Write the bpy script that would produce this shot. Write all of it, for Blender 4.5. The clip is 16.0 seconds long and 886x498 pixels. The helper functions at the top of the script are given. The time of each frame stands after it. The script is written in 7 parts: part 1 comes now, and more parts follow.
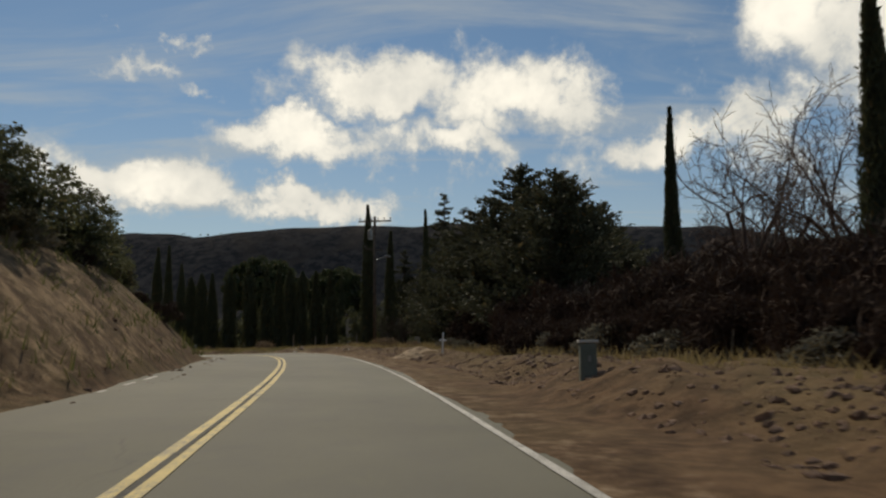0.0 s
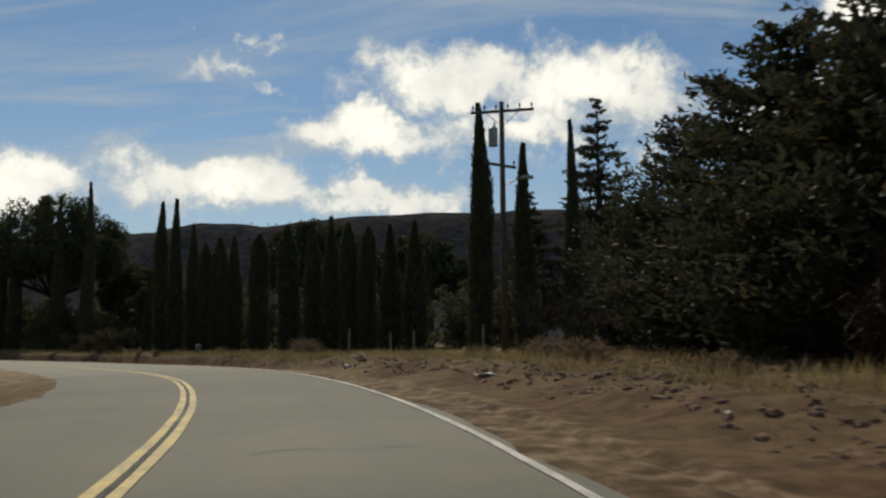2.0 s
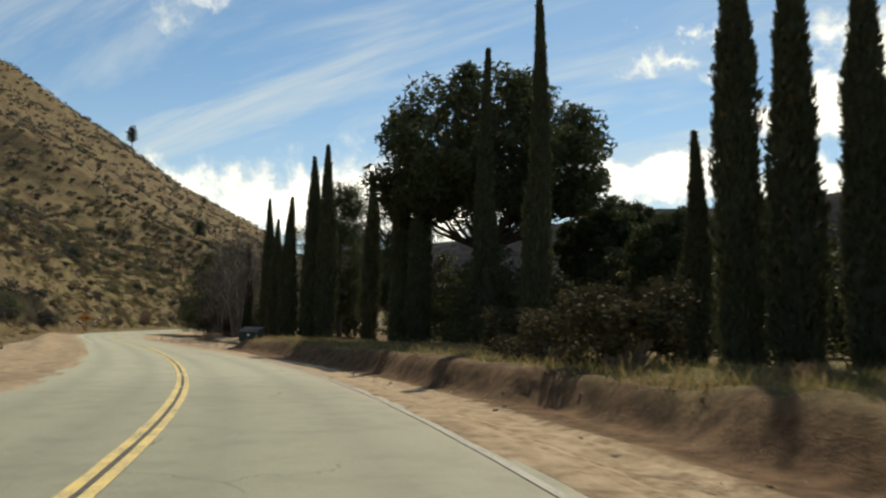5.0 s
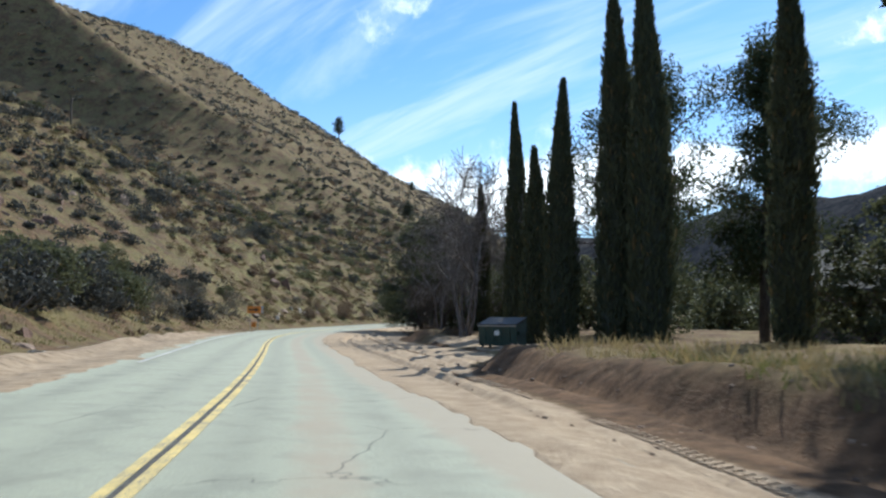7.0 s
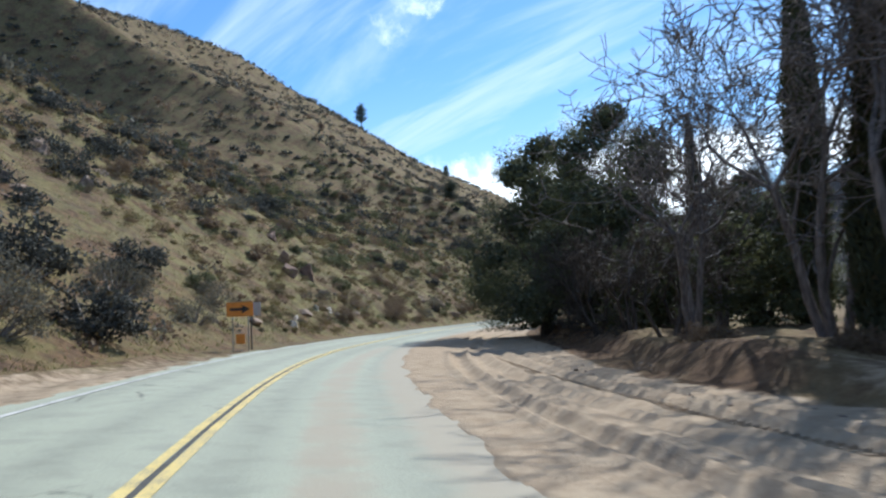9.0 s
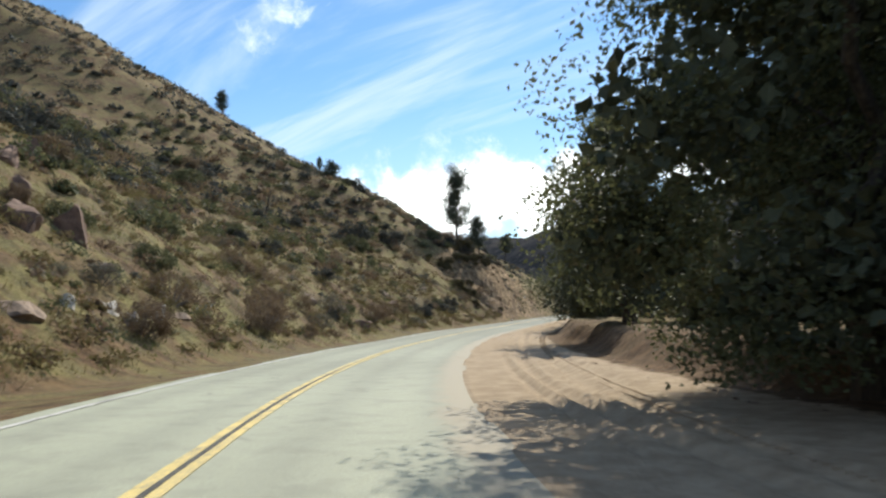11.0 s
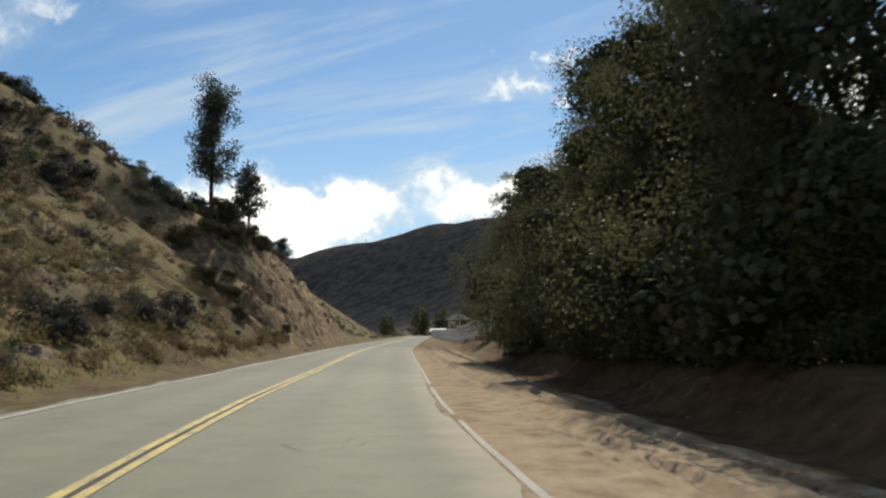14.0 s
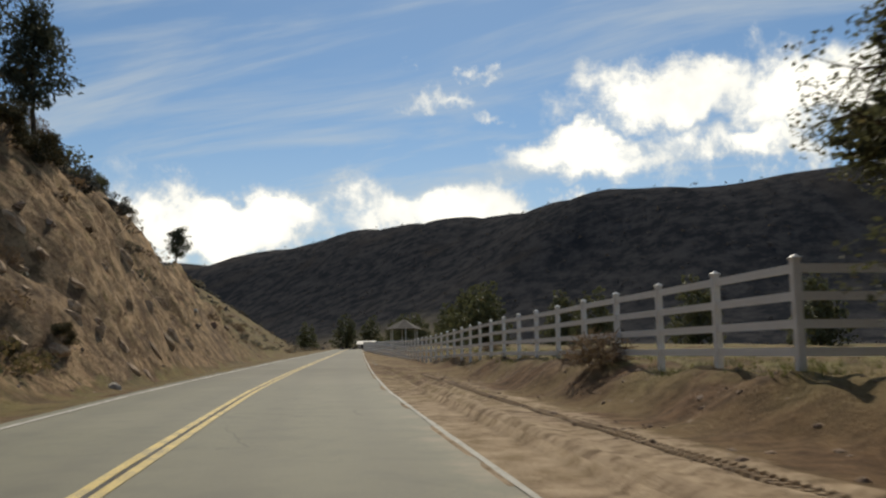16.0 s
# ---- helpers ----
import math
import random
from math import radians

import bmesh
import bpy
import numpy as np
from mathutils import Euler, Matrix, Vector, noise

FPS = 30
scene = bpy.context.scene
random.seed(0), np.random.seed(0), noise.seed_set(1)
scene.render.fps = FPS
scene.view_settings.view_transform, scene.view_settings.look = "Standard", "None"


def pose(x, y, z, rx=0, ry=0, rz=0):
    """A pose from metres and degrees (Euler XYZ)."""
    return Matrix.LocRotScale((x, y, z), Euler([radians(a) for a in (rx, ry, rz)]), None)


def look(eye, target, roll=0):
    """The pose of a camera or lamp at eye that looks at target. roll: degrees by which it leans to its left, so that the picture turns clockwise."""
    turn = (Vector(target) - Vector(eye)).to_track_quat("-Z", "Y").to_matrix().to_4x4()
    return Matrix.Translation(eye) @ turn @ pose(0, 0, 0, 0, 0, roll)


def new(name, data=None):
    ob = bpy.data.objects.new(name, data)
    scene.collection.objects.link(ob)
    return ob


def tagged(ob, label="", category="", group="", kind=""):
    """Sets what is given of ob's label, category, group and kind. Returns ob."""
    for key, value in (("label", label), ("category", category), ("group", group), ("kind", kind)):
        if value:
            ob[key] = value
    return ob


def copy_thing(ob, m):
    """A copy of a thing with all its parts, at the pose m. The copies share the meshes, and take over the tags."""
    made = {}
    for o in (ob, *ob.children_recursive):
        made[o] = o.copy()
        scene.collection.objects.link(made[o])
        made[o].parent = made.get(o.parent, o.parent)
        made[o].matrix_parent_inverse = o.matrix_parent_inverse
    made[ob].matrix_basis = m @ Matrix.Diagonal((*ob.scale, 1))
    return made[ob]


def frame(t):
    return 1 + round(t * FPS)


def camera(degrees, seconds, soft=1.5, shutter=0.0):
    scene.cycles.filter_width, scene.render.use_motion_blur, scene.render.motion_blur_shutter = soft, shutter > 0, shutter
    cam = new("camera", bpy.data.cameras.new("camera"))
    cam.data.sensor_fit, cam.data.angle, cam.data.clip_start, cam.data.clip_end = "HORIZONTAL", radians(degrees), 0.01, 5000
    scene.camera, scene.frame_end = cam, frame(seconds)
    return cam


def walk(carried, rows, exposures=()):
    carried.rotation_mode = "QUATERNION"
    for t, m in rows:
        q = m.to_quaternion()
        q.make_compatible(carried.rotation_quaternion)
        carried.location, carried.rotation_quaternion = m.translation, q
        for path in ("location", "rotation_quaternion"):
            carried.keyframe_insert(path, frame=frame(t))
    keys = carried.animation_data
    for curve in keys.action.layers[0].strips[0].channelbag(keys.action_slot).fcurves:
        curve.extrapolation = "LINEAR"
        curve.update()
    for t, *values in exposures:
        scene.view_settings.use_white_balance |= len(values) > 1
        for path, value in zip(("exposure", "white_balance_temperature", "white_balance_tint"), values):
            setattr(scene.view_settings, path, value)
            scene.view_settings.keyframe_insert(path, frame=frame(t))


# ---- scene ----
# ---- camera ----
cam = camera(55.41, 16.0, soft=2.3, shutter=0.15)
# seconds, eye, yaw to the left, pitch up, lean to the left
PATH = [
    (0, 0.000, 0.000, 1.200, -0.00, 6.09, -0.56),
    (0.5, -1.161, 9.281, 1.276, 0.03, 5.83, -0.54),
    (1, -2.398, 18.542, 1.348, 0.64, 5.73, -0.88),
    (1.5, -3.875, 27.695, 1.415, 2.43, 5.60, -0.98),
    (2, -5.673, 36.610, 1.473, 4.84, 5.68, -0.54),
    (2.5, -7.986, 45.264, 1.500, 9.41, 5.76, 0.37),
    (3, -11.056, 53.705, 1.471, 14.22, 5.53, 1.66),
    (3.5, -14.741, 61.894, 1.368, 18.87, 5.55, 2.22),
    (4, -19.157, 69.760, 1.224, 23.92, 5.02, 2.01),
    (4.5, -24.390, 77.193, 1.078, 29.30, 4.92, 1.56),
    (5, -30.236, 84.206, 0.960, 34.70, 5.27, 1.02),
    (5.5, -36.653, 90.711, 0.866, 39.44, 5.39, 0.73),
    (6, -43.556, 96.739, 0.790, 43.34, 5.23, 0.62),
    (6.5, -50.840, 102.365, 0.728, 46.39, 4.92, 0.51),
    (7, -58.396, 107.664, 0.676, 48.58, 4.61, 0.20),
    (7.5, -66.117, 112.710, 0.631, 49.87, 4.42, -0.51),
    (8, -73.930, 117.571, 0.591, 50.37, 4.43, -1.58),
    (8.5, -81.865, 122.301, 0.562, 50.53, 4.51, -2.25),
    (9, -89.837, 127.014, 0.543, 50.27, 4.61, -2.46),
    (9.5, -97.722, 131.840, 0.533, 49.38, 4.72, -2.39),
    (10, -105.399, 136.910, 0.528, 47.63, 4.84, -2.20),
    (10.5, -112.745, 142.353, 0.526, 44.81, 4.96, -2.09),
    (11, -119.669, 148.258, 0.528, 40.99, 5.14, -2.05),
    (11.5, -126.188, 154.580, 0.548, 37.28, 5.62, -1.73),
    (12, -132.277, 161.305, 0.594, 34.21, 6.00, -1.55),
    (12.5, -138.016, 168.310, 0.660, 31.46, 5.81, -1.12),
    (13, -143.482, 175.504, 0.743, 29.00, 6.25, -1.10),
    (13.5, -148.692, 182.876, 0.842, 27.10, 6.65, -0.70),
    (14, -153.675, 190.431, 0.954, 25.28, 6.61, -0.63),
    (14.5, -158.435, 198.214, 1.080, 23.30, 6.70, -1.27),
    (15, -163.027, 206.192, 1.222, 21.49, 7.14, -1.05),
    (15.5, -167.532, 214.307, 1.378, 20.27, 7.18, -0.71),
    (16, -172.015, 222.498, 1.545, 19.89, 7.44, -0.62),
]
walk(cam, [(r[0], pose(r[1], r[2], r[3], 0, 0, r[4]) @ pose(0, 0, 0, 90 + r[5]) @ pose(0, 0, 0, 0, 0, r[6])) for r in PATH],
     exposures=[(0, -0.45, 7500, 8), (1.5, -0.33, 7100, 8), (2.5, -0.3, 7600, 6), (3.0, -0.2, 8600, 6), (3.5, -0.3, 8000, 10), (4, 0.0, 9200, 12), (4.5, 0.3, 7700, 5), (5, 0.35, 7700, 4), (7.5, 0.9, 5500, 5), (10.5, 0.82, 6000, 7), (11, 0.85, 6400, 5), (11.5, 0.65, 6300, 7), (12.5, 0.5, 6800, 6), (13.5, 0.15, 6800, 6), (14, 0.3, 6900, 6), (14.5, 0.42, 7000, 7), (15, 0.56, 7700, 7), (15.5, 0.4, 7500, 7), (16, -0.02, 7200, 8)])

# ---- light ----
SUN_YAW, SUN_UP = 17.5, 43.0
sun_dir = Vector((-math.sin(radians(SUN_YAW)) * math.cos(radians(SUN_UP)), math.cos(radians(SUN_YAW)) * math.cos(radians(SUN_UP)), math.sin(radians(SUN_UP))))
sun_data = bpy.data.lights.new("sun", "SUN")
sun_data.energy, sun_data.angle, sun_data.color = 3.4, radians(0.6), (1.0, 0.93, 0.82)
sun = new("sun", sun_data)
sun.matrix_world = look(sun_dir * 300, (0, 0, 0))


SKY_STRENGTH = 0.085
SKY_TINT = (0.72, 0.92, 1.06)
CLOUD_WHITE, CLOUD_THIN, CLOUD_VEIL = (16.0, 16.0, 15.6), (8.0, 8.6, 9.2), (6.4, 7.2, 8.0)
CLOUDS = [
    (3, 17.0, 10.0, 2.8, 0.95), (-5, 16.5, 6.5, 4.0, 1.0), (8, 13.6, 9.5, 2.0, 0.92), (-2, 13.2, 9.0, 2.0, 0.92), (-16, 12.5, 7.0, 2.2, 0.85), (-24, 20.5, 8.0, 6.0, 1.0), (-22, 12.5, 5.0, 3.2, 0.85),
    (-34, 18.0, 11.0, 8.0, 0.9), (20.6, 18.0, 2.6, 1.3, 0.68), (17.6, 19.8, 1.7, 1.0, 0.62), (16.4, 17.2, 3.2, 0.9, 0.62),
    (34, 9.2, 13.0, 2.8, 1.05), (20, 10.0, 9.0, 2.4, 1.0), (48, 8.0, 14.0, 2.8, 1.0), (9, 9.6, 8.0, 1.6, 0.9), (75, 9.0, 18.0, 2.4, 0.75), (51, 21.0, 5.0, 1.2, 0.46), (56, 19.0, 4.4, 1.0, 0.44),
]


class Nodes:
    """Short hands for building a node tree."""

    def __init__(self, tree):
        self.tree = tree
        tree.nodes.clear()

    def put(self, sock, v):
        if hasattr(v, "is_output"):
            self.tree.links.new(v, sock)
        elif isinstance(v, (tuple, list)) and len(v) == 3 and sock.type == "RGBA":
            sock.default_value = (*v, 1)
        else:
            sock.default_value = v

    def math(self, op, a, b=0.0, c=0.0, clamp=False):
        n = self.tree.nodes.new("ShaderNodeMath")
        n.operation, n.use_clamp = op, clamp
        for s, v in zip(n.inputs, (a, b, c)):
            self.put(s, v)
        return n.outputs[0]

    def mix(self, f, a, b, how="MIX"):
        n = self.tree.nodes.new("ShaderNodeMix")
        n.data_type, n.blend_type, n.clamp_factor = "RGBA", how, True
        self.put(n.inputs[0], f), self.put(n.inputs[6], a), self.put(n.inputs[7], b)
        return n.outputs[2]

    def ramp(self, v, lo, hi, a=0.0, b=1.0):
        n = self.tree.nodes.new("ShaderNodeMapRange")
        n.interpolation_type = "SMOOTHSTEP"
        for s, w in zip(n.inputs, (v, lo, hi, a, b)):
            self.put(s, w)
        return n.outputs[0]

    def noise(self, vec, scale, detail=4.0, rough=0.55, distort=0.0):
        n = self.tree.nodes.new("ShaderNodeTexNoise")
        if vec is not None:
            self.put(n.inputs["Vector"], vec)
        for k, v in (("Scale", scale), ("Detail", detail), ("Roughness", rough), ("Distortion", distort)):
            self.put(n.inputs[k], v)
        return n.outputs[0]

    def attr(self, name):
        n = self.tree.nodes.new("ShaderNodeAttribute")
        n.attribute_name = name
        return n.outputs["Fac"]

    def node(self, kind):
        return self.tree.nodes.new(kind)


def build_world():
    world = bpy.data.worlds.new("sky")
    scene.world = world
    world.use_nodes = True
    n = Nodes(world.node_tree)
    sky = n.node("ShaderNodeTexSky")
    sky.sky_type, sky.sun_disc = "NISHITA", False
    sky.sun_elevation, sky.sun_rotation = radians(SUN_UP), radians(-SUN_YAW)
    sky.altitude, sky.air_density, sky.dust_density, sky.ozone_density = 900, 1.0, 0.4, 1.6
    way = n.node("ShaderNodeTexCoord").outputs["Generated"]
    sep = n.node("ShaderNodeSeparateXYZ")
    n.put(sep.inputs[0], way)
    x, y, z = sep.outputs
    az = n.math("MULTIPLY", n.math("ARCTAN2", n.math("MULTIPLY", x, -1.0), y), 57.2958)
    el = n.math("MULTIPLY", n.math("ARCSINE", z), 57.2958)
    # a flat cloud layer, seen in perspective
    rise = n.math("ADD", n.math("MAXIMUM", z, 0.0), 0.16)
    flat = n.node("ShaderNodeCombineXYZ")
    n.put(flat.inputs[0], n.math("DIVIDE", x, rise)), n.put(flat.inputs[1], n.math("DIVIDE", y, rise))
    puffs = n.noise(way, 10.0, 10.0, 0.66, 0.5)
    puffs2 = n.noise(way, 26.0, 6.0, 0.6, 0.0)
    # heaped clouds: yaw, elevation, half widths, weight
    def ragged(scale, by, shift):
        m = n.node("ShaderNodeVectorMath")
        m.operation = "ADD"
        n.put(m.inputs[0], way)
        m.inputs[1].default_value = (shift, shift * 0.7, -shift)
        return n.math("MULTIPLY", n.math("SUBTRACT", n.noise(m.outputs[0], scale, 8.0, 0.62), 0.5), by)

    az = n.math("ADD", az, n.math("ADD", ragged(7.0, 22.0, 3.0), ragged(24.0, 6.0, 5.0)))
    el_h = n.math("ADD", el, n.math("ADD", ragged(8.0, 9.0, 11.0), ragged(26.0, 3.4, 17.0)))
    total = None
    for a, e, wa, we, k in CLOUDS:
        q = n.math("ADD", n.math("POWER", n.math("ABSOLUTE", n.math("DIVIDE", n.math("SUBTRACT", az, a), wa)), 2.0),
                   n.math("POWER", n.math("ABSOLUTE", n.math("DIVIDE", n.math("SUBTRACT", el_h, e), we)), 2.0))
        g = n.math("MULTIPLY", n.math("EXPONENT", n.math("MULTIPLY", q, -1.0)), k)
        total = g if total is None else n.math("MAXIMUM", total, g)
    dense = n.math("ADD", n.math("ADD", total, n.math("MULTIPLY", n.math("SUBTRACT", puffs, 0.5), 1.2)),
                   n.math("MULTIPLY", n.math("SUBTRACT", puffs2, 0.5), 0.55))
    heap = n.ramp(dense, 0.32, 0.82)
    core = n.ramp(dense, 0.45, 1.0)
    # thin streaks
    turn = n.node("ShaderNodeMapping")
    turn.inputs["Rotation"].default_value = (0, 0, radians(35))
    turn.inputs["Scale"].default_value = (0.55, 2.2, 1)
    n.put(turn.inputs[0], flat.outputs[0])
    thin = n.noise(turn.outputs[0], 1.5, 7.0, 0.6, 0.6)
    veil = n.math("MULTIPLY", n.ramp(thin, 0.40, 0.72), 0.62)
    low = n.ramp(el, 2.0, 18.0, 0.45, 0.0)
    veil = n.math("MAXIMUM", veil, low)
    base = n.mix(1.0, sky.outputs[0], SKY_TINT, "MULTIPLY")
    shade = n.ramp(n.noise(way, 13.0, 5.0, 0.6), 0.35, 0.7)
    white = n.mix(n.math("MULTIPLY", core, n.math("SUBTRACT", 1.0, n.math("MULTIPLY", shade, 0.6))), CLOUD_THIN, CLOUD_WHITE)
    colour = n.mix(veil, base, CLOUD_VEIL)
    colour = n.mix(heap, colour, white)
    bg = n.node("ShaderNodeBackground")
    n.put(bg.inputs[0], colour), n.put(bg.inputs[1], SKY_STRENGTH)
    out = n.node("ShaderNodeOutputWorld")
    n.put(out.inputs[0], bg.outputs[0])


build_world()


# ---- materials ----
def material(name):
    m = bpy.data.materials.new(name)
    m.use_nodes = True
    n = Nodes(m.node_tree)
    out = n.node("ShaderNodeOutputMaterial")
    b = n.node("ShaderNodeBsdfPrincipled")
    n.put(out.inputs[0], b.outputs[0])
    return m, n, b, out


def bump(n, b, height, strength, distance=0.05):
    k = n.node("ShaderNodeBump")
    k.inputs["Strength"].default_value, k.inputs["Distance"].default_value = strength, distance
    n.put(k.inputs["Height"], height)
    n.put(b.inputs["Normal"], k.outputs[0])


def place_of(n):
    return n.node("ShaderNodeNewGeometry").outputs["Position"]


def plain(name, dark, light, scale=3.0, rough=0.8, bumpy=0.3, fine=40.0, metal=0.0, own=True):
    """A surface of two tones, blotched at one scale and grained at another."""
    m, n, b, _ = material(name)
    p = n.node("ShaderNodeTexCoord").outputs["Object"] if own else place_of(n)
    big, small = n.noise(p, scale, 5), n.noise(p, fine, 3)
    f = n.ramp(n.math("ADD", n.math("MULTIPLY", big, 0.65), n.math("MULTIPLY", small, 0.35)), 0.34, 0.66)
    n.put(b.inputs["Base Color"], n.mix(f, dark, light))
    n.put(b.inputs["Roughness"], n.ramp(small, 0.2, 0.8, rough - 0.1, min(1.0, rough + 0.1)))
    n.put(b.inputs["Metallic"], metal)
    bump(n, b, n.math("ADD", small, big), bumpy, 0.02)
    return m


def leafy(name, dark, light, dry=(0.2, 0.14, 0.06), dry_share=0.03, glow=0.25, rough=0.7):
    """Leaves: each its own tone, a few dry ones, light coming through."""
    m, n, b, out = material(name)
    g = n.node("ShaderNodeNewGeometry").outputs["Random Per Island"]
    r = n.node("ShaderNodeObjectInfo").outputs["Random"]
    p = place_of(n)
    f = n.math("ADD", n.math("MULTIPLY", g, 0.6), n.math("MULTIPLY", n.noise(p, 0.8, 2), 0.4), clamp=True)
    c = n.mix(f, dark, light)
    c = n.mix(n.math("LESS_THAN", n.math("FRACT", n.math("MULTIPLY", g, 37.0)), dry_share), c, dry)
    c = n.mix(n.math("MULTIPLY", r, 0.35), c, dark)
    n.put(b.inputs["Base Color"], c)
    n.put(b.inputs["Roughness"], rough)
    n.put(b.inputs["Specular IOR Level"], 0.18)
    t = n.node("ShaderNodeBsdfTranslucent")
    n.put(t.inputs[0], n.mix(0.5, c, light))
    x = n.node("ShaderNodeMixShader")
    x.inputs[0].default_value = glow
    n.put(x.inputs[1], b.outputs[0]), n.put(x.inputs[2], t.outputs[0])
    n.put(out.inputs[0], x.outputs[0])
    return m


def bark(name, dark, light):
    m, n, b, _ = material(name)
    p = n.node("ShaderNodeTexCoord").outputs["Object"]
    s = n.node("ShaderNodeMapping")
    s.inputs["Scale"].default_value = (1, 1, 0.18)
    n.put(s.inputs[0], p)
    f = n.noise(s.outputs[0], 14, 5, 0.65)
    n.put(b.inputs["Base Color"], n.mix(n.ramp(f, 0.35, 0.65), dark, light))
    n.put(b.inputs["Roughness"], 0.9)
    bump(n, b, f, 0.8, 0.03)
    return m


def asphalt():
    m, n, b, _ = material("worn asphalt")
    p = place_of(n)
    grit, blotch, wide = n.noise(p, 55, 3, 0.7), n.noise(p, 1.6, 5, 0.6), n.noise(p, 0.22, 3, 0.5)
    c = n.mix(n.ramp(grit, 0.3, 0.7), (0.051, 0.0485, 0.032), (0.125, 0.117, 0.075))
    c = n.mix(n.math("MULTIPLY", n.ramp(blotch, 0.45, 0.7), 0.45), c, (0.062, 0.061, 0.048))
    c = n.mix(n.math("MULTIPLY", n.ramp(wide, 0.4, 0.65), 0.4), c, (0.145, 0.134, 0.095))
    # lighter asphalt for the bend, with sun glare put into its colour
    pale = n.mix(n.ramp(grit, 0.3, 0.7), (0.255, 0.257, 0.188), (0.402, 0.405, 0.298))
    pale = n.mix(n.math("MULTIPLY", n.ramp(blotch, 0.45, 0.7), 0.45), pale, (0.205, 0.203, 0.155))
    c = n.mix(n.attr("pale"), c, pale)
    wheel = n.attr("wheel")
    c = n.mix(n.math("MULTIPLY", wheel, 0.22), c, (0.07, 0.067, 0.06))
    dust = n.ramp(n.math("ADD", n.attr("dust"), n.math("MULTIPLY", n.math("SUBTRACT", n.noise(p, 1.1, 6, 0.65), 0.5), 1.1)), 0.35, 0.9)
    c = n.mix(n.math("MULTIPLY", dust, 0.85), c, n.mix(grit, (0.265, 0.217, 0.152), (0.38, 0.315, 0.226)))
    # hair cracks
    v = n.node("ShaderNodeTexVoronoi")
    v.feature = "DISTANCE_TO_EDGE"
    warp = n.node("ShaderNodeVectorMath")
    warp.operation = "ADD"
    k = n.node("ShaderNodeCombineXYZ")
    w = n.math("MULTIPLY", n.noise(p, 1.3, 4), 1.1)
    n.put(k.inputs[0], w), n.put(k.inputs[1], n.math("MULTIPLY", w, -0.7))
    n.put(warp.inputs[0], p), n.put(warp.inputs[1], k.outputs[0])
    n.put(v.inputs["Vector"], warp.outputs[0]), n.put(v.inputs["Scale"], 0.28)
    crack = n.math("MULTIPLY", n.ramp(v.outputs["Distance"], 0.0, 0.006, 1.0, 0.0), n.ramp(n.noise(p, 0.35, 2), 0.5, 0.62))
    c = n.mix(n.math("MULTIPLY", crack, 0.6), c, (0.03, 0.028, 0.025))
    n.put(b.inputs["Base Color"], c)
    n.put(b.inputs["Roughness"], n.ramp(grit, 0.2, 0.8, 0.72, 0.92))
    bump(n, b, n.math("SUBTRACT", grit, crack), 0.35, 0.008)
    return m


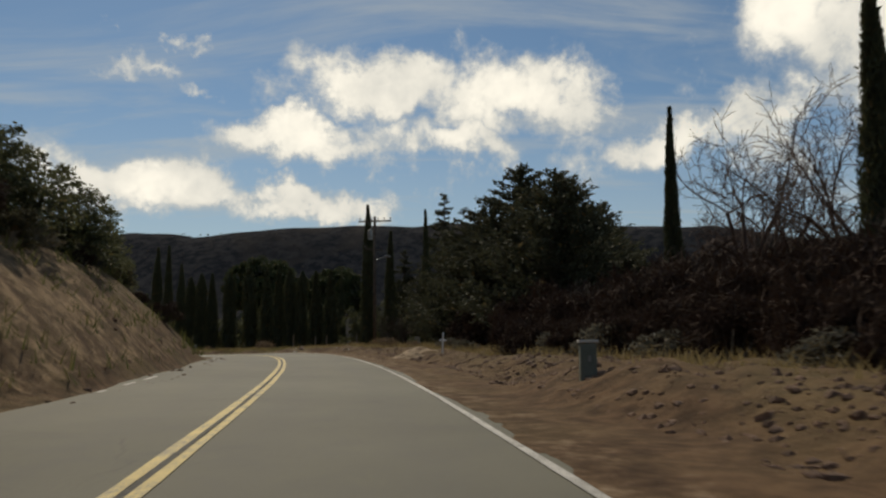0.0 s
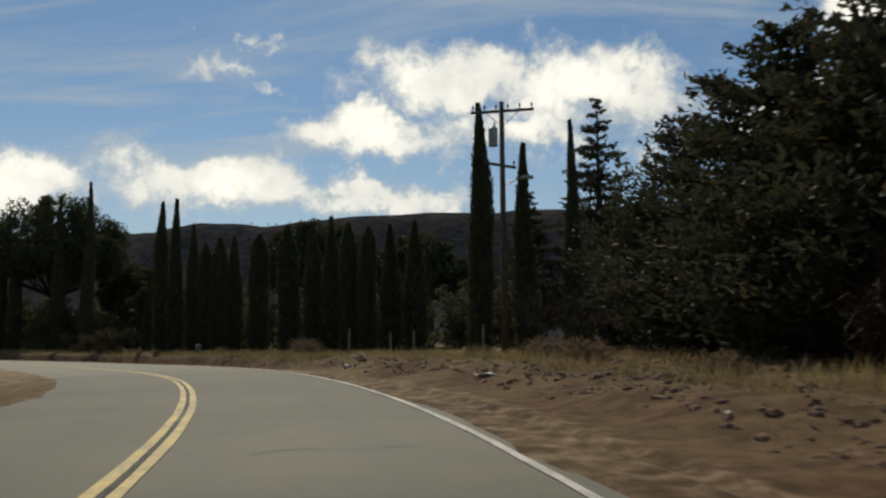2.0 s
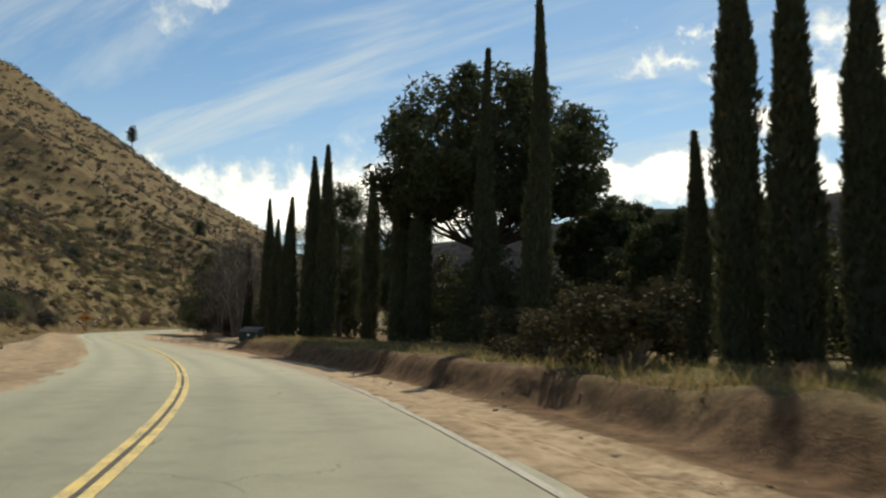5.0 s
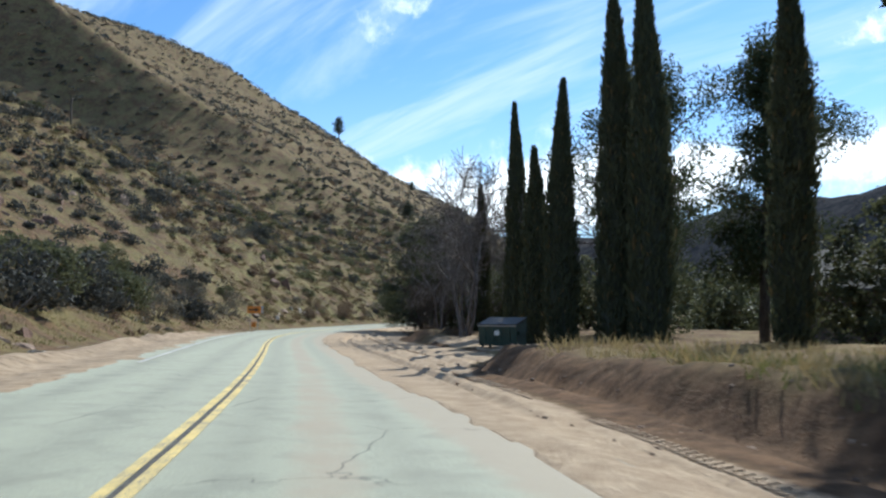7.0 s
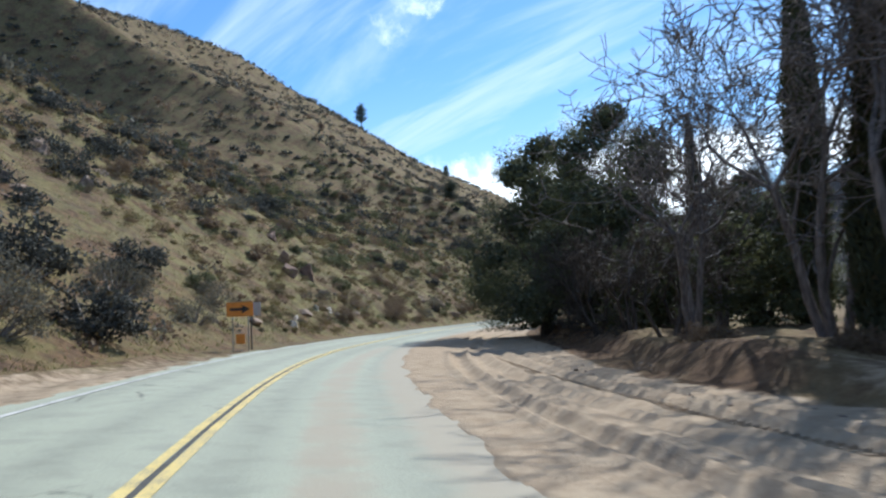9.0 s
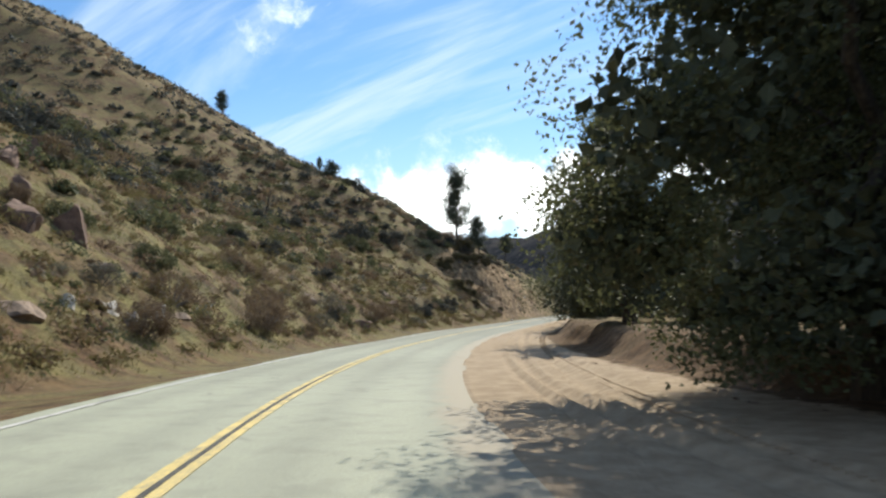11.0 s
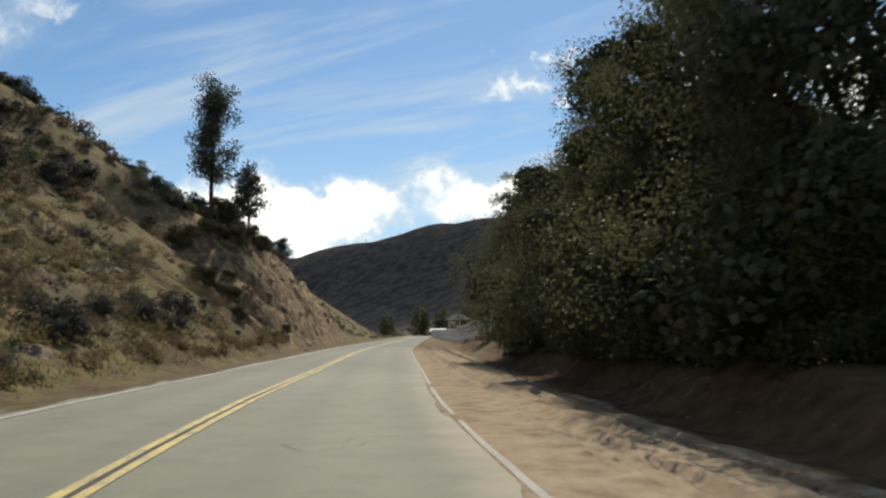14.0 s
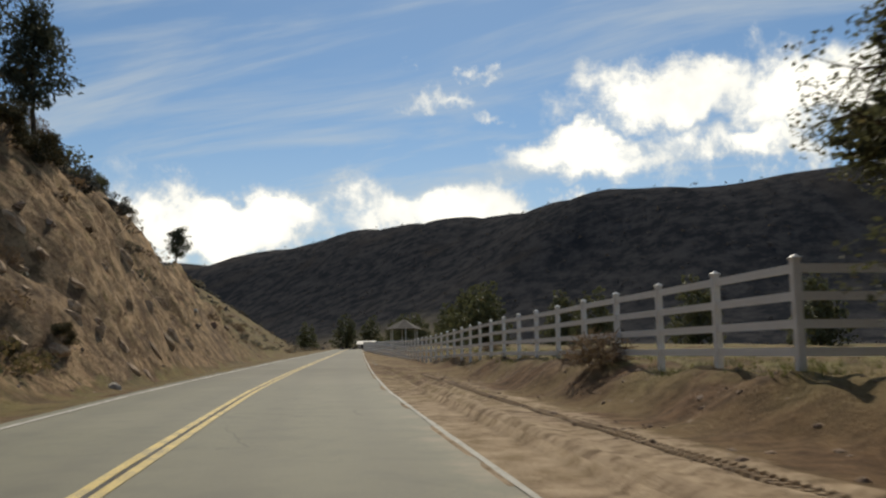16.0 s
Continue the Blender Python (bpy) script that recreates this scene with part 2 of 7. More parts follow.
def earth():
    """Sand, soil, dry grass, green grass and stone, by place and by the zones stored in the mesh."""
    m, n, b, _ = material("earth")
    p = place_of(n)
    grit, mid, wide = n.noise(p, 22, 4, 0.7), n.noise(p, 2.4, 6, 0.65), n.noise(p, 0.3, 5, 0.6)
    sand, green, stone, wood, bare = n.attr("sand"), n.attr("green"), n.attr("stone"), n.attr("wood"), n.attr("bare")
    soil = n.mix(n.ramp(mid, 0.3, 0.7), (0.068, 0.040, 0.022), (0.182, 0.108, 0.060))
    sandy = n.mix(n.ramp(mid, 0.3, 0.72), (0.29, 0.208, 0.135), (0.46, 0.352, 0.24))
    sandy = n.mix(n.math("MULTIPLY", n.ramp(grit, 0.35, 0.7), 0.4), sandy, (0.48, 0.37, 0.255))
    straw = n.mix(n.ramp(grit, 0.3, 0.7), (0.135, 0.096, 0.047), (0.275, 0.202, 0.100))
    grass = n.mix(n.ramp(grit, 0.3, 0.7), (0.105, 0.096, 0.038), (0.285, 0.246, 0.100))
    rock = n.mix(n.ramp(n.noise(p, 1.2, 7, 0.7, 0.6), 0.40, 0.60), (0.135, 0.082, 0.046), (0.42, 0.285, 0.165))
    # gaps in the rock: their shade is painted as a darker colour
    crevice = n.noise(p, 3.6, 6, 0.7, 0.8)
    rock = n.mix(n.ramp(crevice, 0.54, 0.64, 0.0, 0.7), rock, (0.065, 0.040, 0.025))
    c = n.mix(n.math("MULTIPLY", n.ramp(wide, 0.38, 0.62), n.math("SUBTRACT", 1.0, bare, clamp=True)), soil, straw)
    c = n.mix(n.math("MULTIPLY", green, n.ramp(n.noise(p, 0.55, 5, 0.65), 0.40, 0.60)), c, grass)
    c = n.mix(n.ramp(n.math("ADD", stone, n.math("MULTIPLY", n.math("SUBTRACT", mid, 0.5), 0.9)), 0.35, 0.7), c, rock)
    c = n.mix(n.ramp(n.math("ADD", sand, n.math("MULTIPLY", n.math("SUBTRACT", mid, 0.5), 0.9)), 0.3, 0.75), c, sandy)
    # far scrub: backlit shade and bluish haze are put into its colour
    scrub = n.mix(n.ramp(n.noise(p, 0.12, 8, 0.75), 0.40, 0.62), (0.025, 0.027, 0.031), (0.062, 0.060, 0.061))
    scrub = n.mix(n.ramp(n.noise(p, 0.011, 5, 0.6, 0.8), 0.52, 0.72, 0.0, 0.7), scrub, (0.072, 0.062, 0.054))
    patch = n.math("MULTIPLY", n.ramp(n.noise(p, 0.13, 5, 0.65, 0.4), 0.48, 0.68), n.math("MULTIPLY", green, 0.5))
    mottle = n.math("MULTIPLY", n.ramp(n.noise(p, 1.4, 5, 0.7), 0.47, 0.60), n.math("MULTIPLY", green, 0.42))
    c = n.mix(mottle, c, (0.060, 0.052, 0.042))
    c = n.mix(patch, c, n.mix(mid, (0.055, 0.042, 0.034), (0.13, 0.096, 0.072)))
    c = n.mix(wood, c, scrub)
    n.put(b.inputs["Base Color"], c)
    n.put(b.inputs["Roughness"], 0.95)
    n.put(b.inputs["Specular IOR Level"], n.math("MULTIPLY", n.math("SUBTRACT", 1.0, wood, clamp=True), 0.12))
    tussock = n.math("MULTIPLY", n.noise(p, 1.5, 4, 0.6), n.math("MULTIPLY", green, 3.5))
    ledge = n.math("MULTIPLY", n.math("SUBTRACT", 1.0, crevice), n.math("MULTIPLY", stone, 3.0))
    bump(n, b, n.math("ADD", n.math("ADD", n.math("ADD", n.math("MULTIPLY", grit, 0.5), mid), tussock), ledge), 0.7, 0.12)
    return m


def road_paint(name, dark, light):
    m, n, b, out = material(name)
    p = place_of(n)
    wear = n.ramp(n.math("ADD", n.math("MULTIPLY", n.noise(p, 30, 4, 0.7), 0.6), n.math("MULTIPLY", n.noise(p, 1.7, 4, 0.6), 0.4)), 0.36, 0.56)
    c = n.mix(wear, (0.17, 0.16, 0.135), n.mix(n.noise(p, 3.0, 4), dark, light))
    n.put(b.inputs["Base Color"], c)
    n.put(b.inputs["Roughness"], 0.75)
    return m


ASPHALT, EARTH = asphalt(), earth()
YELLOW_PAINT = road_paint("yellow road paint", (0.56, 0.41, 0.11), (0.74, 0.57, 0.22))
WHITE_PAINT = road_paint("white road paint", (0.42, 0.40, 0.36), (0.66, 0.63, 0.58))
FADED_WHITE = road_paint("faded white road paint", (0.22, 0.212, 0.18), (0.36, 0.345, 0.30))
SEAM = plain("dark asphalt seam", (0.035, 0.032, 0.028), (0.09, 0.084, 0.072), 6, 0.9, own=False)
CRACK = plain("crack filler", (0.04, 0.038, 0.034), (0.09, 0.085, 0.075), 4, 0.9)
CYPRESS_LEAF = leafy("cypress leaf", (0.045, 0.050, 0.030), (0.11, 0.115, 0.058), glow=0.18)
# the cypress leaf colour darkened, standing for shade inside the crown
CYPRESS_CORE_SHADE = plain("cypress core in shade tone", (0.032, 0.034, 0.021), (0.062, 0.064, 0.038), 2, 0.95)
CEDAR_LEAF = leafy("cedar leaf", (0.042, 0.046, 0.030), (0.105, 0.108, 0.062), glow=0.2, dry_share=0.03)
PINE_LEAF = leafy("pine needle", (0.034, 0.046, 0.022), (0.085, 0.10, 0.044), glow=0.22)
GREYPINE_LEAF = leafy("grey pine needle", (0.05, 0.06, 0.042), (0.12, 0.13, 0.09), glow=0.25)
OAK_LEAF = leafy("oak leaf", (0.055, 0.062, 0.032), (0.145, 0.15, 0.07), glow=0.35, rough=0.62)
SHRUB_LEAF = leafy("shrub leaf", (0.050, 0.058, 0.030), (0.135, 0.138, 0.070), glow=0.35)
CHAPARRAL = leafy("chaparral leaf", (0.040, 0.042, 0.038), (0.092, 0.092, 0.078), glow=0.25)
# grey-blue leaf tone carrying the haze of the far range
FAR_LEAF_HAZE = leafy("far wood leaf with haze tint", (0.040, 0.040, 0.046), (0.066, 0.062, 0.062), glow=0.5)
SAGE_LEAF = leafy("sage leaf", (0.085, 0.080, 0.062), (0.18, 0.168, 0.13), dry_share=0.2, glow=0.32)
DRY_LEAF = leafy("dry brush", (0.095, 0.066, 0.047), (0.22, 0.158, 0.105), dry=(0.28, 0.2, 0.1), dry_share=0.2, glow=0.32)
STRAW = leafy("straw", (0.20, 0.15, 0.07), (0.42, 0.33, 0.16), dry_share=0.1, glow=0.3)
GREEN_GRASS = leafy("green grass", (0.075, 0.088, 0.028), (0.185, 0.19, 0.066), dry=(0.26, 0.20, 0.095), dry_share=0.3, glow=0.3)
DARK_BARK = bark("dark bark", (0.030, 0.022, 0.016), (0.09, 0.068, 0.050))
GREY_BARK = bark("grey bark", (0.12, 0.10, 0.085), (0.30, 0.26, 0.22))
DRY_GRASS = leafy("dry hill grass", (0.12, 0.092, 0.045), (0.26, 0.21, 0.10), dry=(0.10, 0.075, 0.05), dry_share=0.25, glow=0.3)
BROWN_TWIG = leafy("brown twig", (0.036, 0.022, 0.016), (0.085, 0.052, 0.037), dry=(0.11, 0.075, 0.05), dry_share=0.1, glow=0.08, rough=0.95)
OLIVE_LEAF = leafy("olive shrub leaf", (0.036, 0.034, 0.019), (0.095, 0.085, 0.045), dry_share=0.12, glow=0.15, rough=0.85)
GOLD_LEAF = leafy("golden brush", (0.095, 0.080, 0.036), (0.235, 0.192, 0.088), dry=(0.20, 0.13, 0.075), dry_share=0.25, glow=0.3, rough=0.85)
DUSK_BARK = bark("grey winter bark", (0.075, 0.062, 0.056), (0.20, 0.168, 0.15))
RUSSET_BARK = bark("russet bark", (0.060, 0.038, 0.028), (0.17, 0.11, 0.085))
# inner leaves of oaks and stone pines, shade put into their darker colour
OAK_SHADE = plain("inner foliage in shade tone", (0.050, 0.055, 0.032), (0.105, 0.110, 0.060), 2, 0.9)
STONE = plain("weathered stone", (0.13, 0.085, 0.058), (0.33, 0.235, 0.165), 2.2, 0.9, 0.7, 14, own=False)
CLOD = plain("dirt clod", (0.085, 0.048, 0.031), (0.23, 0.135, 0.085), 3, 0.95, 0.6, 20, own=False)
OCHRE_STONE = plain("ochre bedded stone", (0.23, 0.145, 0.085), (0.50, 0.36, 0.235), 1.8, 0.9, 0.8, 11, own=False)
PALE_STONE = plain("pale stone", (0.33, 0.29, 0.24), (0.56, 0.51, 0.44), 2.5, 0.9, 0.5, 18, own=False)
BROWN_STONE = plain("brown stone", (0.10, 0.058, 0.042), (0.24, 0.145, 0.10), 3, 0.9, 0.6, 20, own=False)
WHITE_VINYL = plain("white vinyl", (0.68, 0.66, 0.62), (0.80, 0.79, 0.76), 1.5, 0.5, 0.05)
WHITE_BOARD = plain("white painted board", (0.62, 0.61, 0.58), (0.80, 0.79, 0.76), 5, 0.6, 0.2)
POLE_WOOD = bark("pole wood", (0.05, 0.036, 0.026), (0.14, 0.10, 0.075))
POST_WOOD = bark("post wood", (0.13, 0.105, 0.08), (0.28, 0.24, 0.19))
GREY_METAL = plain("grey metal", (0.24, 0.24, 0.23), (0.34, 0.34, 0.33), 3, 0.45, 0.05, metal=0.7)
DARK_METAL = plain("dark metal", (0.035, 0.035, 0.035), (0.07, 0.07, 0.07), 3, 0.5, 0.1, metal=0.5)
PORCELAIN = plain("brown porcelain", (0.06, 0.035, 0.025), (0.11, 0.07, 0.05), 4, 0.25, 0.02)
BOX_GREEN = plain("faded green paint", (0.10, 0.12, 0.095), (0.17, 0.185, 0.15), 3, 0.6, 0.15)
CONCRETE = plain("pale concrete", (0.38, 0.36, 0.32), (0.55, 0.52, 0.47), 3, 0.9, 0.3)
DUMPSTER_GREEN = plain("dumpster paint", (0.012, 0.035, 0.027), (0.025, 0.058, 0.045), 2.5, 0.5, 0.15)
BLACK_PLASTIC = plain("black plastic", (0.015, 0.015, 0.016), (0.03, 0.03, 0.032), 4, 0.45, 0.1)
SIGN_ORANGE = plain("sign orange", (0.62, 0.20, 0.02), (0.78, 0.28, 0.04), 4, 0.5, 0.02)
SIGN_BACK = plain("bare aluminium", (0.42, 0.42, 0.42), (0.55, 0.55, 0.55), 3, 0.4, 0.05, metal=0.8)
BLACK_PAINT = plain("black paint", (0.012, 0.012, 0.012), (0.03, 0.03, 0.03), 4, 0.6, 0.02)
WALL_DARK = plain("brown wall", (0.09, 0.065, 0.05), (0.15, 0.11, 0.085), 2, 0.85, 0.2)
WALL_PALE = plain("pale wall", (0.50, 0.46, 0.40), (0.62, 0.58, 0.52), 2, 0.85, 0.1)
ROOF_DARK = plain("dark shingle", (0.035, 0.03, 0.028), (0.075, 0.065, 0.06), 3, 0.9, 0.6, 12)
ROOF_PALE = plain("pale metal roof", (0.26, 0.25, 0.24), (0.38, 0.37, 0.36), 2, 0.5, 0.1)
WINDOW_DARK = plain("window pane", (0.02, 0.025, 0.03), (0.04, 0.045, 0.05), 2, 0.12, 0.0)
LITTER = plain("white paper", (0.62, 0.62, 0.60), (0.78, 0.78, 0.76), 6, 0.8, 0.2)


# ---- tools ----
rng = np.random.default_rng(7)


def mesh_np(name, v, f, mats=(), smooth=False):
    me = bpy.data.meshes.new(name)
    me.from_pydata(np.asarray(v, float).tolist(), [], [list(map(int, q)) for q in f])
    for m in mats:
        me.materials.append(m)
    if smooth:
        me.polygons.foreach_set("use_smooth", [True] * len(me.polygons))
    me.update()
    return me


def hang(name, data, parent=None, label=""):
    ob = new(name, data)
    if parent is not None:
        ob.parent = parent
    return tagged(ob, label)


def part(name, bm, mat, parent, label="", smooth=False):
    """Links a bmesh as one mesh object under a thing."""
    me = bpy.data.meshes.new(name)
    bm.to_mesh(me)
    bm.free()
    me.materials.append(mat)
    if smooth:
        me.polygons.foreach_set("use_smooth", [True] * len(me.polygons))
    return hang(name, me, parent, label)


def box(bm, lo, hi, bevel=0.0, turn=None):
    c = [(a + b) / 2 for a, b in zip(lo, hi)]
    d = [abs(b - a) for a, b in zip(lo, hi)]
    m = Matrix.Translation(c) @ Matrix.Diagonal((*d, 1))
    if turn is not None:
        m = turn @ m
    got = bmesh.ops.create_cube(bm, size=1, matrix=m)
    if bevel:
        es = list({e for q in got["verts"] for e in q.link_edges})
        bmesh.ops.bevel(bm, geom=es, offset=bevel, segments=1, affect="EDGES")
    return bm


def rod(bm, a, b, r0, r1=None, n=8):
    a, b = Vector(a), Vector(b)
    m = Matrix.Translation((a + b) / 2) @ (b - a).to_track_quat("Z", "Y").to_matrix().to_4x4()
    bmesh.ops.create_cone(bm, cap_ends=True, segments=n, radius1=r0, radius2=r0 if r1 is None else r1, depth=(b - a).length, matrix=m)
    return bm


# ---- the road's line ----
def spline(t, y, tq):
    n, h = len(t), np.diff(t)
    a, b = np.zeros((n, n)), np.zeros((n, y.shape[1]))
    a[0, 0] = a[-1, -1] = 1
    for i in range(1, n - 1):
        a[i, i - 1], a[i, i], a[i, i + 1] = h[i - 1], 2 * (h[i - 1] + h[i]), h[i]
        b[i] = 6 * ((y[i + 1] - y[i]) / h[i] - (y[i] - y[i - 1]) / h[i - 1])
    m = np.linalg.solve(a, b)
    k = np.clip(np.searchsorted(t, tq, side="right") - 1, 0, n - 2)
    p, q, w = (t[k + 1] - tq)[:, None], (tq - t[k])[:, None], h[k][:, None]
    return m[k] * p**3 / (6 * w) + m[k + 1] * q**3 / (6 * w) + (y[k] / w - m[k] * w / 6) * p + (y[k + 1] / w - m[k + 1] * w / 6) * q


keys = np.array([r[:4] + (r[6],) for r in PATH], float)
mid = spline(keys[:, 0], keys[:, 1:], np.arange(0, 16.001, 0.05))
head0, head1 = mid[0, :3] - mid[2, :3], mid[-1, :3] - mid[-3, :3]
head0, head1 = head0 / np.hypot(*head0[:2]), head1 / np.hypot(*head1[:2])
before = [np.append(mid[0, :3] + head0 * d * (1, 1, 0.3), mid[0, 3]) for d in range(120, 0, -2)]
after = []
spot, yaw_on = mid[-1, :3].copy(), math.atan2(-head1[0], head1[1])
for d in range(300):
    turn_by = -0.0016 if d < 34 else 0.0 if d < 110 else 0.006
    yaw_on += turn_by
    spot = spot + np.array((-math.sin(yaw_on), math.cos(yaw_on), head1[2] if d < 110 else 0.002)) * 2.0
    after.append(np.append(spot, 0.0))
LINE = np.vstack([before, mid, after])
LS = np.concatenate([[0], np.cumsum(np.hypot(*np.diff(LINE[:, :2], axis=0).T))])
LS -= LS[len(before)]
# the eye's height over the road
LINE[:, 2] -= np.interp(LS, (40, 70), (1.09, 1.2))
S_GRID = np.arange(LS[0], LS[-1], 1.0)
LX, LY, LZ, LB = (np.interp(S_GRID, LS, LINE[:, k]) for k in range(4))
ease = np.ones(9) / 9
for arr in (LZ, LB):
    arr[4:-4] = np.convolve(arr, ease, "valid")
TX, TY = np.gradient(LX), np.gradient(LY)
TL = np.hypot(TX, TY)
TX, TY = TX / TL, TY / TL


def road_at(s):
    """Place, height, heading and bank of the road's line at s metres."""
    return [np.interp(s, S_GRID, a) for a in (LX, LY, LZ, TX, TY, LB)]


def on_plan(s, u):
    """The plan's x, y for s metres along and u metres to the right of the camera's line."""
    x, y, _, tx, ty, _ = road_at(s)
    return x + ty * u, y - tx * u


def along(x, y):
    """The s and u of places on the plan."""
    x, y = np.ravel(x), np.ravel(y)
    s, u = np.empty(len(x)), np.empty(len(x))
    for i in range(0, len(x), 4000):
        d = (x[i:i + 4000, None] - LX) ** 2 + (y[i:i + 4000, None] - LY) ** 2
        k = d.argmin(1)
        rx, ry = x[i:i + 4000] - LX[k], y[i:i + 4000] - LY[k]
        s[i:i + 4000], u[i:i + 4000] = S_GRID[k] + rx * TX[k] + ry * TY[k], rx * TY[k] - ry * TX[k]
    return s, u


# ---- heights ----
def wave(x, y, size, seed):
    """Smooth value noise with features of that size, -1 to 1."""
    gx, gy = np.asarray(x) / size, np.asarray(y) / size
    ix, iy = np.floor(gx).astype(np.int64), np.floor(gy).astype(np.int64)
    fx, fy = gx - ix, gy - iy
    fx, fy = fx * fx * (3 - 2 * fx), fy * fy * (3 - 2 * fy)

    def rnd(a, b):
        h = (a * 374761393 + b * 668265263 + seed * 144665) & 0xFFFFFFFF
        h = ((h ^ (h >> 13)) * 1274126177) & 0xFFFFFFFF
        return ((h ^ (h >> 16)) & 0xFFFF) / 32767.5 - 1

    return (rnd(ix, iy) * (1 - fx) + rnd(ix + 1, iy) * fx) * (1 - fy) + (rnd(ix, iy + 1) * (1 - fx) + rnd(ix + 1, iy + 1) * fx) * fy


def table(s, rows):
    rows = np.array(rows, float)
    return [np.interp(s, rows[:, 0], rows[:, k]) for k in range(1, rows.shape[1])]


# s, toe of the hill, slope, height at which it eases, slope above
LEFT = [(-120, 5.0, 1.5, 3.8, 0.35), (12, 4.9, 1.5, 3.8, 0.35), (18, 4.5, 1.5, 3.7, 0.3), (36, 4.5, 1.5, 3.5, 0.3), (43, 4.8, 1.3, 3.2, 0.3), (48, 5.6, 1.0, 3, 0.3), (52, 9, 0.7, 3, 0.3), (58, 20, 0.5, 4, 0.4), (70, 30, 0.5, 60, 0.55), (100, 22, 0.52, 52, 0.42),
        (130, 12, 0.47, 60, 0.38), (160, 9, 0.50, 40, 0.43), (190, 8, 0.56, 26, 0.44), (208, 7.4, 0.66, 20, 0.44), (232, 6.8, 0.80, 18, 0.43), (246, 6.7, 0.74, 15, 0.42), (276, 6.4, 0.58, 14, 0.40), (295, 6.4, 0.66, 9.5, 0.40),
        (306, 6.4, 0.75, 9.0, 0.46), (316, 6.4, 1.0, 7.0, 0.56), (323, 6.0, 1.7, 6.4, 0.62), (332, 6.0, 1.7, 7.4, 0.60), (338, 6.0, 1.7, 8.2, 0.54), (352, 6.4, 1.2, 10.5, 0.55), (380, 7, 0.75, 13, 0.50), (480, 11, 0.53, 25, 0.62), (565, 15, 0.46, 25, 0.63), (620, 15, 0.35, 15, 0.25), (720, 12, 0.3, 8, 0.08)]
# s, where the bank stands on the right, its height over the road, the depth of the shoulder before it, the bank's breadth
RIGHT = [(-120, 3.4, 0.5, 0.0, 1.6), (17, 3.2, 0.48, 0.0, 1.6), (25, 3.5, 0.33, 0.0, 1.8), (34, 3.6, 0.2, 0.0, 1.8), (58, 4.4, 0.24, 0.1, 1.8), (76, 5.0, 0.3, 0.25, 1.9), (90, 5.6, 0.32, 0.38, 1.0), (125, 5.6, 0.4, 0.35, 0.7), (138, 4.5, 0.5, 0.15, 1.1), (148, 4.6, 0.55, 0.1, 1.1), (154, 5.8, 0.45, 0.1, 1.0),
         (158, 8.0, 0.05, 0.05, 1.0), (172, 7.5, 0.05, 0.05, 1.0), (180, 6.8, 0.5, 0.1, 1.2), (200, 8.0, 0.5, 0.1, 1.2), (225, 6.2, 0.70, 0.1, 1.25), (255, 5.0, 0.72, 0.1, 1.25), (285, 5.5, 0.65, 0.15, 1.3), (305, 5.6, 0.62, 0.15, 1.8), (340, 6.2, 0.65, 0.2, 1.8), (420, 7, 0.8, 0.2, 1.5), (520, 8, 0.4, 0.1, 1.5)]
# the far range: crest x, y, height
CREST = [(2600, 500, 150), (1200, 560, 86), (600, 560, 72), (278, 576, 75), (130, 612, 83), (-60, 618, 86), (-172, 616, 85), (-228, 638, 88), (-299, 685, 87), (-446, 778, 94), (-615, 827, 84), (-900, 900, 96), (-1400, 900, 106), (-2600, 900, 200)]


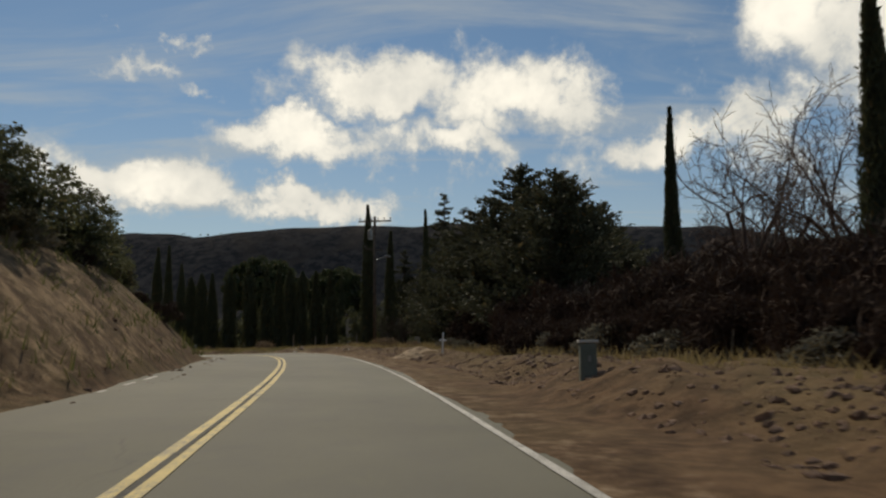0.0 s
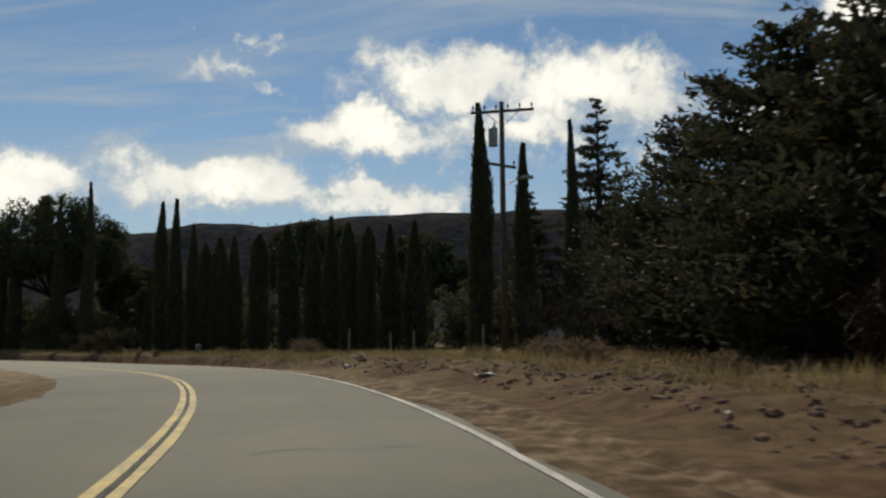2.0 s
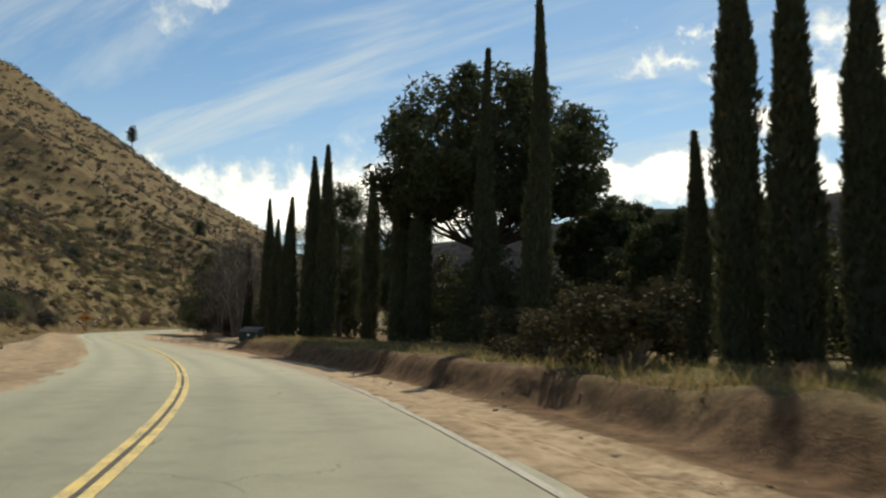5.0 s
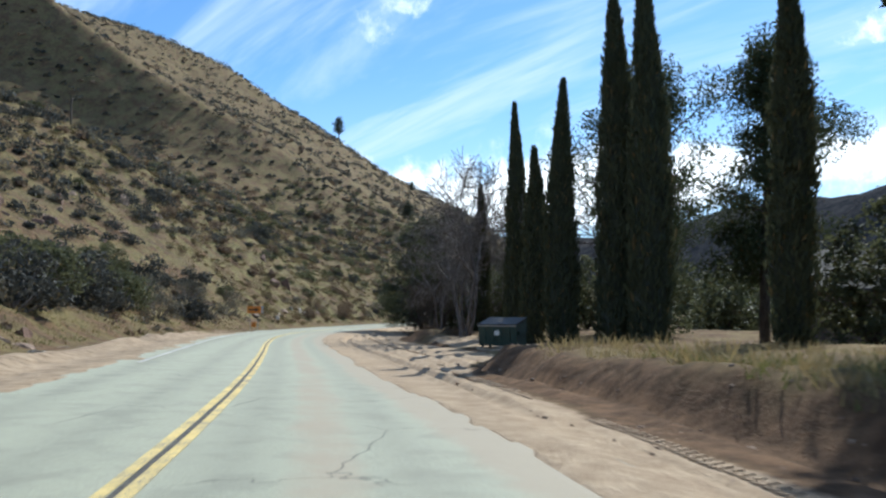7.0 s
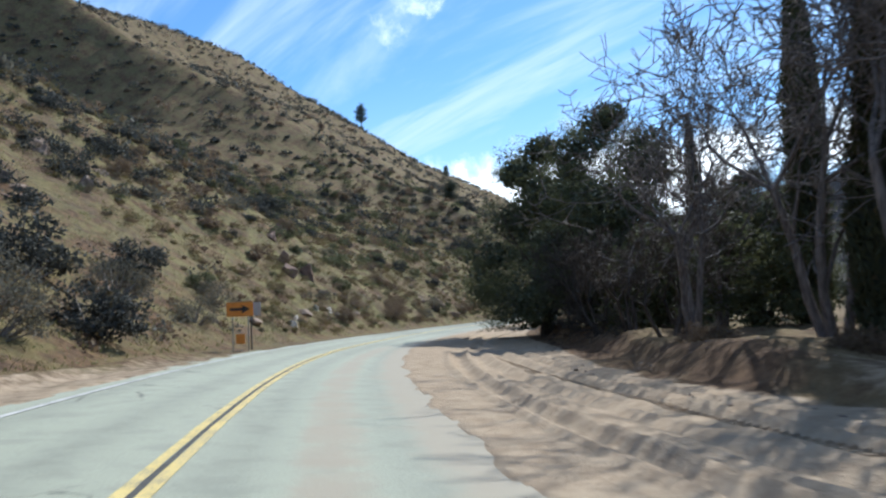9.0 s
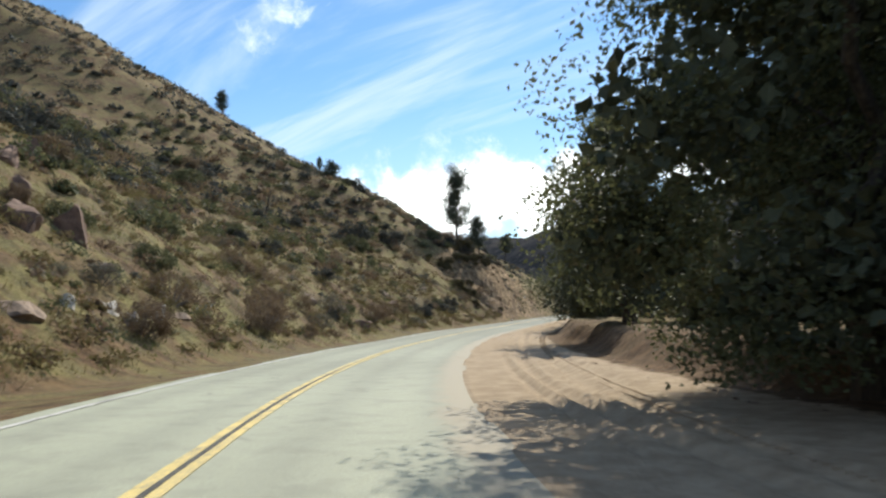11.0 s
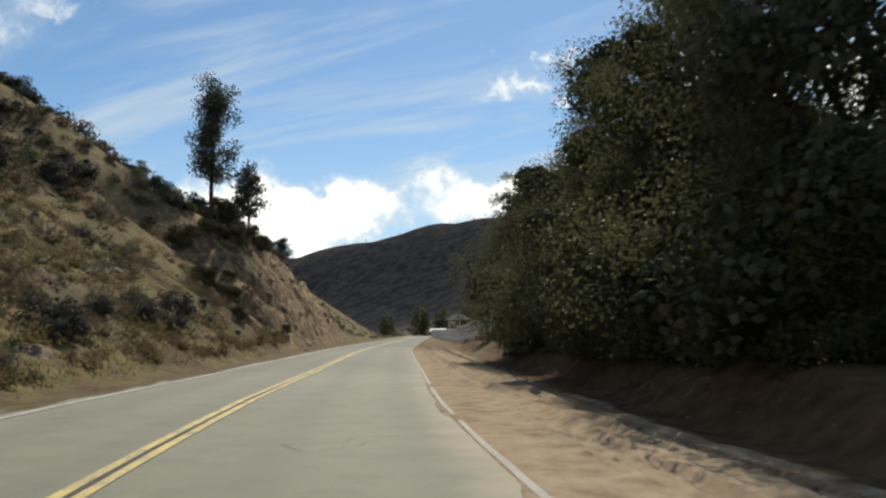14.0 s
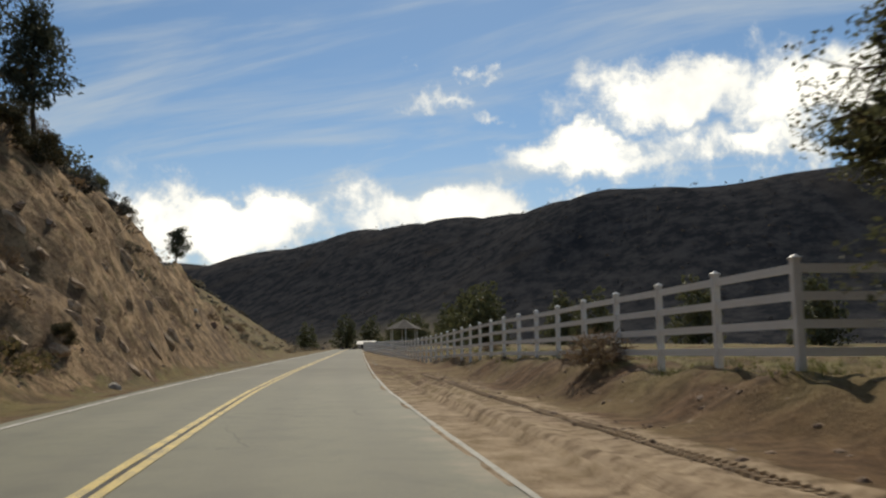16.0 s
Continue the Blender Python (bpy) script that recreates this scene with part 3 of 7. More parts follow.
def heights(x, y, s, u, rough=1.0):
    _, _, z, _, _, bank = road_at(s)
    side = np.tan(np.radians(bank))
    base = z + side * np.clip(u, -5.5, 3.0)
    toe, m1, cap, m2 = table(s, LEFT)
    over = np.maximum(0, -u - toe)
    run = cap / m1
    soft = np.clip(run * 0.28, 1.0, 30.0)
    bend = (over - run) / soft
    hill = m1 * over - (m1 - m2) * soft * (np.logaddexp(0, bend) - np.logaddexp(0, -run / soft))
    hill = np.maximum(hill, 0)
    lim = 200.0
    hill = np.where(hill > lim * 0.6, lim * 0.6 + lim * 0.4 * (1 - np.exp(-(hill - lim * 0.6) / (lim * 0.4))), hill)
    hill = hill * hill / (hill + 0.35)
    n1 = wave(x, y, 34, 1) * 3.2 + wave(x, y, 13, 2) * 1.1 + wave(x, y, 5, 3) * 0.45 + wave(x, y, 1.9, 4) * 0.16
    hill = hill + n1 * np.clip(over / 26, 0, 1) * rough + (wave(x, y, 2.6, 5) * 0.25 + wave(x, y, 0.9, 6) * 0.09) * np.clip(over / 2, 0, 1)
    cut = np.clip((s - 296) / 18, 0, 1) * np.clip((400 - s) / 40, 0, 1)
    slant = s + over * 0.9
    ribs = np.abs(wave(slant, over * 0.16, 4.6, 12)) + 0.5 * np.abs(wave(slant, over * 0.3, 1.7, 16)) + 0.22 * np.abs(wave(slant, over * 0.5, 0.7, 17))
    hill = hill + (ribs - 0.62) * 2.3 * cut * np.clip(over / 3, 0, 1) * np.clip((17 - over) / 8, 0, 1)
    berm = 0.30 * np.exp(-(((u + 6.9) / 0.55) ** 2)) * np.clip((s - 132) / 10, 0, 1) * np.clip((206 - s) / 14, 0, 1) * (0.8 + 0.4 * wave(s, s * 0, 3.0, 18))
    hill = hill + berm
    left_dip = -0.10 * np.clip((-u - 5.0) / 1.0, 0, 1)
    at, up, dip, breadth = table(s, RIGHT)
    at = at + wave(s, s * 0, 7, 8) * 0.5 + wave(s, s * 0, 2.2, 9) * 0.2 * np.interp(s, (205, 225), (1, 0.4))
    k = np.clip((u - at) / breadth, 0, 1)
    k = k * k * (3 - 2 * k)
    bank_h = -dip * np.clip((u - 2.4) / 1.4, 0, 1) * (1 - k) + up * k
    lump = (wave(x, y, 1.6, 10) * 0.07 + wave(x, y, 0.6, 11) * 0.04) * np.clip((u - 2.6) / 2, 0, 1) * (0.25 + np.clip((u - at + 0.6) / 1.2, 0, 1) * (1.2 + up))
    rubble = (wave(x, y, 1.1, 14) * 0.06 + wave(x, y, 0.55, 15) * 0.05) * np.clip((u - at - 0.3) / 1.2, 0, 1) * np.clip((11 - u) / 3, 0, 1) * np.interp(s, [60, 80, 295, 302, 345, 360], [1, 0.5, 0.5, 1, 1, 0])
    far_r = rubble + wave(x, y, 16, 13) * 0.4 * np.clip((u - 12) / 20, 0, 1) - np.clip(u - 16, 0, 120) * 0.006
    out = base + np.where(u < 0, hill + left_dip, bank_h + lump + far_r)
    # the far range
    best = np.full(np.shape(x), -1e9)
    for (ax, ay, ah), (bx, by, bh) in zip(CREST[:-1], CREST[1:]):
        dx, dy = bx - ax, by - ay
        t = np.clip(((x - ax) * dx + (y - ay) * dy) / (dx * dx + dy * dy), 0, 1)
        d = np.hypot(x - ax - t * dx, y - ay - t * dy)
        h = ah + (bh - ah) * t
        best = np.maximum(best, h * np.exp(-((d / (h * 1.05)) ** 1.7)))
    best = best + (wave(x, y, 170, 20) * 6 + wave(x, y, 60, 21) * 3.5 + wave(x, y, 22, 22) * 1.6) * np.clip(best / 45, 0, 1)
    return np.maximum(out, out * 0.0 + z + best - 6.0)


def zones(x, y, s, u):
    """Shares of sand, green, stone and woodland at places of the ground."""
    at, up, dip, _ = table(s, RIGHT)
    toe, m1, cap, m2 = table(s, LEFT)
    right = np.clip((at + 0.1 - u) / 0.9, 0, 1) * (u > 0)
    # less pale sand at both ends, partly standing for shade on the verge
    tone = np.interp(s, [-50, 30, 70, 110, 140, 300, 330], [0.32, 0.36, 0.46, 0.7, 1.08, 0.66, 0.36])
    sand = right * tone + np.clip((toe - 0.6 + u) / 1.0, 0, 1) * (u < 0) * np.interp(s, [0, 60, 100, 180, 210], [0.2, 0.35, 0.75, 0.7, 0.15])
    sand = np.maximum(sand, np.clip((u - at) / 0.5, 0, 1) * np.clip((14 - u) / 4, 0, 1) * np.interp(s, [150, 157, 172, 180, 225, 240, 262], [0, 1, 1, 0.25, 0.28, 0.3, 0.1]))
    over = -u - toe
    green = np.where(u < 0, np.interp(over, [0, 3, 60], [0.75, 0.95, 0.55]) * np.interp(s, [20, 45, 70, 200, 230, 280, 300], [0.2, 0.3, 0.6, 0.65, 0.95, 0.9, 0.8]),
                     np.interp(s, [0, 60, 85, 130, 150, 300, 312], [0.12, 0.25, 0.8, 0.7, 0.1, 0.15, 0.9]) * np.clip((u - at - 0.5) / 1.5, 0, 1))
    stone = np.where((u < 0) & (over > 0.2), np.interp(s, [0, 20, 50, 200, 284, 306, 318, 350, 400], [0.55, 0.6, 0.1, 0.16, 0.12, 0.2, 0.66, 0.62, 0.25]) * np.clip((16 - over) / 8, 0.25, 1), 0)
    # distant woodland, which takes the dark hazed scrub colour
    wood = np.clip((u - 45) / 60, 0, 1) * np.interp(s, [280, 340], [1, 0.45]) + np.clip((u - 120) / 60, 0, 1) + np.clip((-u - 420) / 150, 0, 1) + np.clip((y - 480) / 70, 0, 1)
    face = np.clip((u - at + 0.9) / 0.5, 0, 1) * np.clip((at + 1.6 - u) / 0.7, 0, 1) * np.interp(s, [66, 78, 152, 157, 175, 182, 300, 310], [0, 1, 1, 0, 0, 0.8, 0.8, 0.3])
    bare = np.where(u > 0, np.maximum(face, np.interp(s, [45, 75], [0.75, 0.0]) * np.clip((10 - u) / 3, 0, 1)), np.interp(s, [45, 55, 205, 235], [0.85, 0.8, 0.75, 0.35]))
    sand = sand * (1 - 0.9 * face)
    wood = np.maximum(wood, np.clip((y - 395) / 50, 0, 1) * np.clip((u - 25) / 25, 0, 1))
    return sand, green, stone, np.clip(wood, 0, 1), bare


def with_zones(me, x, y, s, u):
    for name, vals in zip(("sand", "green", "stone", "wood", "bare"), zones(x, y, s, u)):
        a = me.attributes.new(name, "FLOAT", "POINT")
        a.data.foreach_set("value", np.asarray(vals, np.float32))


def sheet(nx, ny):
    i = np.arange(nx * ny).reshape(ny, nx)
    return np.stack([i[:-1, :-1], i[:-1, 1:], i[1:, 1:], i[1:, :-1]], -1).reshape(-1, 4)


STRIP_L, STRIP_R = -13.0, 15.0


def build_ground():
    def axis(lo, hi, step, far):
        mid_part = np.arange(lo, hi, step)
        out, d = [], step
        e = hi
        while e < far:
            out.append(e)
            d = min(d * 1.09, 260)
            e += d
        back, d, e = [], step, lo - step
        while e > -far:
            back.append(e)
            d = min(d * 1.09, 260)
            e -= d
        return np.concatenate([back[::-1], mid_part, out])

    gx, gy = axis(-330, 70, 1.7, 4200), axis(-40, 400, 1.7, 4200)
    x, y = np.meshgrid(gx, gy)
    x, y = x.ravel(), y.ravel()
    s, u = along(x, y)
    z = heights(x, y, s, u)
    # ease the seam inside the bend
    g = z.reshape(len(gy), len(gx))
    far = ((u < -30) & (u > -300)).reshape(g.shape)
    soft = g.copy()
    for _ in range(10):
        soft[1:-1, 1:-1] = (soft[:-2, 1:-1] + soft[2:, 1:-1] + soft[1:-1, :-2] + soft[1:-1, 2:] + soft[1:-1, 1:-1] * 2) / 6
    crease = np.exp(-(((x.reshape(g.shape) + 95) / 60) ** 2 + ((y.reshape(g.shape) - 30) / 45) ** 2))
    g = np.where(far, g * (1 - crease) + soft * crease, g)
    z = g.ravel()
    inside = (u > STRIP_L + 1.5) & (u < STRIP_R - 1.5) & (s > -110) & (s < 560)
    z = np.where(inside, z - 0.7, z)
    me = mesh_np("ground", np.stack([x, y, z], 1), sheet(len(gx), len(gy)), [EARTH], True)
    with_zones(me, x, y, s, u)
    tagged(new("ground", me), "dry valley floor and scrubby hillsides with a distant wooded range", "ground", kind="structure")


def tread(s, u, at):
    """Tyre marks pressed into the loose sand."""
    out = np.zeros_like(s)
    for off, width, depth, lo, hi in TRACKS:
        c = at * 0 + off + wave(s, s * 0, 22, int(off * 10)) * 0.35
        d = np.abs(u - c)
        fade = np.clip((s - lo) / 5, 0, 1) * np.clip((hi - s) / 5, 0, 1)
        out -= depth * np.clip(1 - (d / width) ** 2, 0, 1) * fade
        out += depth * 0.7 * np.exp(-(((d - width * 1.35) / (width * 0.35)) ** 2)) * fade
    return out


TRACKS = [(2.9, 0.16, 0.035, 20, 130), (3.6, 0.14, 0.04, 60, 140), (4.6, 0.16, 0.04, 75, 150), (3.2, 0.24, 0.10, 138, 200), (4.0, 0.22, 0.07, 146, 235), (4.9, 0.22, 0.09, 140, 200), (5.8, 0.26, 0.08, 150, 200),
          (2.2, 0.16, 0.09, 268, 345), (3.0, 0.26, 0.10, 272, 345), (2.5, 0.22, 0.06, 205, 275), (3.25, 0.2, 0.07, 205, 275), (3.8, 0.16, 0.05, 240, 330), (4.35, 0.24, 0.05, 215, 330)]


def build_shoulder(name, lo, hi, du, label):
    ss = np.concatenate([np.arange(-20, 345, 0.33), np.arange(345, 560, 2.0)])
    uu = np.arange(lo, hi + 0.01, du) if hi < 0 else np.concatenate([np.arange(lo, 3.6, 0.1), np.arange(3.6, hi + 0.01, du)])
    uu[-1] = hi
    u, s = np.meshgrid(uu, ss)
    s, u = s.ravel(), u.ravel()
    x, y = on_plan(s, u)
    z = heights(x, y, s, u)
    at = table(s, RIGHT)[0]
    z = z + tread(s, u, at) * (u > 2.4)
    z += (wave(x, y, 0.9, 31) * 0.018 + wave(x, y, 0.45, 32) * 0.012) * np.clip(np.abs(u) - 2.2, 0, 1)
    churn = np.interp(s, [138, 148, 176, 192], [0, 1, 1, 0]) + 0.6 * np.interp(s, [-20, 60, 80], [1, 1, 0.3]) * (u > 3.4) + 0.4 * np.interp(s, [200, 215, 340], [0, 1, 1])
    z += (wave(x, y, 1.3, 33) * 0.022 + wave(x, y, 0.6, 34) * 0.015) * churn * np.clip((u - 2.3) / 1.2, 0, 1)
    edge = np.where((u <= lo + 0.01) | (u >= hi - 0.01), -1.0, 0.0)
    inner = u >= hi - 0.01 if hi < 0 else u <= lo + 0.01
    edge = np.where(inner, 0.0, edge)
    rag = (wave(s, s * 0, 1.7, 44) * 0.14 + wave(s, s * 0, 0.7, 45) * 0.07) * np.interp(s, (195, 210), (1, 0.4))
    inside = (sand_edge(s) + rag - u) if hi > 0 else (u - centre(s) + 3.04 + rag)
    edge = edge + 0.018 - 0.16 * np.clip(inside / 0.15, 0, 1)
    me = mesh_np(name, np.stack([x, y, z + edge], 1), sheet(len(uu), len(ss)), [EARTH], True)
    with_zones(me, x, y, s, u)
    tagged(new(name, me), label, "road shoulder", kind="structure")


# s, where the centre line lies beside the camera's line
CENTRE = [(-30, -1.42), (20, -1.42), (38, -1.36), (50, -1.28), (62, -1.27), (72, -1.31), (80, -1.36), (89, -1.57), (100, -1.6), (120, -1.5), (143, -1.32), (160, -1.25), (185, -1.40), (199, -1.54), (210, -1.6), (226, -1.92),
          (237, -2.02), (272, -2.03), (283, -1.86), (300, -1.80), (315, -1.78), (345, -1.3), (560, -1.3)]


def lane(s):
    """From the centre line to the right edge line."""
    return np.interp(s, (40, 70), (3.15, 3.5))


def centre(s):
    return np.interp(s, *np.array(CENTRE).T)


def sand_edge(s):
    """Where the sand of the right shoulder ends on the road."""
    return centre(s) + lane(s) + np.interp(s, (90, 135, 146, 208, 228, 250), (0.14, -0.14, -0.75, -0.65, -0.25, -0.12))


ROAD_L, ROAD_R = -3.3, 3.85


def road_z(s, u):
    _, _, z, _, _, bank = road_at(s)
    return z + np.tan(np.radians(bank)) * np.clip(u, -5.5, 3.0) + 0.012


def build_road():
    ss = np.arange(-30, 560, 0.5)
    uu = np.linspace(ROAD_L, ROAD_R, 30)
    u, s = np.meshgrid(uu, ss)
    s, u = s.ravel(), u.ravel()
    v = u
    u = u * lane(s) / 3.45 + centre(s)
    ragged = wave(s, s * 0, 1.4, 41) * 0.10 + wave(s, s * 0, 5, 42) * 0.12
    u = np.where((v > ROAD_R - 0.01) | (v < ROAD_L + 0.01), u + ragged, u)
    x, y = on_plan(s, u)
    z = road_z(s, u) - 0.03 * (np.abs(u + 1.4) > 3.55)
    me = mesh_np("road", np.stack([x, y, z], 1), sheet(len(uu), len(ss)), [ASPHALT], True)
    dust = np.interp(s, [0, 80, 110, 130, 160, 200, 225, 240, 300, 330], [0, 0.05, 0.35, 0.55, 0.6, 0.6, 0.45, 0.3, 0.25, 0.1])
    across = np.clip((u - 1.0) / 1.1, 0, 1) + 1.35 * np.exp(-(np.abs((u - 0.05) / 0.42) ** 3)) * np.interp(s, [112, 132, 200, 212], [0, 1, 1, 0]) + 0.3 * np.clip((-u - 4.2) / 0.8, 0, 1)
    wheel = np.exp(-(((u - 0.75) / 0.3) ** 2)) + np.exp(-(((u + 0.75) / 0.3) ** 2)) + np.exp(-(((u + 2.4) / 0.3) ** 2)) + np.exp(-(((u + 3.9) / 0.3) ** 2))
    # share of the glare-lightened asphalt along the road
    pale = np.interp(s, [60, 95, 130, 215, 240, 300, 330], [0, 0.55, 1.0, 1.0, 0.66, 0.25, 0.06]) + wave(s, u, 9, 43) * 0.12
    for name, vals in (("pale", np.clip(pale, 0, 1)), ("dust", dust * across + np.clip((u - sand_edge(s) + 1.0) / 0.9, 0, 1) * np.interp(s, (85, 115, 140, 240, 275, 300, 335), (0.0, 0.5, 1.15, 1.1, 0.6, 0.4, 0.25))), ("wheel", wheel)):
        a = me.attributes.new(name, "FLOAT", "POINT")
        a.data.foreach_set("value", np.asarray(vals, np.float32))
    tagged(new("road", me), "worn grey two-lane asphalt road with sand blown over its edge", "road", kind="structure")


def stripe(name, u0, width, lo, hi, mat, label, gaps=0.0, seed=1):
    """A painted line laid on the road, broken where it has worn away or lies under sand."""
    ss = np.arange(lo, hi, 0.5)
    c = u0 * (lane(ss) / 3.45 if abs(u0) > 3 else 1.0) + centre(ss)
    a, b = wave(ss, ss * 0, 1.1, 51 + seed) * 0.008, wave(ss, ss * 0, 1.3, 52 + seed) * 0.008
    rows = []
    for off in (c - width / 2 + a, c + width / 2 + b):
        x, y = on_plan(ss, off)
        rows.append(np.stack([x, y, road_z(ss, off) + 0.009], 1))
    v = np.concatenate(rows)
    n = len(ss)
    keep = (wave(ss, ss * 0, 3.5, 60 + seed) * 0.6 + wave(ss, ss * 0, 1.0, 61 + seed) * 0.4) > gaps * 2 - 1
    f = [(i, n + i, n + i + 1, i + 1) for i in range(n - 1) if keep[i] or gaps == 0]
    tagged(new(name, mesh_np(name, v, f, [mat])), label, "road marking", kind="structure")


def build_markings():
    for k, off in enumerate((-0.088, 0.088)):
        stripe("yellow_line", off, 0.11, -30, 540, YELLOW_PAINT, "faded yellow centre line painted on asphalt", 0.0, k)
    stripe("dark_seam", 0.0, 0.06, -30, 540, SEAM, "dark worn asphalt between the yellow lines", 0.12, 3)
    stripe("white_line", 3.44, 0.095, -30, 84, WHITE_PAINT, "worn white edge line painted on asphalt", 0.1, 5)
    stripe("white_line", 3.44, 0.10, 84, 130, FADED_WHITE, "worn white edge line half under sand", 0.25, 6)
    stripe("white_line", 3.44, 0.08, 252, 540, FADED_WHITE, "worn white edge line beside blown sand", 0.25, 7)
    stripe("white_line", -2.80, 0.10, -10, 40, WHITE_PAINT, "worn white edge line painted on asphalt", 0.6, 8)
    stripe("white_line", -2.80, 0.11, 150, 540, WHITE_PAINT, "white edge line painted on asphalt", 0.03, 9)
    # cracks across the lanes
    for s0, u0, u1, seed in ((17.5, -1.2, 1.3, 1), (28.4, -0.9, 0.9, 2), (45, -0.4, 1.2, 3), (62, -0.8, 1.1, 4), (148, -3.6, -1.9, 5), (217, -1.9, 1.0, 6), (226, -0.9, 1.0, 7), (233, -1.5, 0.9, 8),
                             (246.5, -1.9, 0.2, 9), (259, -1.0, 0.4, 10), (271.5, -1.6, 0.6, 11), (281, -4.0, -2.2, 13), (282.3, -0.4, 0.7, 14), (290, -0.8, 1.0, 15), (299.5, -3.0, -1.0, 16)):
        us = np.arange(u0, u1, 0.12)
        sc = s0 + wave(us, us * 0 + seed, 0.5, 70 + seed) * 0.16 + wave(us, us * 0 + seed, 1.4, 71 + seed) * 0.25 + (us - u0) * 0.04
        w = 0.007 + 0.006 * wave(us, us * 0, 0.4, 90 + seed)
        rows = []
        for off in (-w, w):
            x, y = on_plan(sc + off, us)
            rows.append(np.stack([x, y, road_z(sc, us) + 0.005], 1))
        n = len(us)
        f = [(i, i + 1, n + i + 1, n + i) for i in range(n - 1) if (i * 7 + seed) % 11 > 1]
        tagged(new("road_crack", mesh_np("road_crack", np.concatenate(rows), f, [CRACK])), "dark crack across the worn asphalt lane", "road crack", kind="structure")


build_ground()
build_shoulder("shoulder_right", 0.9, STRIP_R, 0.2, "rutted sandy shoulder with a low earth bank")
build_shoulder("shoulder_left", STRIP_L, -3.6, 0.35, "dirt shoulder below the hillside")
build_road()
build_markings()


def cleat_track():
    """The cleated print of a digger's tyre, pressed up out of the sand."""
    v, f = [], []
    for k, s in enumerate(np.arange(132, 332, 0.20)):
        c = 4.3 + float(wave(np.array([s]), np.array([0.0]), 34, 77)[0]) * 0.3 + np.interp(s, (132, 150, 160, 205), (-0.25, -0.2, 0.5, 0.0))
        for sgn in (-1, 1):
            ss = np.array((s, s + 0.09, s + 0.18, s + 0.09)) + 0.11 * (sgn > 0)
            uu = c + sgn * np.array((0.01, 0.01, 0.17, 0.17))
            x, y = on_plan(ss, uu)
            z = heights(x, y, ss, uu)
            i = len(v)
            v += [(x[q], y[q], z[q] - 0.03) for q in range(4)]
            mx, my = x.mean(), y.mean()
            v += [(mx + (x[q] - mx) * 0.72, my + (y[q] - my) * 0.85, z[q] + 0.024) for q in range(4)]
            f += [(i + 4, i + 5, i + 6, i + 7)] + [(i + q, i + (q + 1) % 4, i + 4 + (q + 1) % 4, i + 4 + q) for q in range(4)]
    me = mesh_np("tyre_print", v, f, [EARTH])
    a = me.attributes.new("sand", "FLOAT", "POINT")
    a.data.foreach_set("value", np.full(len(v), 0.9, np.float32))
    tagged(new("tyre_print", me), "cleated tyre print of a digger in the sand", "tyre print", kind="stuff")


cleat_track()


def ground_z(x, y):
    x, y = np.atleast_1d(np.asarray(x, float)), np.atleast_1d(np.asarray(y, float))
    s, u = along(x, y)
    return heights(x, y, s, u)


def at_su(s, u, sink=0.0):
    """A place on the ground, from metres along and across the road."""
    x, y = on_plan(s, u)
    return Vector((float(x), float(y), float(ground_z(x, y)[0]) - sink))


def at_xy(x, y, sink=0.0):
    return Vector((x, y, float(ground_z(x, y)[0]) - sink))


# ---- plants ----
def leaves(centres, size, gen, aspect=2.0, along_dir=None, spread=1.0):
    """One small four-cornered leaf or spray at each centre."""
    n = len(centres)
    a = gen.normal(size=(n, 3))
    if along_dir is not None:
        a = along_dir + a * spread
    a /= np.linalg.norm(a, axis=1)[:, None] + 1e-9
    b = np.cross(a, gen.normal(size=(n, 3)))
    b /= np.linalg.norm(b, axis=1)[:, None] + 1e-9
    k = (size * gen.uniform(0.6, 1.4, n))[:, None]
    w = b * k / aspect / 2
    tilt = np.cross(a, b) * k * 0.12
    v = np.stack([centres - a * k / 2, centres + w + tilt, centres + a * k / 2, centres - w + tilt], 1).reshape(-1, 3)
    return v, np.arange(4 * n).reshape(n, 4)


def tubes(segs, sides=5):
    """Tapered limbs: rows of start, end, radius at each."""
    segs = np.asarray(segs, float)
    a, b, r0, r1 = segs[:, :3], segs[:, 3:6], segs[:, 6], segs[:, 7]
    d = b - a
    d /= np.linalg.norm(d, axis=1)[:, None] + 1e-9
    ref = np.where(np.abs(d[:, 2:3]) < 0.9, (0.0, 0.0, 1.0), (1.0, 0.0, 0.0))
    p = np.cross(d, ref)
    p /= np.linalg.norm(p, axis=1)[:, None] + 1e-9
    q = np.cross(d, p)
    ang = np.arange(sides) * 2 * math.pi / sides
    ring = p[:, None] * np.cos(ang)[None, :, None] + q[:, None] * np.sin(ang)[None, :, None]
    v = np.concatenate([a[:, None] + ring * r0[:, None, None], b[:, None] + ring * r1[:, None, None]], 1).reshape(-1, 3)
    i = np.arange(sides)
    face = np.stack([i, (i + 1) % sides, (i + 1) % sides + sides, i + sides], 1)
    f = (face[None] + (np.arange(len(segs)) * 2 * sides)[:, None, None]).reshape(-1, 4)
    return v, f


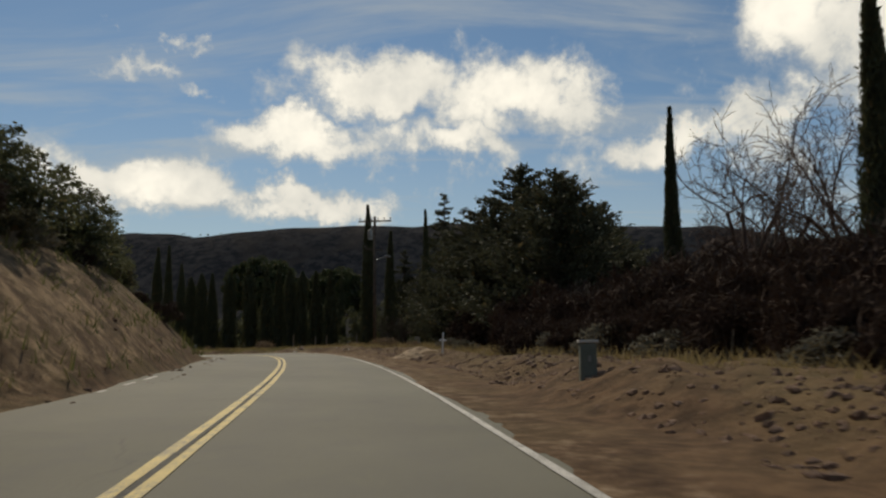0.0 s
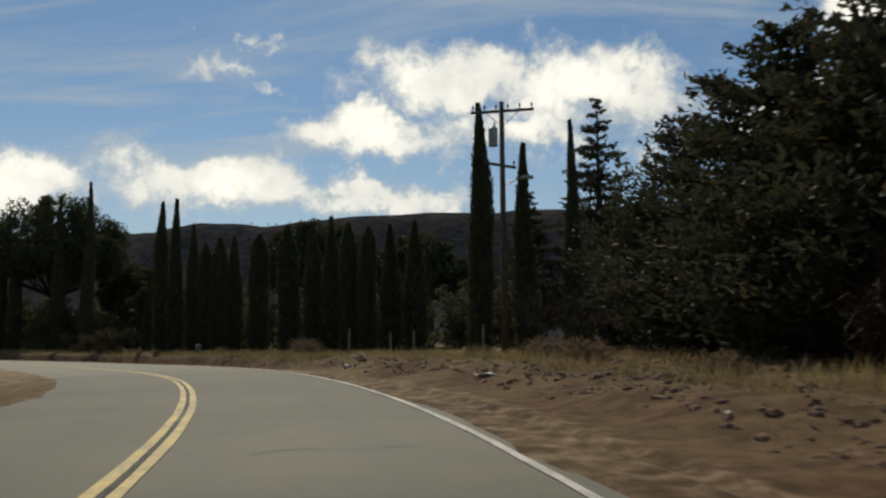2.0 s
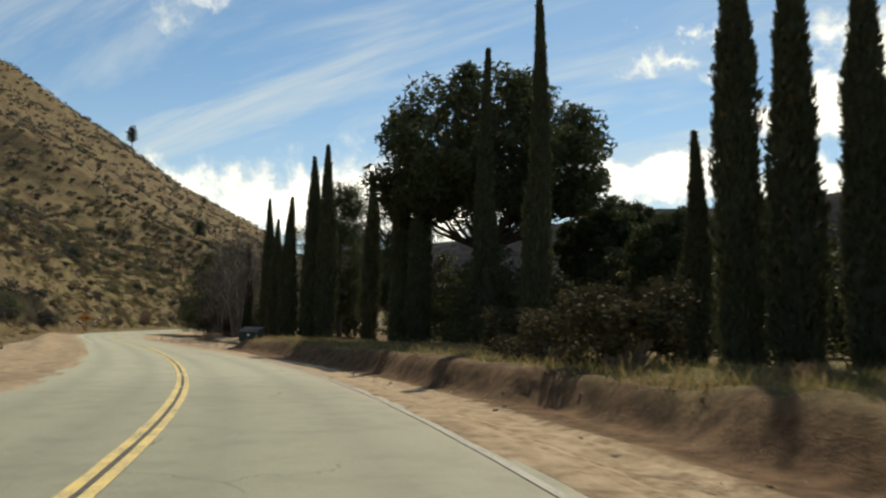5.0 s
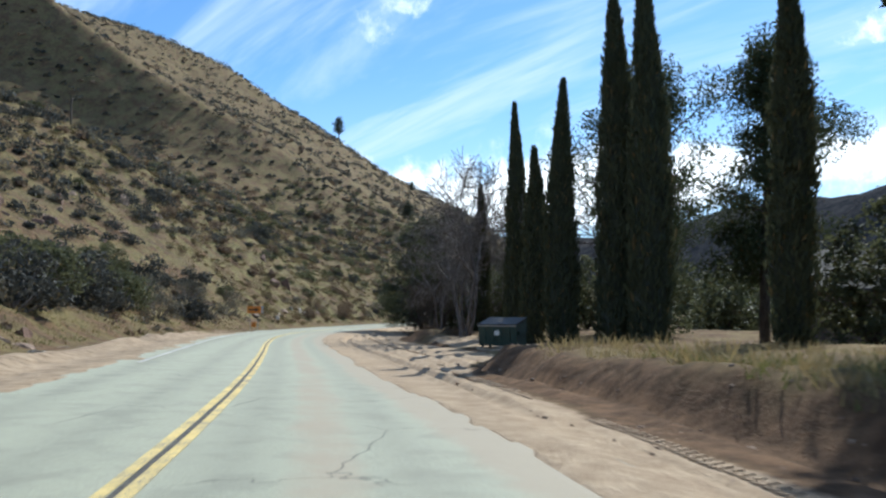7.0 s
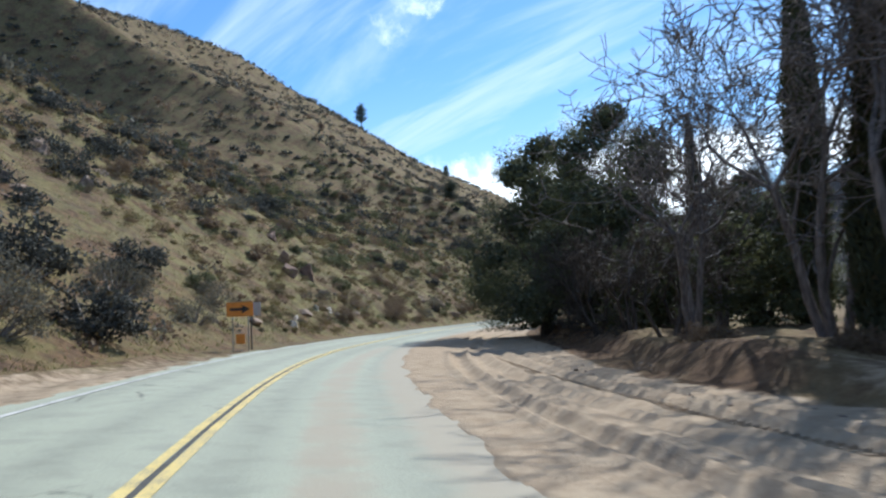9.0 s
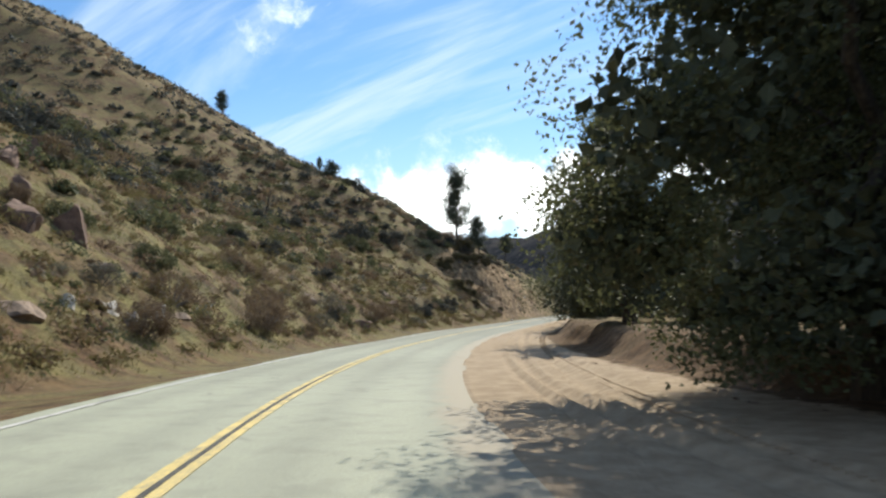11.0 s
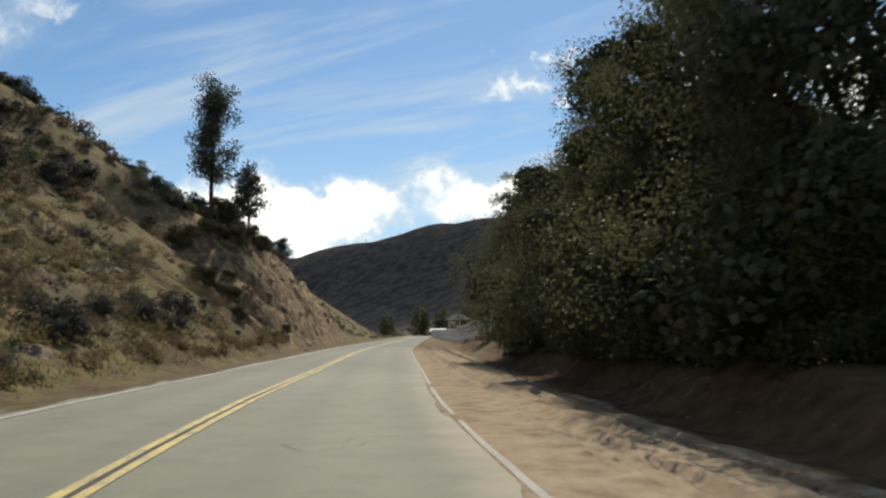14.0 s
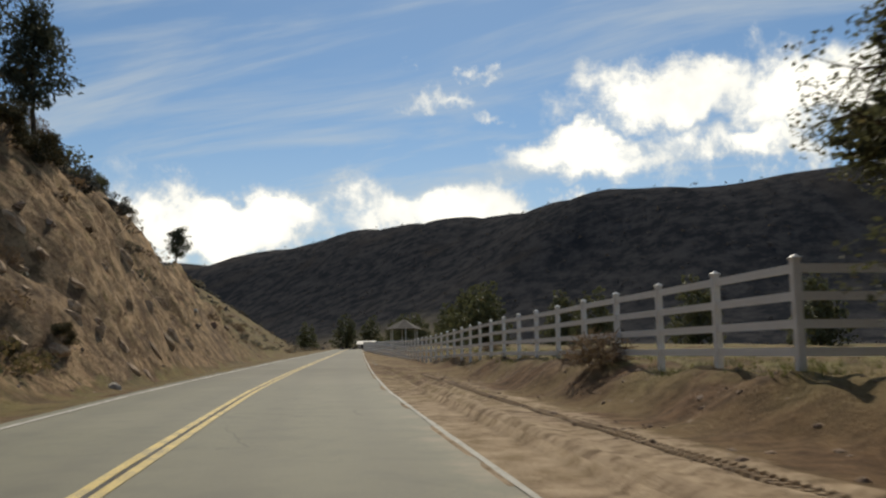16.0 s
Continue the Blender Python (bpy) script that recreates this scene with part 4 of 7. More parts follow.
def grow(gen, start, way, length, radius, depth, bend=0.35, forks=(2, 3), shrink=0.72, lift=0.08, parts=3, out=None, tips=None):
    """A limb that winds and forks."""
    out = [] if out is None else out
    tips = [] if tips is None else tips
    p, d, r = np.array(start, float), np.array(way, float), radius
    for k in range(parts):
        d = d + gen.normal(size=3) * bend * 0.45 + np.array((0, 0, lift))
        d /= np.linalg.norm(d)
        e = p + d * length / parts
        r2 = r * (0.88 if depth else 0.6)
        out.append((*p, *e, r, r2))
        p, r = e, r2
        if depth and k < parts - 1 and gen.random() < 0.45:
            w = d + gen.normal(size=3) * 0.75
            grow(gen, p, w / np.linalg.norm(w), length * shrink * 0.7, r * 0.5, depth - 1, bend, forks, shrink, lift, parts, out, tips)
    tips.append(p)
    if depth:
        for _ in range(gen.integers(forks[0], forks[1] + 1)):
            w = d + gen.normal(size=3) * 0.6
            grow(gen, p, w / np.linalg.norm(w), length * shrink * gen.uniform(0.8, 1.15), r * 0.68, depth - 1, bend, forks, shrink, lift, parts, out, tips)
    return out, tips


def tree_of(name, label, category, trunk_segs, leaf_v, leaf_f, bark_mat, leaf_mat, core=None, core_mat=None, group=""):
    ob = new(name)
    tagged(ob, label, category, group)
    v, f = tubes(trunk_segs, 6)
    hang("trunk", mesh_np("trunk", v, f, [bark_mat], True), ob)
    v, f = np.asarray(leaf_v), np.asarray(leaf_f)
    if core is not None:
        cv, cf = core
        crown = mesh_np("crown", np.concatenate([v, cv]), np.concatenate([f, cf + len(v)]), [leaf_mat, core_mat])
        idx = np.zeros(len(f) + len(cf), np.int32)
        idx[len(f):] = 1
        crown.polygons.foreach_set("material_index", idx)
    else:
        crown = mesh_np("crown", v, f, [leaf_mat])
    hang("crown", crown, ob)
    return ob


def cypress(seed, height=14.0, radius=1.15, full=0.5, label="tall dark columnar cypress with a pointed top"):
    gen = np.random.default_rng(seed)

    def width(h):
        return radius * np.clip((1 - h) / (1 - full), 0, 1) ** 0.82 * np.clip(0.8 + h * 0.9, 0, 1) * (1.08 - 0.25 * h)

    n = int(480 * height)
    h = gen.random(n) ** 0.9 * 0.985 + 0.012
    a = gen.random(n) * 2 * math.pi
    lobes = 0.97 + 0.10 * np.sin(a * 3 + h * 17 + seed) + 0.10 * np.sin(a * 5 - h * 31) + 0.13 * gen.normal(size=n)
    r = width(h) * lobes + 0.05 * np.abs(gen.normal(size=n))
    lean = 0.12 * np.sin(h * 5 + seed)
    c = np.stack([r * np.cos(a) + lean, r * np.sin(a), h * height], 1)
    way = np.stack([np.cos(a) * 0.35, np.sin(a) * 0.35, np.ones(n)], 1)
    v, f = leaves(c, 0.34, gen, 3.0, way, 0.35)
    # closed shell just inside the leaves, coloured as the crown's shaded depth
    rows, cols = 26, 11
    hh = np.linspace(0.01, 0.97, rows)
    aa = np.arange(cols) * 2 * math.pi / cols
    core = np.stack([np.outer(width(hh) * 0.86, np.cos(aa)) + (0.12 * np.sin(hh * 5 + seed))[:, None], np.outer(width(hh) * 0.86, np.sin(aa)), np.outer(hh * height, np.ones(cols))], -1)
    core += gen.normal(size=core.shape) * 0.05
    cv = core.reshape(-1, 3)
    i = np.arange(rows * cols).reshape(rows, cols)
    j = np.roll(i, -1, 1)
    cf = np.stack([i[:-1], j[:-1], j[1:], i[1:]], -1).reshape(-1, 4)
    return tree_of("cypress", label, "cypress tree", [(0, 0, -0.3, 0, 0, height * 0.12, 0.22, 0.18)], v, f, DARK_BARK, CYPRESS_LEAF, (cv, cf), CYPRESS_CORE_SHADE, "cypresses beside the road")


def conifer(seed, height, reach, low=0.06, rings=26, droop=-0.15, tipup=0.35, per=9, leaf=0.34, mat=None, ragged=0.3, name="conifer", label="", shape=0.8, dense=1.0):
    gen = np.random.default_rng(seed)
    segs = [(0, 0, -0.3, 0, 0, height * 0.5, height * 0.022, height * 0.014), (0, 0, height * 0.5, 0, 0, height, height * 0.014, 0.02)]
    cs, ws = [], []
    for h in np.linspace(low, 0.985, rings):
        for k in range(max(3, int(per * (1 - h * 0.5)))):
            a = gen.random() * 2 * math.pi
            hh = h + gen.normal() * 0.5 / rings
            length = reach * (1 - h) ** shape * gen.uniform(1 - ragged, 1 + ragged) + 0.12 * reach * 0.5
            steps = 7
            q = np.linspace(0, 1, steps)
            pts = np.stack([np.cos(a) * q * length, np.sin(a) * q * length, hh * height + length * (droop * q + tipup * q * q)], 1)
            for m in range(0, steps - 1, 2):
                segs.append((*pts[m], *pts[min(m + 2, steps - 1)], 0.05 * (1 - q[m]) * (0.4 + length / 5) + 0.01, 0.05 * (1 - q[min(m + 2, steps - 1)]) + 0.008))
            many = int(length * 15 * dense) + 6
            t = gen.random(many) ** 0.7
            base = np.stack([np.interp(t, q, pts[:, i]) for i in range(3)], 1)
            side = gen.normal(size=(many, 3)) * (0.10 + 0.16 * length * (1 - t * 0.6))[:, None] * (0.6, 0.6, 0.34)
            cs.append(base + side)
            ws.append(np.tile((math.cos(a), math.sin(a), tipup * 1.2), (many, 1)))
    c, w = np.concatenate(cs), np.concatenate(ws)
    v, f = leaves(c, leaf, gen, 2.4, w, 0.7)
    return tree_of(name, label, "conifer", segs, v, f, DARK_BARK, mat or CEDAR_LEAF)


def clumped(gen, n, radii, clumps, clump_size, centre=(0, 0, 0), shell=0.55, floor=-1.0):
    """Leaf places gathered into clumps over an uneven rounded crown."""
    d = gen.normal(size=(clumps, 3))
    d /= np.linalg.norm(d, axis=1)[:, None]
    d = d[d[:, 2] > floor]
    k = (shell + (1 - shell) * gen.random(len(d)) ** 0.5)[:, None]
    hub = d * k * np.array(radii)
    pick = gen.integers(0, len(hub), n)
    off = gen.normal(size=(n, 3))
    off *= (gen.random(n) ** 0.4 / (np.linalg.norm(off, axis=1) + 1e-9))[:, None]
    return hub[pick] + off * clump_size * gen.uniform(0.7, 1.3, (len(hub), 1))[pick] * (1, 1, 0.75) + np.array(centre), hub + np.array(centre)


def stone_pine(seed, height, spread):
    """A trunk that forks like an umbrella under a dense, flat-bottomed dome."""
    gen = np.random.default_rng(seed)
    fork, waist = height * 0.34, height * 0.56
    segs = [(0, 0, -0.3, 0.15, 0.1, fork, 0.48, 0.36)]
    n = 230
    d = gen.normal(size=(n, 3))
    d /= np.linalg.norm(d, axis=1)[:, None]
    d = d[d[:, 2] > -0.75]
    k = (0.62 + 0.38 * gen.random(len(d)) ** 0.6)[:, None]
    hubs = d * k * np.where(d[:, 2:] > 0, (spread * 0.9, spread * 0.9, height * 0.40), (spread * 0.86, spread * 0.86, height * 0.15)) + (0.15, 0.1, waist)
    for q in gen.choice(len(hubs), 34, replace=False):
        m = np.array((0.15, 0.1, fork)) * 0.5 + hubs[q] * 0.5 - (0, 0, height * 0.04)
        segs += [(0.15, 0.1, fork - 0.3, *m, 0.17, 0.11), (*m, *hubs[q], 0.11, 0.04)]
    pick = gen.integers(0, len(hubs), 34000)
    off = gen.normal(size=(len(pick), 3))
    off *= (gen.random(len(pick)) ** 0.4 / (np.linalg.norm(off, axis=1) + 1e-9))[:, None]
    c = hubs[pick] + off * spread * 0.13 * gen.uniform(0.7, 1.3, (len(hubs), 1))[pick] * (1, 1, 0.8)
    v, f = leaves(c, 0.40, gen, 2.4)
    # inner leaves of the dome, coloured dark as if shaded
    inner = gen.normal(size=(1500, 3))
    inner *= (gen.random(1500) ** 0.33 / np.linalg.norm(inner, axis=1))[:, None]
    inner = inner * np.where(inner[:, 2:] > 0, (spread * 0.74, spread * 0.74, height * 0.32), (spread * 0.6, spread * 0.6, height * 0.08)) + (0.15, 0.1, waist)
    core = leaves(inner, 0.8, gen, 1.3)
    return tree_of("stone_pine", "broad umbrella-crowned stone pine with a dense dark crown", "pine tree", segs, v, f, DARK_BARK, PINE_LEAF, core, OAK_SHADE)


def oak(seed, height, spread, count=44000, lean=(0, 0), leaf=0.10, skirt=0.08, label="broad evergreen oak with small dark glossy leaves at the roadside"):
    gen = np.random.default_rng(seed)
    segs, tips = [], []
    fork = height * 0.06
    segs.append((0, 0, -0.4, 0, 0, fork, height * 0.04, height * 0.03))
    for k in range(3):
        a = k * 2.1 + gen.random()
        way = np.array((math.cos(a) * 0.5 + lean[0], math.sin(a) * 0.5 + lean[1], 1.0))
        grow(gen, (0, 0, fork), way / np.linalg.norm(way), height * 0.27, height * 0.022, 3 if count > 9000 else 1, 0.42, (2, 3), 0.7, 0.05, 3, segs, tips)
    tips = np.array(tips)
    segs = np.array(segs)
    wide = np.hypot(tips[:, 0], tips[:, 1]).max()
    k = np.array((min(1.0, spread * 0.9 / wide),) * 2 + (min(1.0, height * 0.95 / tips[:, 2].max()),))
    tips = tips * k
    segs[:, :3], segs[:, 3:6] = segs[:, :3] * k, segs[:, 3:6] * k
    lobes = []
    for k in range(18):
        h = skirt + (0.86 - skirt) * ((k + gen.random() * 0.8) / 18) ** 1.15
        a = k * 2.4 + gen.normal() * 0.4
        out = spread * (0.62 - 0.62 * max(0.0, h - 0.4)) * gen.uniform(0.55, 1.15)
        r = spread * gen.uniform(0.28, 0.52) * (1.15 - 0.55 * h)
        lobes.append((np.array((math.cos(a) * out + lean[0] * h, math.sin(a) * out + lean[1] * h, max(height * h, r * 0.7))), r))
    lobes.append((np.array((gen.normal() * spread * 0.1, gen.normal() * spread * 0.1, height * 0.9)), spread * 0.24))
    lobes.append((np.array((0.0, 0.0, height * 0.5)), spread * 0.5))
    total_w = sum(r * r for _, r in lobes)
    c1 = np.concatenate([clumped(gen, int(count * 0.88 * r * r / total_w), (r, r, r * 0.85), 22, r * 0.36, at, 0.7)[0] for at, r in lobes])
    t = tips[gen.integers(0, len(tips), max(50, count - len(c1)))]
    c2 = t + np.clip(gen.normal(size=t.shape), -1.2, 1.2) * spread * 0.05
    c = np.concatenate([c1, c2])
    c = c[c[:, 2] > 0.3]
    v, f = leaves(c, leaf, gen, 1.7)
    # larger leaves inside each lobe, with the crown's inner shade in their colour
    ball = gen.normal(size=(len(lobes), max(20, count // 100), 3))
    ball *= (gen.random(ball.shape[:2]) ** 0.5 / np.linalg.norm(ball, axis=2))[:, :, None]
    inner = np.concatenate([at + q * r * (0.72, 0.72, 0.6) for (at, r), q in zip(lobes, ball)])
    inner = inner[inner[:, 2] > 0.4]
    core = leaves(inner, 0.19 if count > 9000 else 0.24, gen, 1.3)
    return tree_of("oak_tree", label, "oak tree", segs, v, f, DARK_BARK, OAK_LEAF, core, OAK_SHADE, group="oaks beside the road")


def ragged_pine(seed, height, reach, low=0.3, boughs=26, name="grey_pine", label="tall thin grey pine with a sparse ragged crown on the hillside", mat=None, tuft=1.0, density=60):
    """A pine with a winding trunk and loose rounded tufts at the ends of its boughs."""
    gen = np.random.default_rng(seed)
    hs = np.linspace(0, 1, 9)
    bend = np.cumsum(gen.normal(size=(9, 2)) * height * 0.008, 0)
    trunk = np.column_stack([bend, hs * height])
    trunk[0] = (bend[0, 0], bend[0, 1], -0.4)
    rad = height * 0.02 * (1 - hs * 0.85)
    segs = [(*trunk[i], *trunk[i + 1], rad[i], rad[i + 1]) for i in range(8)]
    cs = []
    for k in range(boughs):
        h = low + (1 - low) * (k + gen.random()) / boughs
        p = np.array([np.interp(h, hs, trunk[:, i]) for i in range(3)])
        a = k * 2.4 + gen.normal() * 0.6
        length = reach * gen.uniform(0.35, 1.1) * (1 - 0.6 * max(0.0, h - 0.6) / 0.4) * min(1.0, 0.55 + (h - low) * 2)
        e = p + np.array((math.cos(a), math.sin(a), gen.uniform(0.15, 0.7))) * length
        segs.append((*p, *e, 0.06, 0.02))
        for q, r in ((1.0, 0.42 * tuft), (0.68, 0.40 * tuft), (0.36, 0.34 * tuft)):
            c = p + (e - p) * q
            m = int(density * reach)
            d = gen.normal(size=(m, 3))
            d *= (gen.random(m) ** 0.4 / np.linalg.norm(d, axis=1))[:, None]
            cs.append(c + d * reach * r * gen.uniform(0.7, 1.2) * (1, 1, 0.9))
    v, f = leaves(np.concatenate(cs), 0.24, gen, 3.0, np.array((0, 0, 0.6)), 0.9)
    return tree_of(name, label, "pine tree", segs, v, f, DARK_BARK, mat or GREYPINE_LEAF)


def bare_tree(seed, height, name="bare_tree", label="leafless winter tree with a fine web of grey twigs", stems=1, mat=None, girth=0.02):
    gen = np.random.default_rng(seed)
    segs, tips = [], []
    for k in range(stems):
        a = gen.random() * 6.3
        way = np.array((math.cos(a) * 0.35 * (stems > 1), math.sin(a) * 0.35 * (stems > 1), 1.0))
        grow(gen, (math.cos(a) * 0.15, math.sin(a) * 0.15, -0.2), way / np.linalg.norm(way), height * 0.33, height * girth, 5, 0.33, (2, 3), 0.7, 0.06, 3, segs, tips)
    ob = tagged(new(name), label, "bare tree")
    segs = np.array(segs)
    thick = segs[:, 6] > height * girth * 0.3
    for nm, sel, sides in (("trunk", thick, 6), ("twig_web", ~thick, 3)):
        v, f = tubes(np.column_stack([segs[sel][:, :6], np.maximum(segs[sel][:, 6:], 0.011)]), sides)
        hang(nm, mesh_np(nm, v, f, [mat or GREY_BARK], True), ob)
    return ob


def shrub(seed, mat, label, count=560, leaf=0.21, name="shrub", flat=0.75, aspect=1.9):
    """A bush about one metre in radius."""
    gen = np.random.default_rng(seed)
    c, hubs = clumped(gen, count, (0.85, 0.85, flat), 26, 0.33, (0, 0, flat * 0.62), 0.5, -0.55)
    c = c[c[:, 2] > 0.0]
    segs = [(0, 0, -0.15, *h, 0.03, 0.01) for h in hubs]
    v, f = leaves(c, leaf, gen, aspect, np.array((0, 0, 0.5)), 1.0)
    tv, tf = tubes(segs, 4)
    ob = tagged(new(name), label, "shrub", "shrubs on the hillside")
    hang("stem_mass", mesh_np("stem_mass", tv, tf, [GREY_BARK]), ob)
    hang("foliage", mesh_np("foliage", v, f, [mat]), ob)
    return ob


def dry_weed(seed, label="dry rounded tumbleweed of fine pale stems", mat=None):
    gen = np.random.default_rng(seed)
    n = 520
    a = gen.normal(size=(n, 3))
    a[:, 2] = np.abs(a[:, 2])
    a /= np.linalg.norm(a, axis=1)[:, None]
    c = a * (0.35 + 0.6 * gen.random((n, 1)))
    v, f = leaves(c, 0.5, gen, 14, a, 0.8)
    ob = tagged(new("dry_weed"), label, "dry weed")
    hang("stem_mass", mesh_np("stem_mass", v, f, [mat or DRY_LEAF]), ob)
    return ob


def rock(seed, mat=None, label="rough weathered boulder half sunk in the slope", name="boulder"):
    gen = np.random.default_rng(seed)
    bm = bmesh.new()
    bmesh.ops.create_icosphere(bm, subdivisions=3, radius=1.0)
    cuts = [(Vector(gen.normal(size=3)).normalized(), gen.uniform(0.38, 0.8)) for _ in range(16)]
    for v in bm.verts:
        p = v.co.copy()
        for nrm, k in cuts:
            d = p.dot(nrm)
            if d > k:
                p -= nrm * (d - k)
        p *= 1 + 0.16 * noise.noise(p * 2.2 + Vector((seed * 3.1, 0, 0))) + 0.10 * noise.noise(p * 6 + Vector((0, seed, 0)))
        v.co = p
    me = bpy.data.meshes.new(name)
    bm.to_mesh(me)
    bm.free()
    me.materials.append(mat or STONE)
    return tagged(new(name, me), label, "rock")


def put(ob, at, size=1.0, turn=0.0, label=""):
    """Sets a thing down at a place, grown to a size and turned about the upright."""
    k = (size, size, size) if isinstance(size, (int, float)) else size
    ob.matrix_basis = Matrix.LocRotScale(at, Euler((0, 0, turn)), k)
    return tagged(ob, label)


def again(ob, at, size=1.0, turn=0.0, label=""):
    k = (size, size, size) if isinstance(size, (int, float)) else size
    keep = ob.matrix_basis.to_scale()
    m = Matrix.LocRotScale(at, Euler((0, 0, turn)), [a / b for a, b in zip(k, keep)])
    return tagged(copy_thing(ob, m), label)


# ---- trees on the right of the road ----
def plant_cypresses():
    kinds = [cypress(11, 14, 0.72, 0.62), cypress(12, 14, 0.78, 0.5), cypress(13, 12, 0.80, 0.80, "dark columnar cypress with a blunt full top"), cypress(14, 15, 0.68, 0.30, "slender dark cypress tapering to a thin spire"), cypress(15, 12, 0.86, 0.86, "dark columnar cypress with a blunt full top")]
    base_h = (14, 14, 12, 15, 12)
    used = [False] * 5
    # x, y, height, kind, breadth
    rows = [(-7.6, 85.0, 14.6, 0, 0.95), (-5.1, 82.0, 11.4, 3, 1.0), (-1.9, 91.2, 15, 3, 0.9), (9.2, 33.3, 10.0, 3, 0.62), (11.7, 22.1, 10.4, 1, 0.8),
            (-12.0, 89.9, 8.5, 1, 1.0), (-13.8, 91.5, 8.6, 1, 0.95), (-15.6, 93.1, 8.7, 4, 0.75), (-17.1, 94.3, 9.2, 2, 0.85), (-18.7, 95.7, 9.7, 1, 0.9), (-20.3, 97.0, 9.7, 1, 1.0), (-22.6, 98.6, 9.6, 2, 1.05), (-25.5, 100.7, 9.4, 4, 0.95),
            (-28.1, 102.5, 9.4, 1, 0.95), (-30.0, 104.3, 9.6, 2, 0.95), (-31.5, 105.3, 9.2, 2, 0.85), (-33.4, 107.4, 11.2, 0, 0.85), (-35.3, 108.2, 13.6, 3, 1.1), (-37.1, 109.4, 13.6, 0, 0.95), (-39.0, 111.2, 7.6, 3, 0.8),
            (-48.9, 118.9, 17.3, 3, 1.0), (-54.9, 124.0, 17.0, 3, 1.05), (-61.7, 127.1, 9.4, 2, 0.95), (-64.5, 128.8, 9.8, 4, 0.85), (-70.9, 133.4, 12.8, 0, 0.95), (-78.7, 136.9, 17.0, 1, 1.15), (-80.6, 137.2, 16.2, 0, 1.15),
            (-85.5, 139.4, 13.4, 1, 1.05), (-88.7, 140.9, 10.7, 0, 0.95), (-92.8, 143.8, 14.1, 1, 0.95), (-97.5, 145.4, 9.6, 3, 0.95), (-95.6, 147.6, 6.0, 1, 0.8), (-104.6, 156.4, 14.0, 0, 1.0), (-118.0, 169.5, 12.0, 3, 1.0),
            (-13.5, 112.0, 10.0, 0, 0.7), (-25.0, 128.0, 9.0, 3, 0.9), (-45.0, 150.0, 11, 0, 0.9)]
    for x, y, h, k, w in rows:
        at = at_xy(x, y, 0.1)
        size = (w * 0.84, w * 0.84, h / base_h[k])
        if used[k]:
            again(kinds[k], at, size, rng.random() * 6.3)
        else:
            put(kinds[k], at, size, 0.4)
            used[k] = True


def plant_conifers():
    big = conifer(21, 13, 5.2, 0.04, 30, -0.1, 0.42, 11, 0.36, CEDAR_LEAF, 0.35, "cedar", "broad dark cedar with upswept ragged branches down to the ground", 0.62, 1.5)
    second = conifer(22, 12, 4.6, 0.04, 28, -0.05, 0.5, 11, 0.34, CEDAR_LEAF, 0.4, "cedar", "dark bushy cedar with ragged tips", 0.55, 1.5)
    fir = conifer(23, 17, 4.6, 0.14, 24, -0.22, 0.28, 9, 0.34, CEDAR_LEAF, 0.25, "fir_tree", "tall fir with open tiers of drooping branches", 0.85, 2.0)
    put(big, at_xy(5.3, 57.0), (1.0, 1.0, 12.1 / 13), 0.3)
    put(second, at_xy(6.7, 49.2), (1.05, 1.05, 10.1 / 12), 1.2)
    put(fir, at_xy(0.2, 94.6), 1.0, 0.5)
    for x, y, h, w, t in ((10.2, 46.0, 5.0, 0.7, 2.0), (2.6, 62.0, 9.6, 0.9, 0.7), (0.8, 68.5, 9.0, 0.85, 2.6), (9.5, 60.0, 11.5, 1.0, 4.0), (8, 70, 10, 1.0, 3.1), (6, 78, 9.5, 0.95, 2.2), (12, 66, 10.5, 1.0, 0.9), (3.2, 57.5, 8.0, 0.8, 1.0)):
        again(second if t > 1.5 else big, at_xy(x, y), (w, w, h / 12.5), t)
    for x, y, h, t in ((4.5, 99.0, 12.5, 2.0), (-4.5, 97.0, 11.0, 3.0), (9.0, 92.0, 10.0, 1.3)):
        again(fir, at_xy(x, y), (0.8, 0.8, h / 17), t)
    pine_a, pine_b = stone_pine(31, 18.8, 8.8), stone_pine(32, 14, 6.4)
    put(pine_a, at_xy(-59.6, 131.0), 1.0, 0.0)
    put(pine_b, at_xy(-27.0, 125.0), 1.0, 0.0)
    again(pine_b, at_xy(-15.5, 124.0), (0.95, 0.95, 0.86), 2.0)
    again(pine_b, at_xy(-55.0, 143.0), (0.8, 0.8, 0.8), 4.0)
    again(pine_b, at_xy(-47.0, 133.0), (0.55, 0.55, 0.6), 1.0)
    # an open pine behind the driveway
    drive_pine = ragged_pine(24, 15, 4.4, 0.2, 34, "pine_tree", "open-crowned pine with tufted branches behind the cypresses", PINE_LEAF, 0.66)
    put(drive_pine, at_xy(-86.5, 147.5), 1.0, 0.2)
    again(drive_pine, at_xy(-78.0, 145.0), (0.9, 0.9, 0.95), 2.2), again(drive_pine, at_xy(-91.5, 156.0), (0.9, 0.9, 0.8), 4.0)


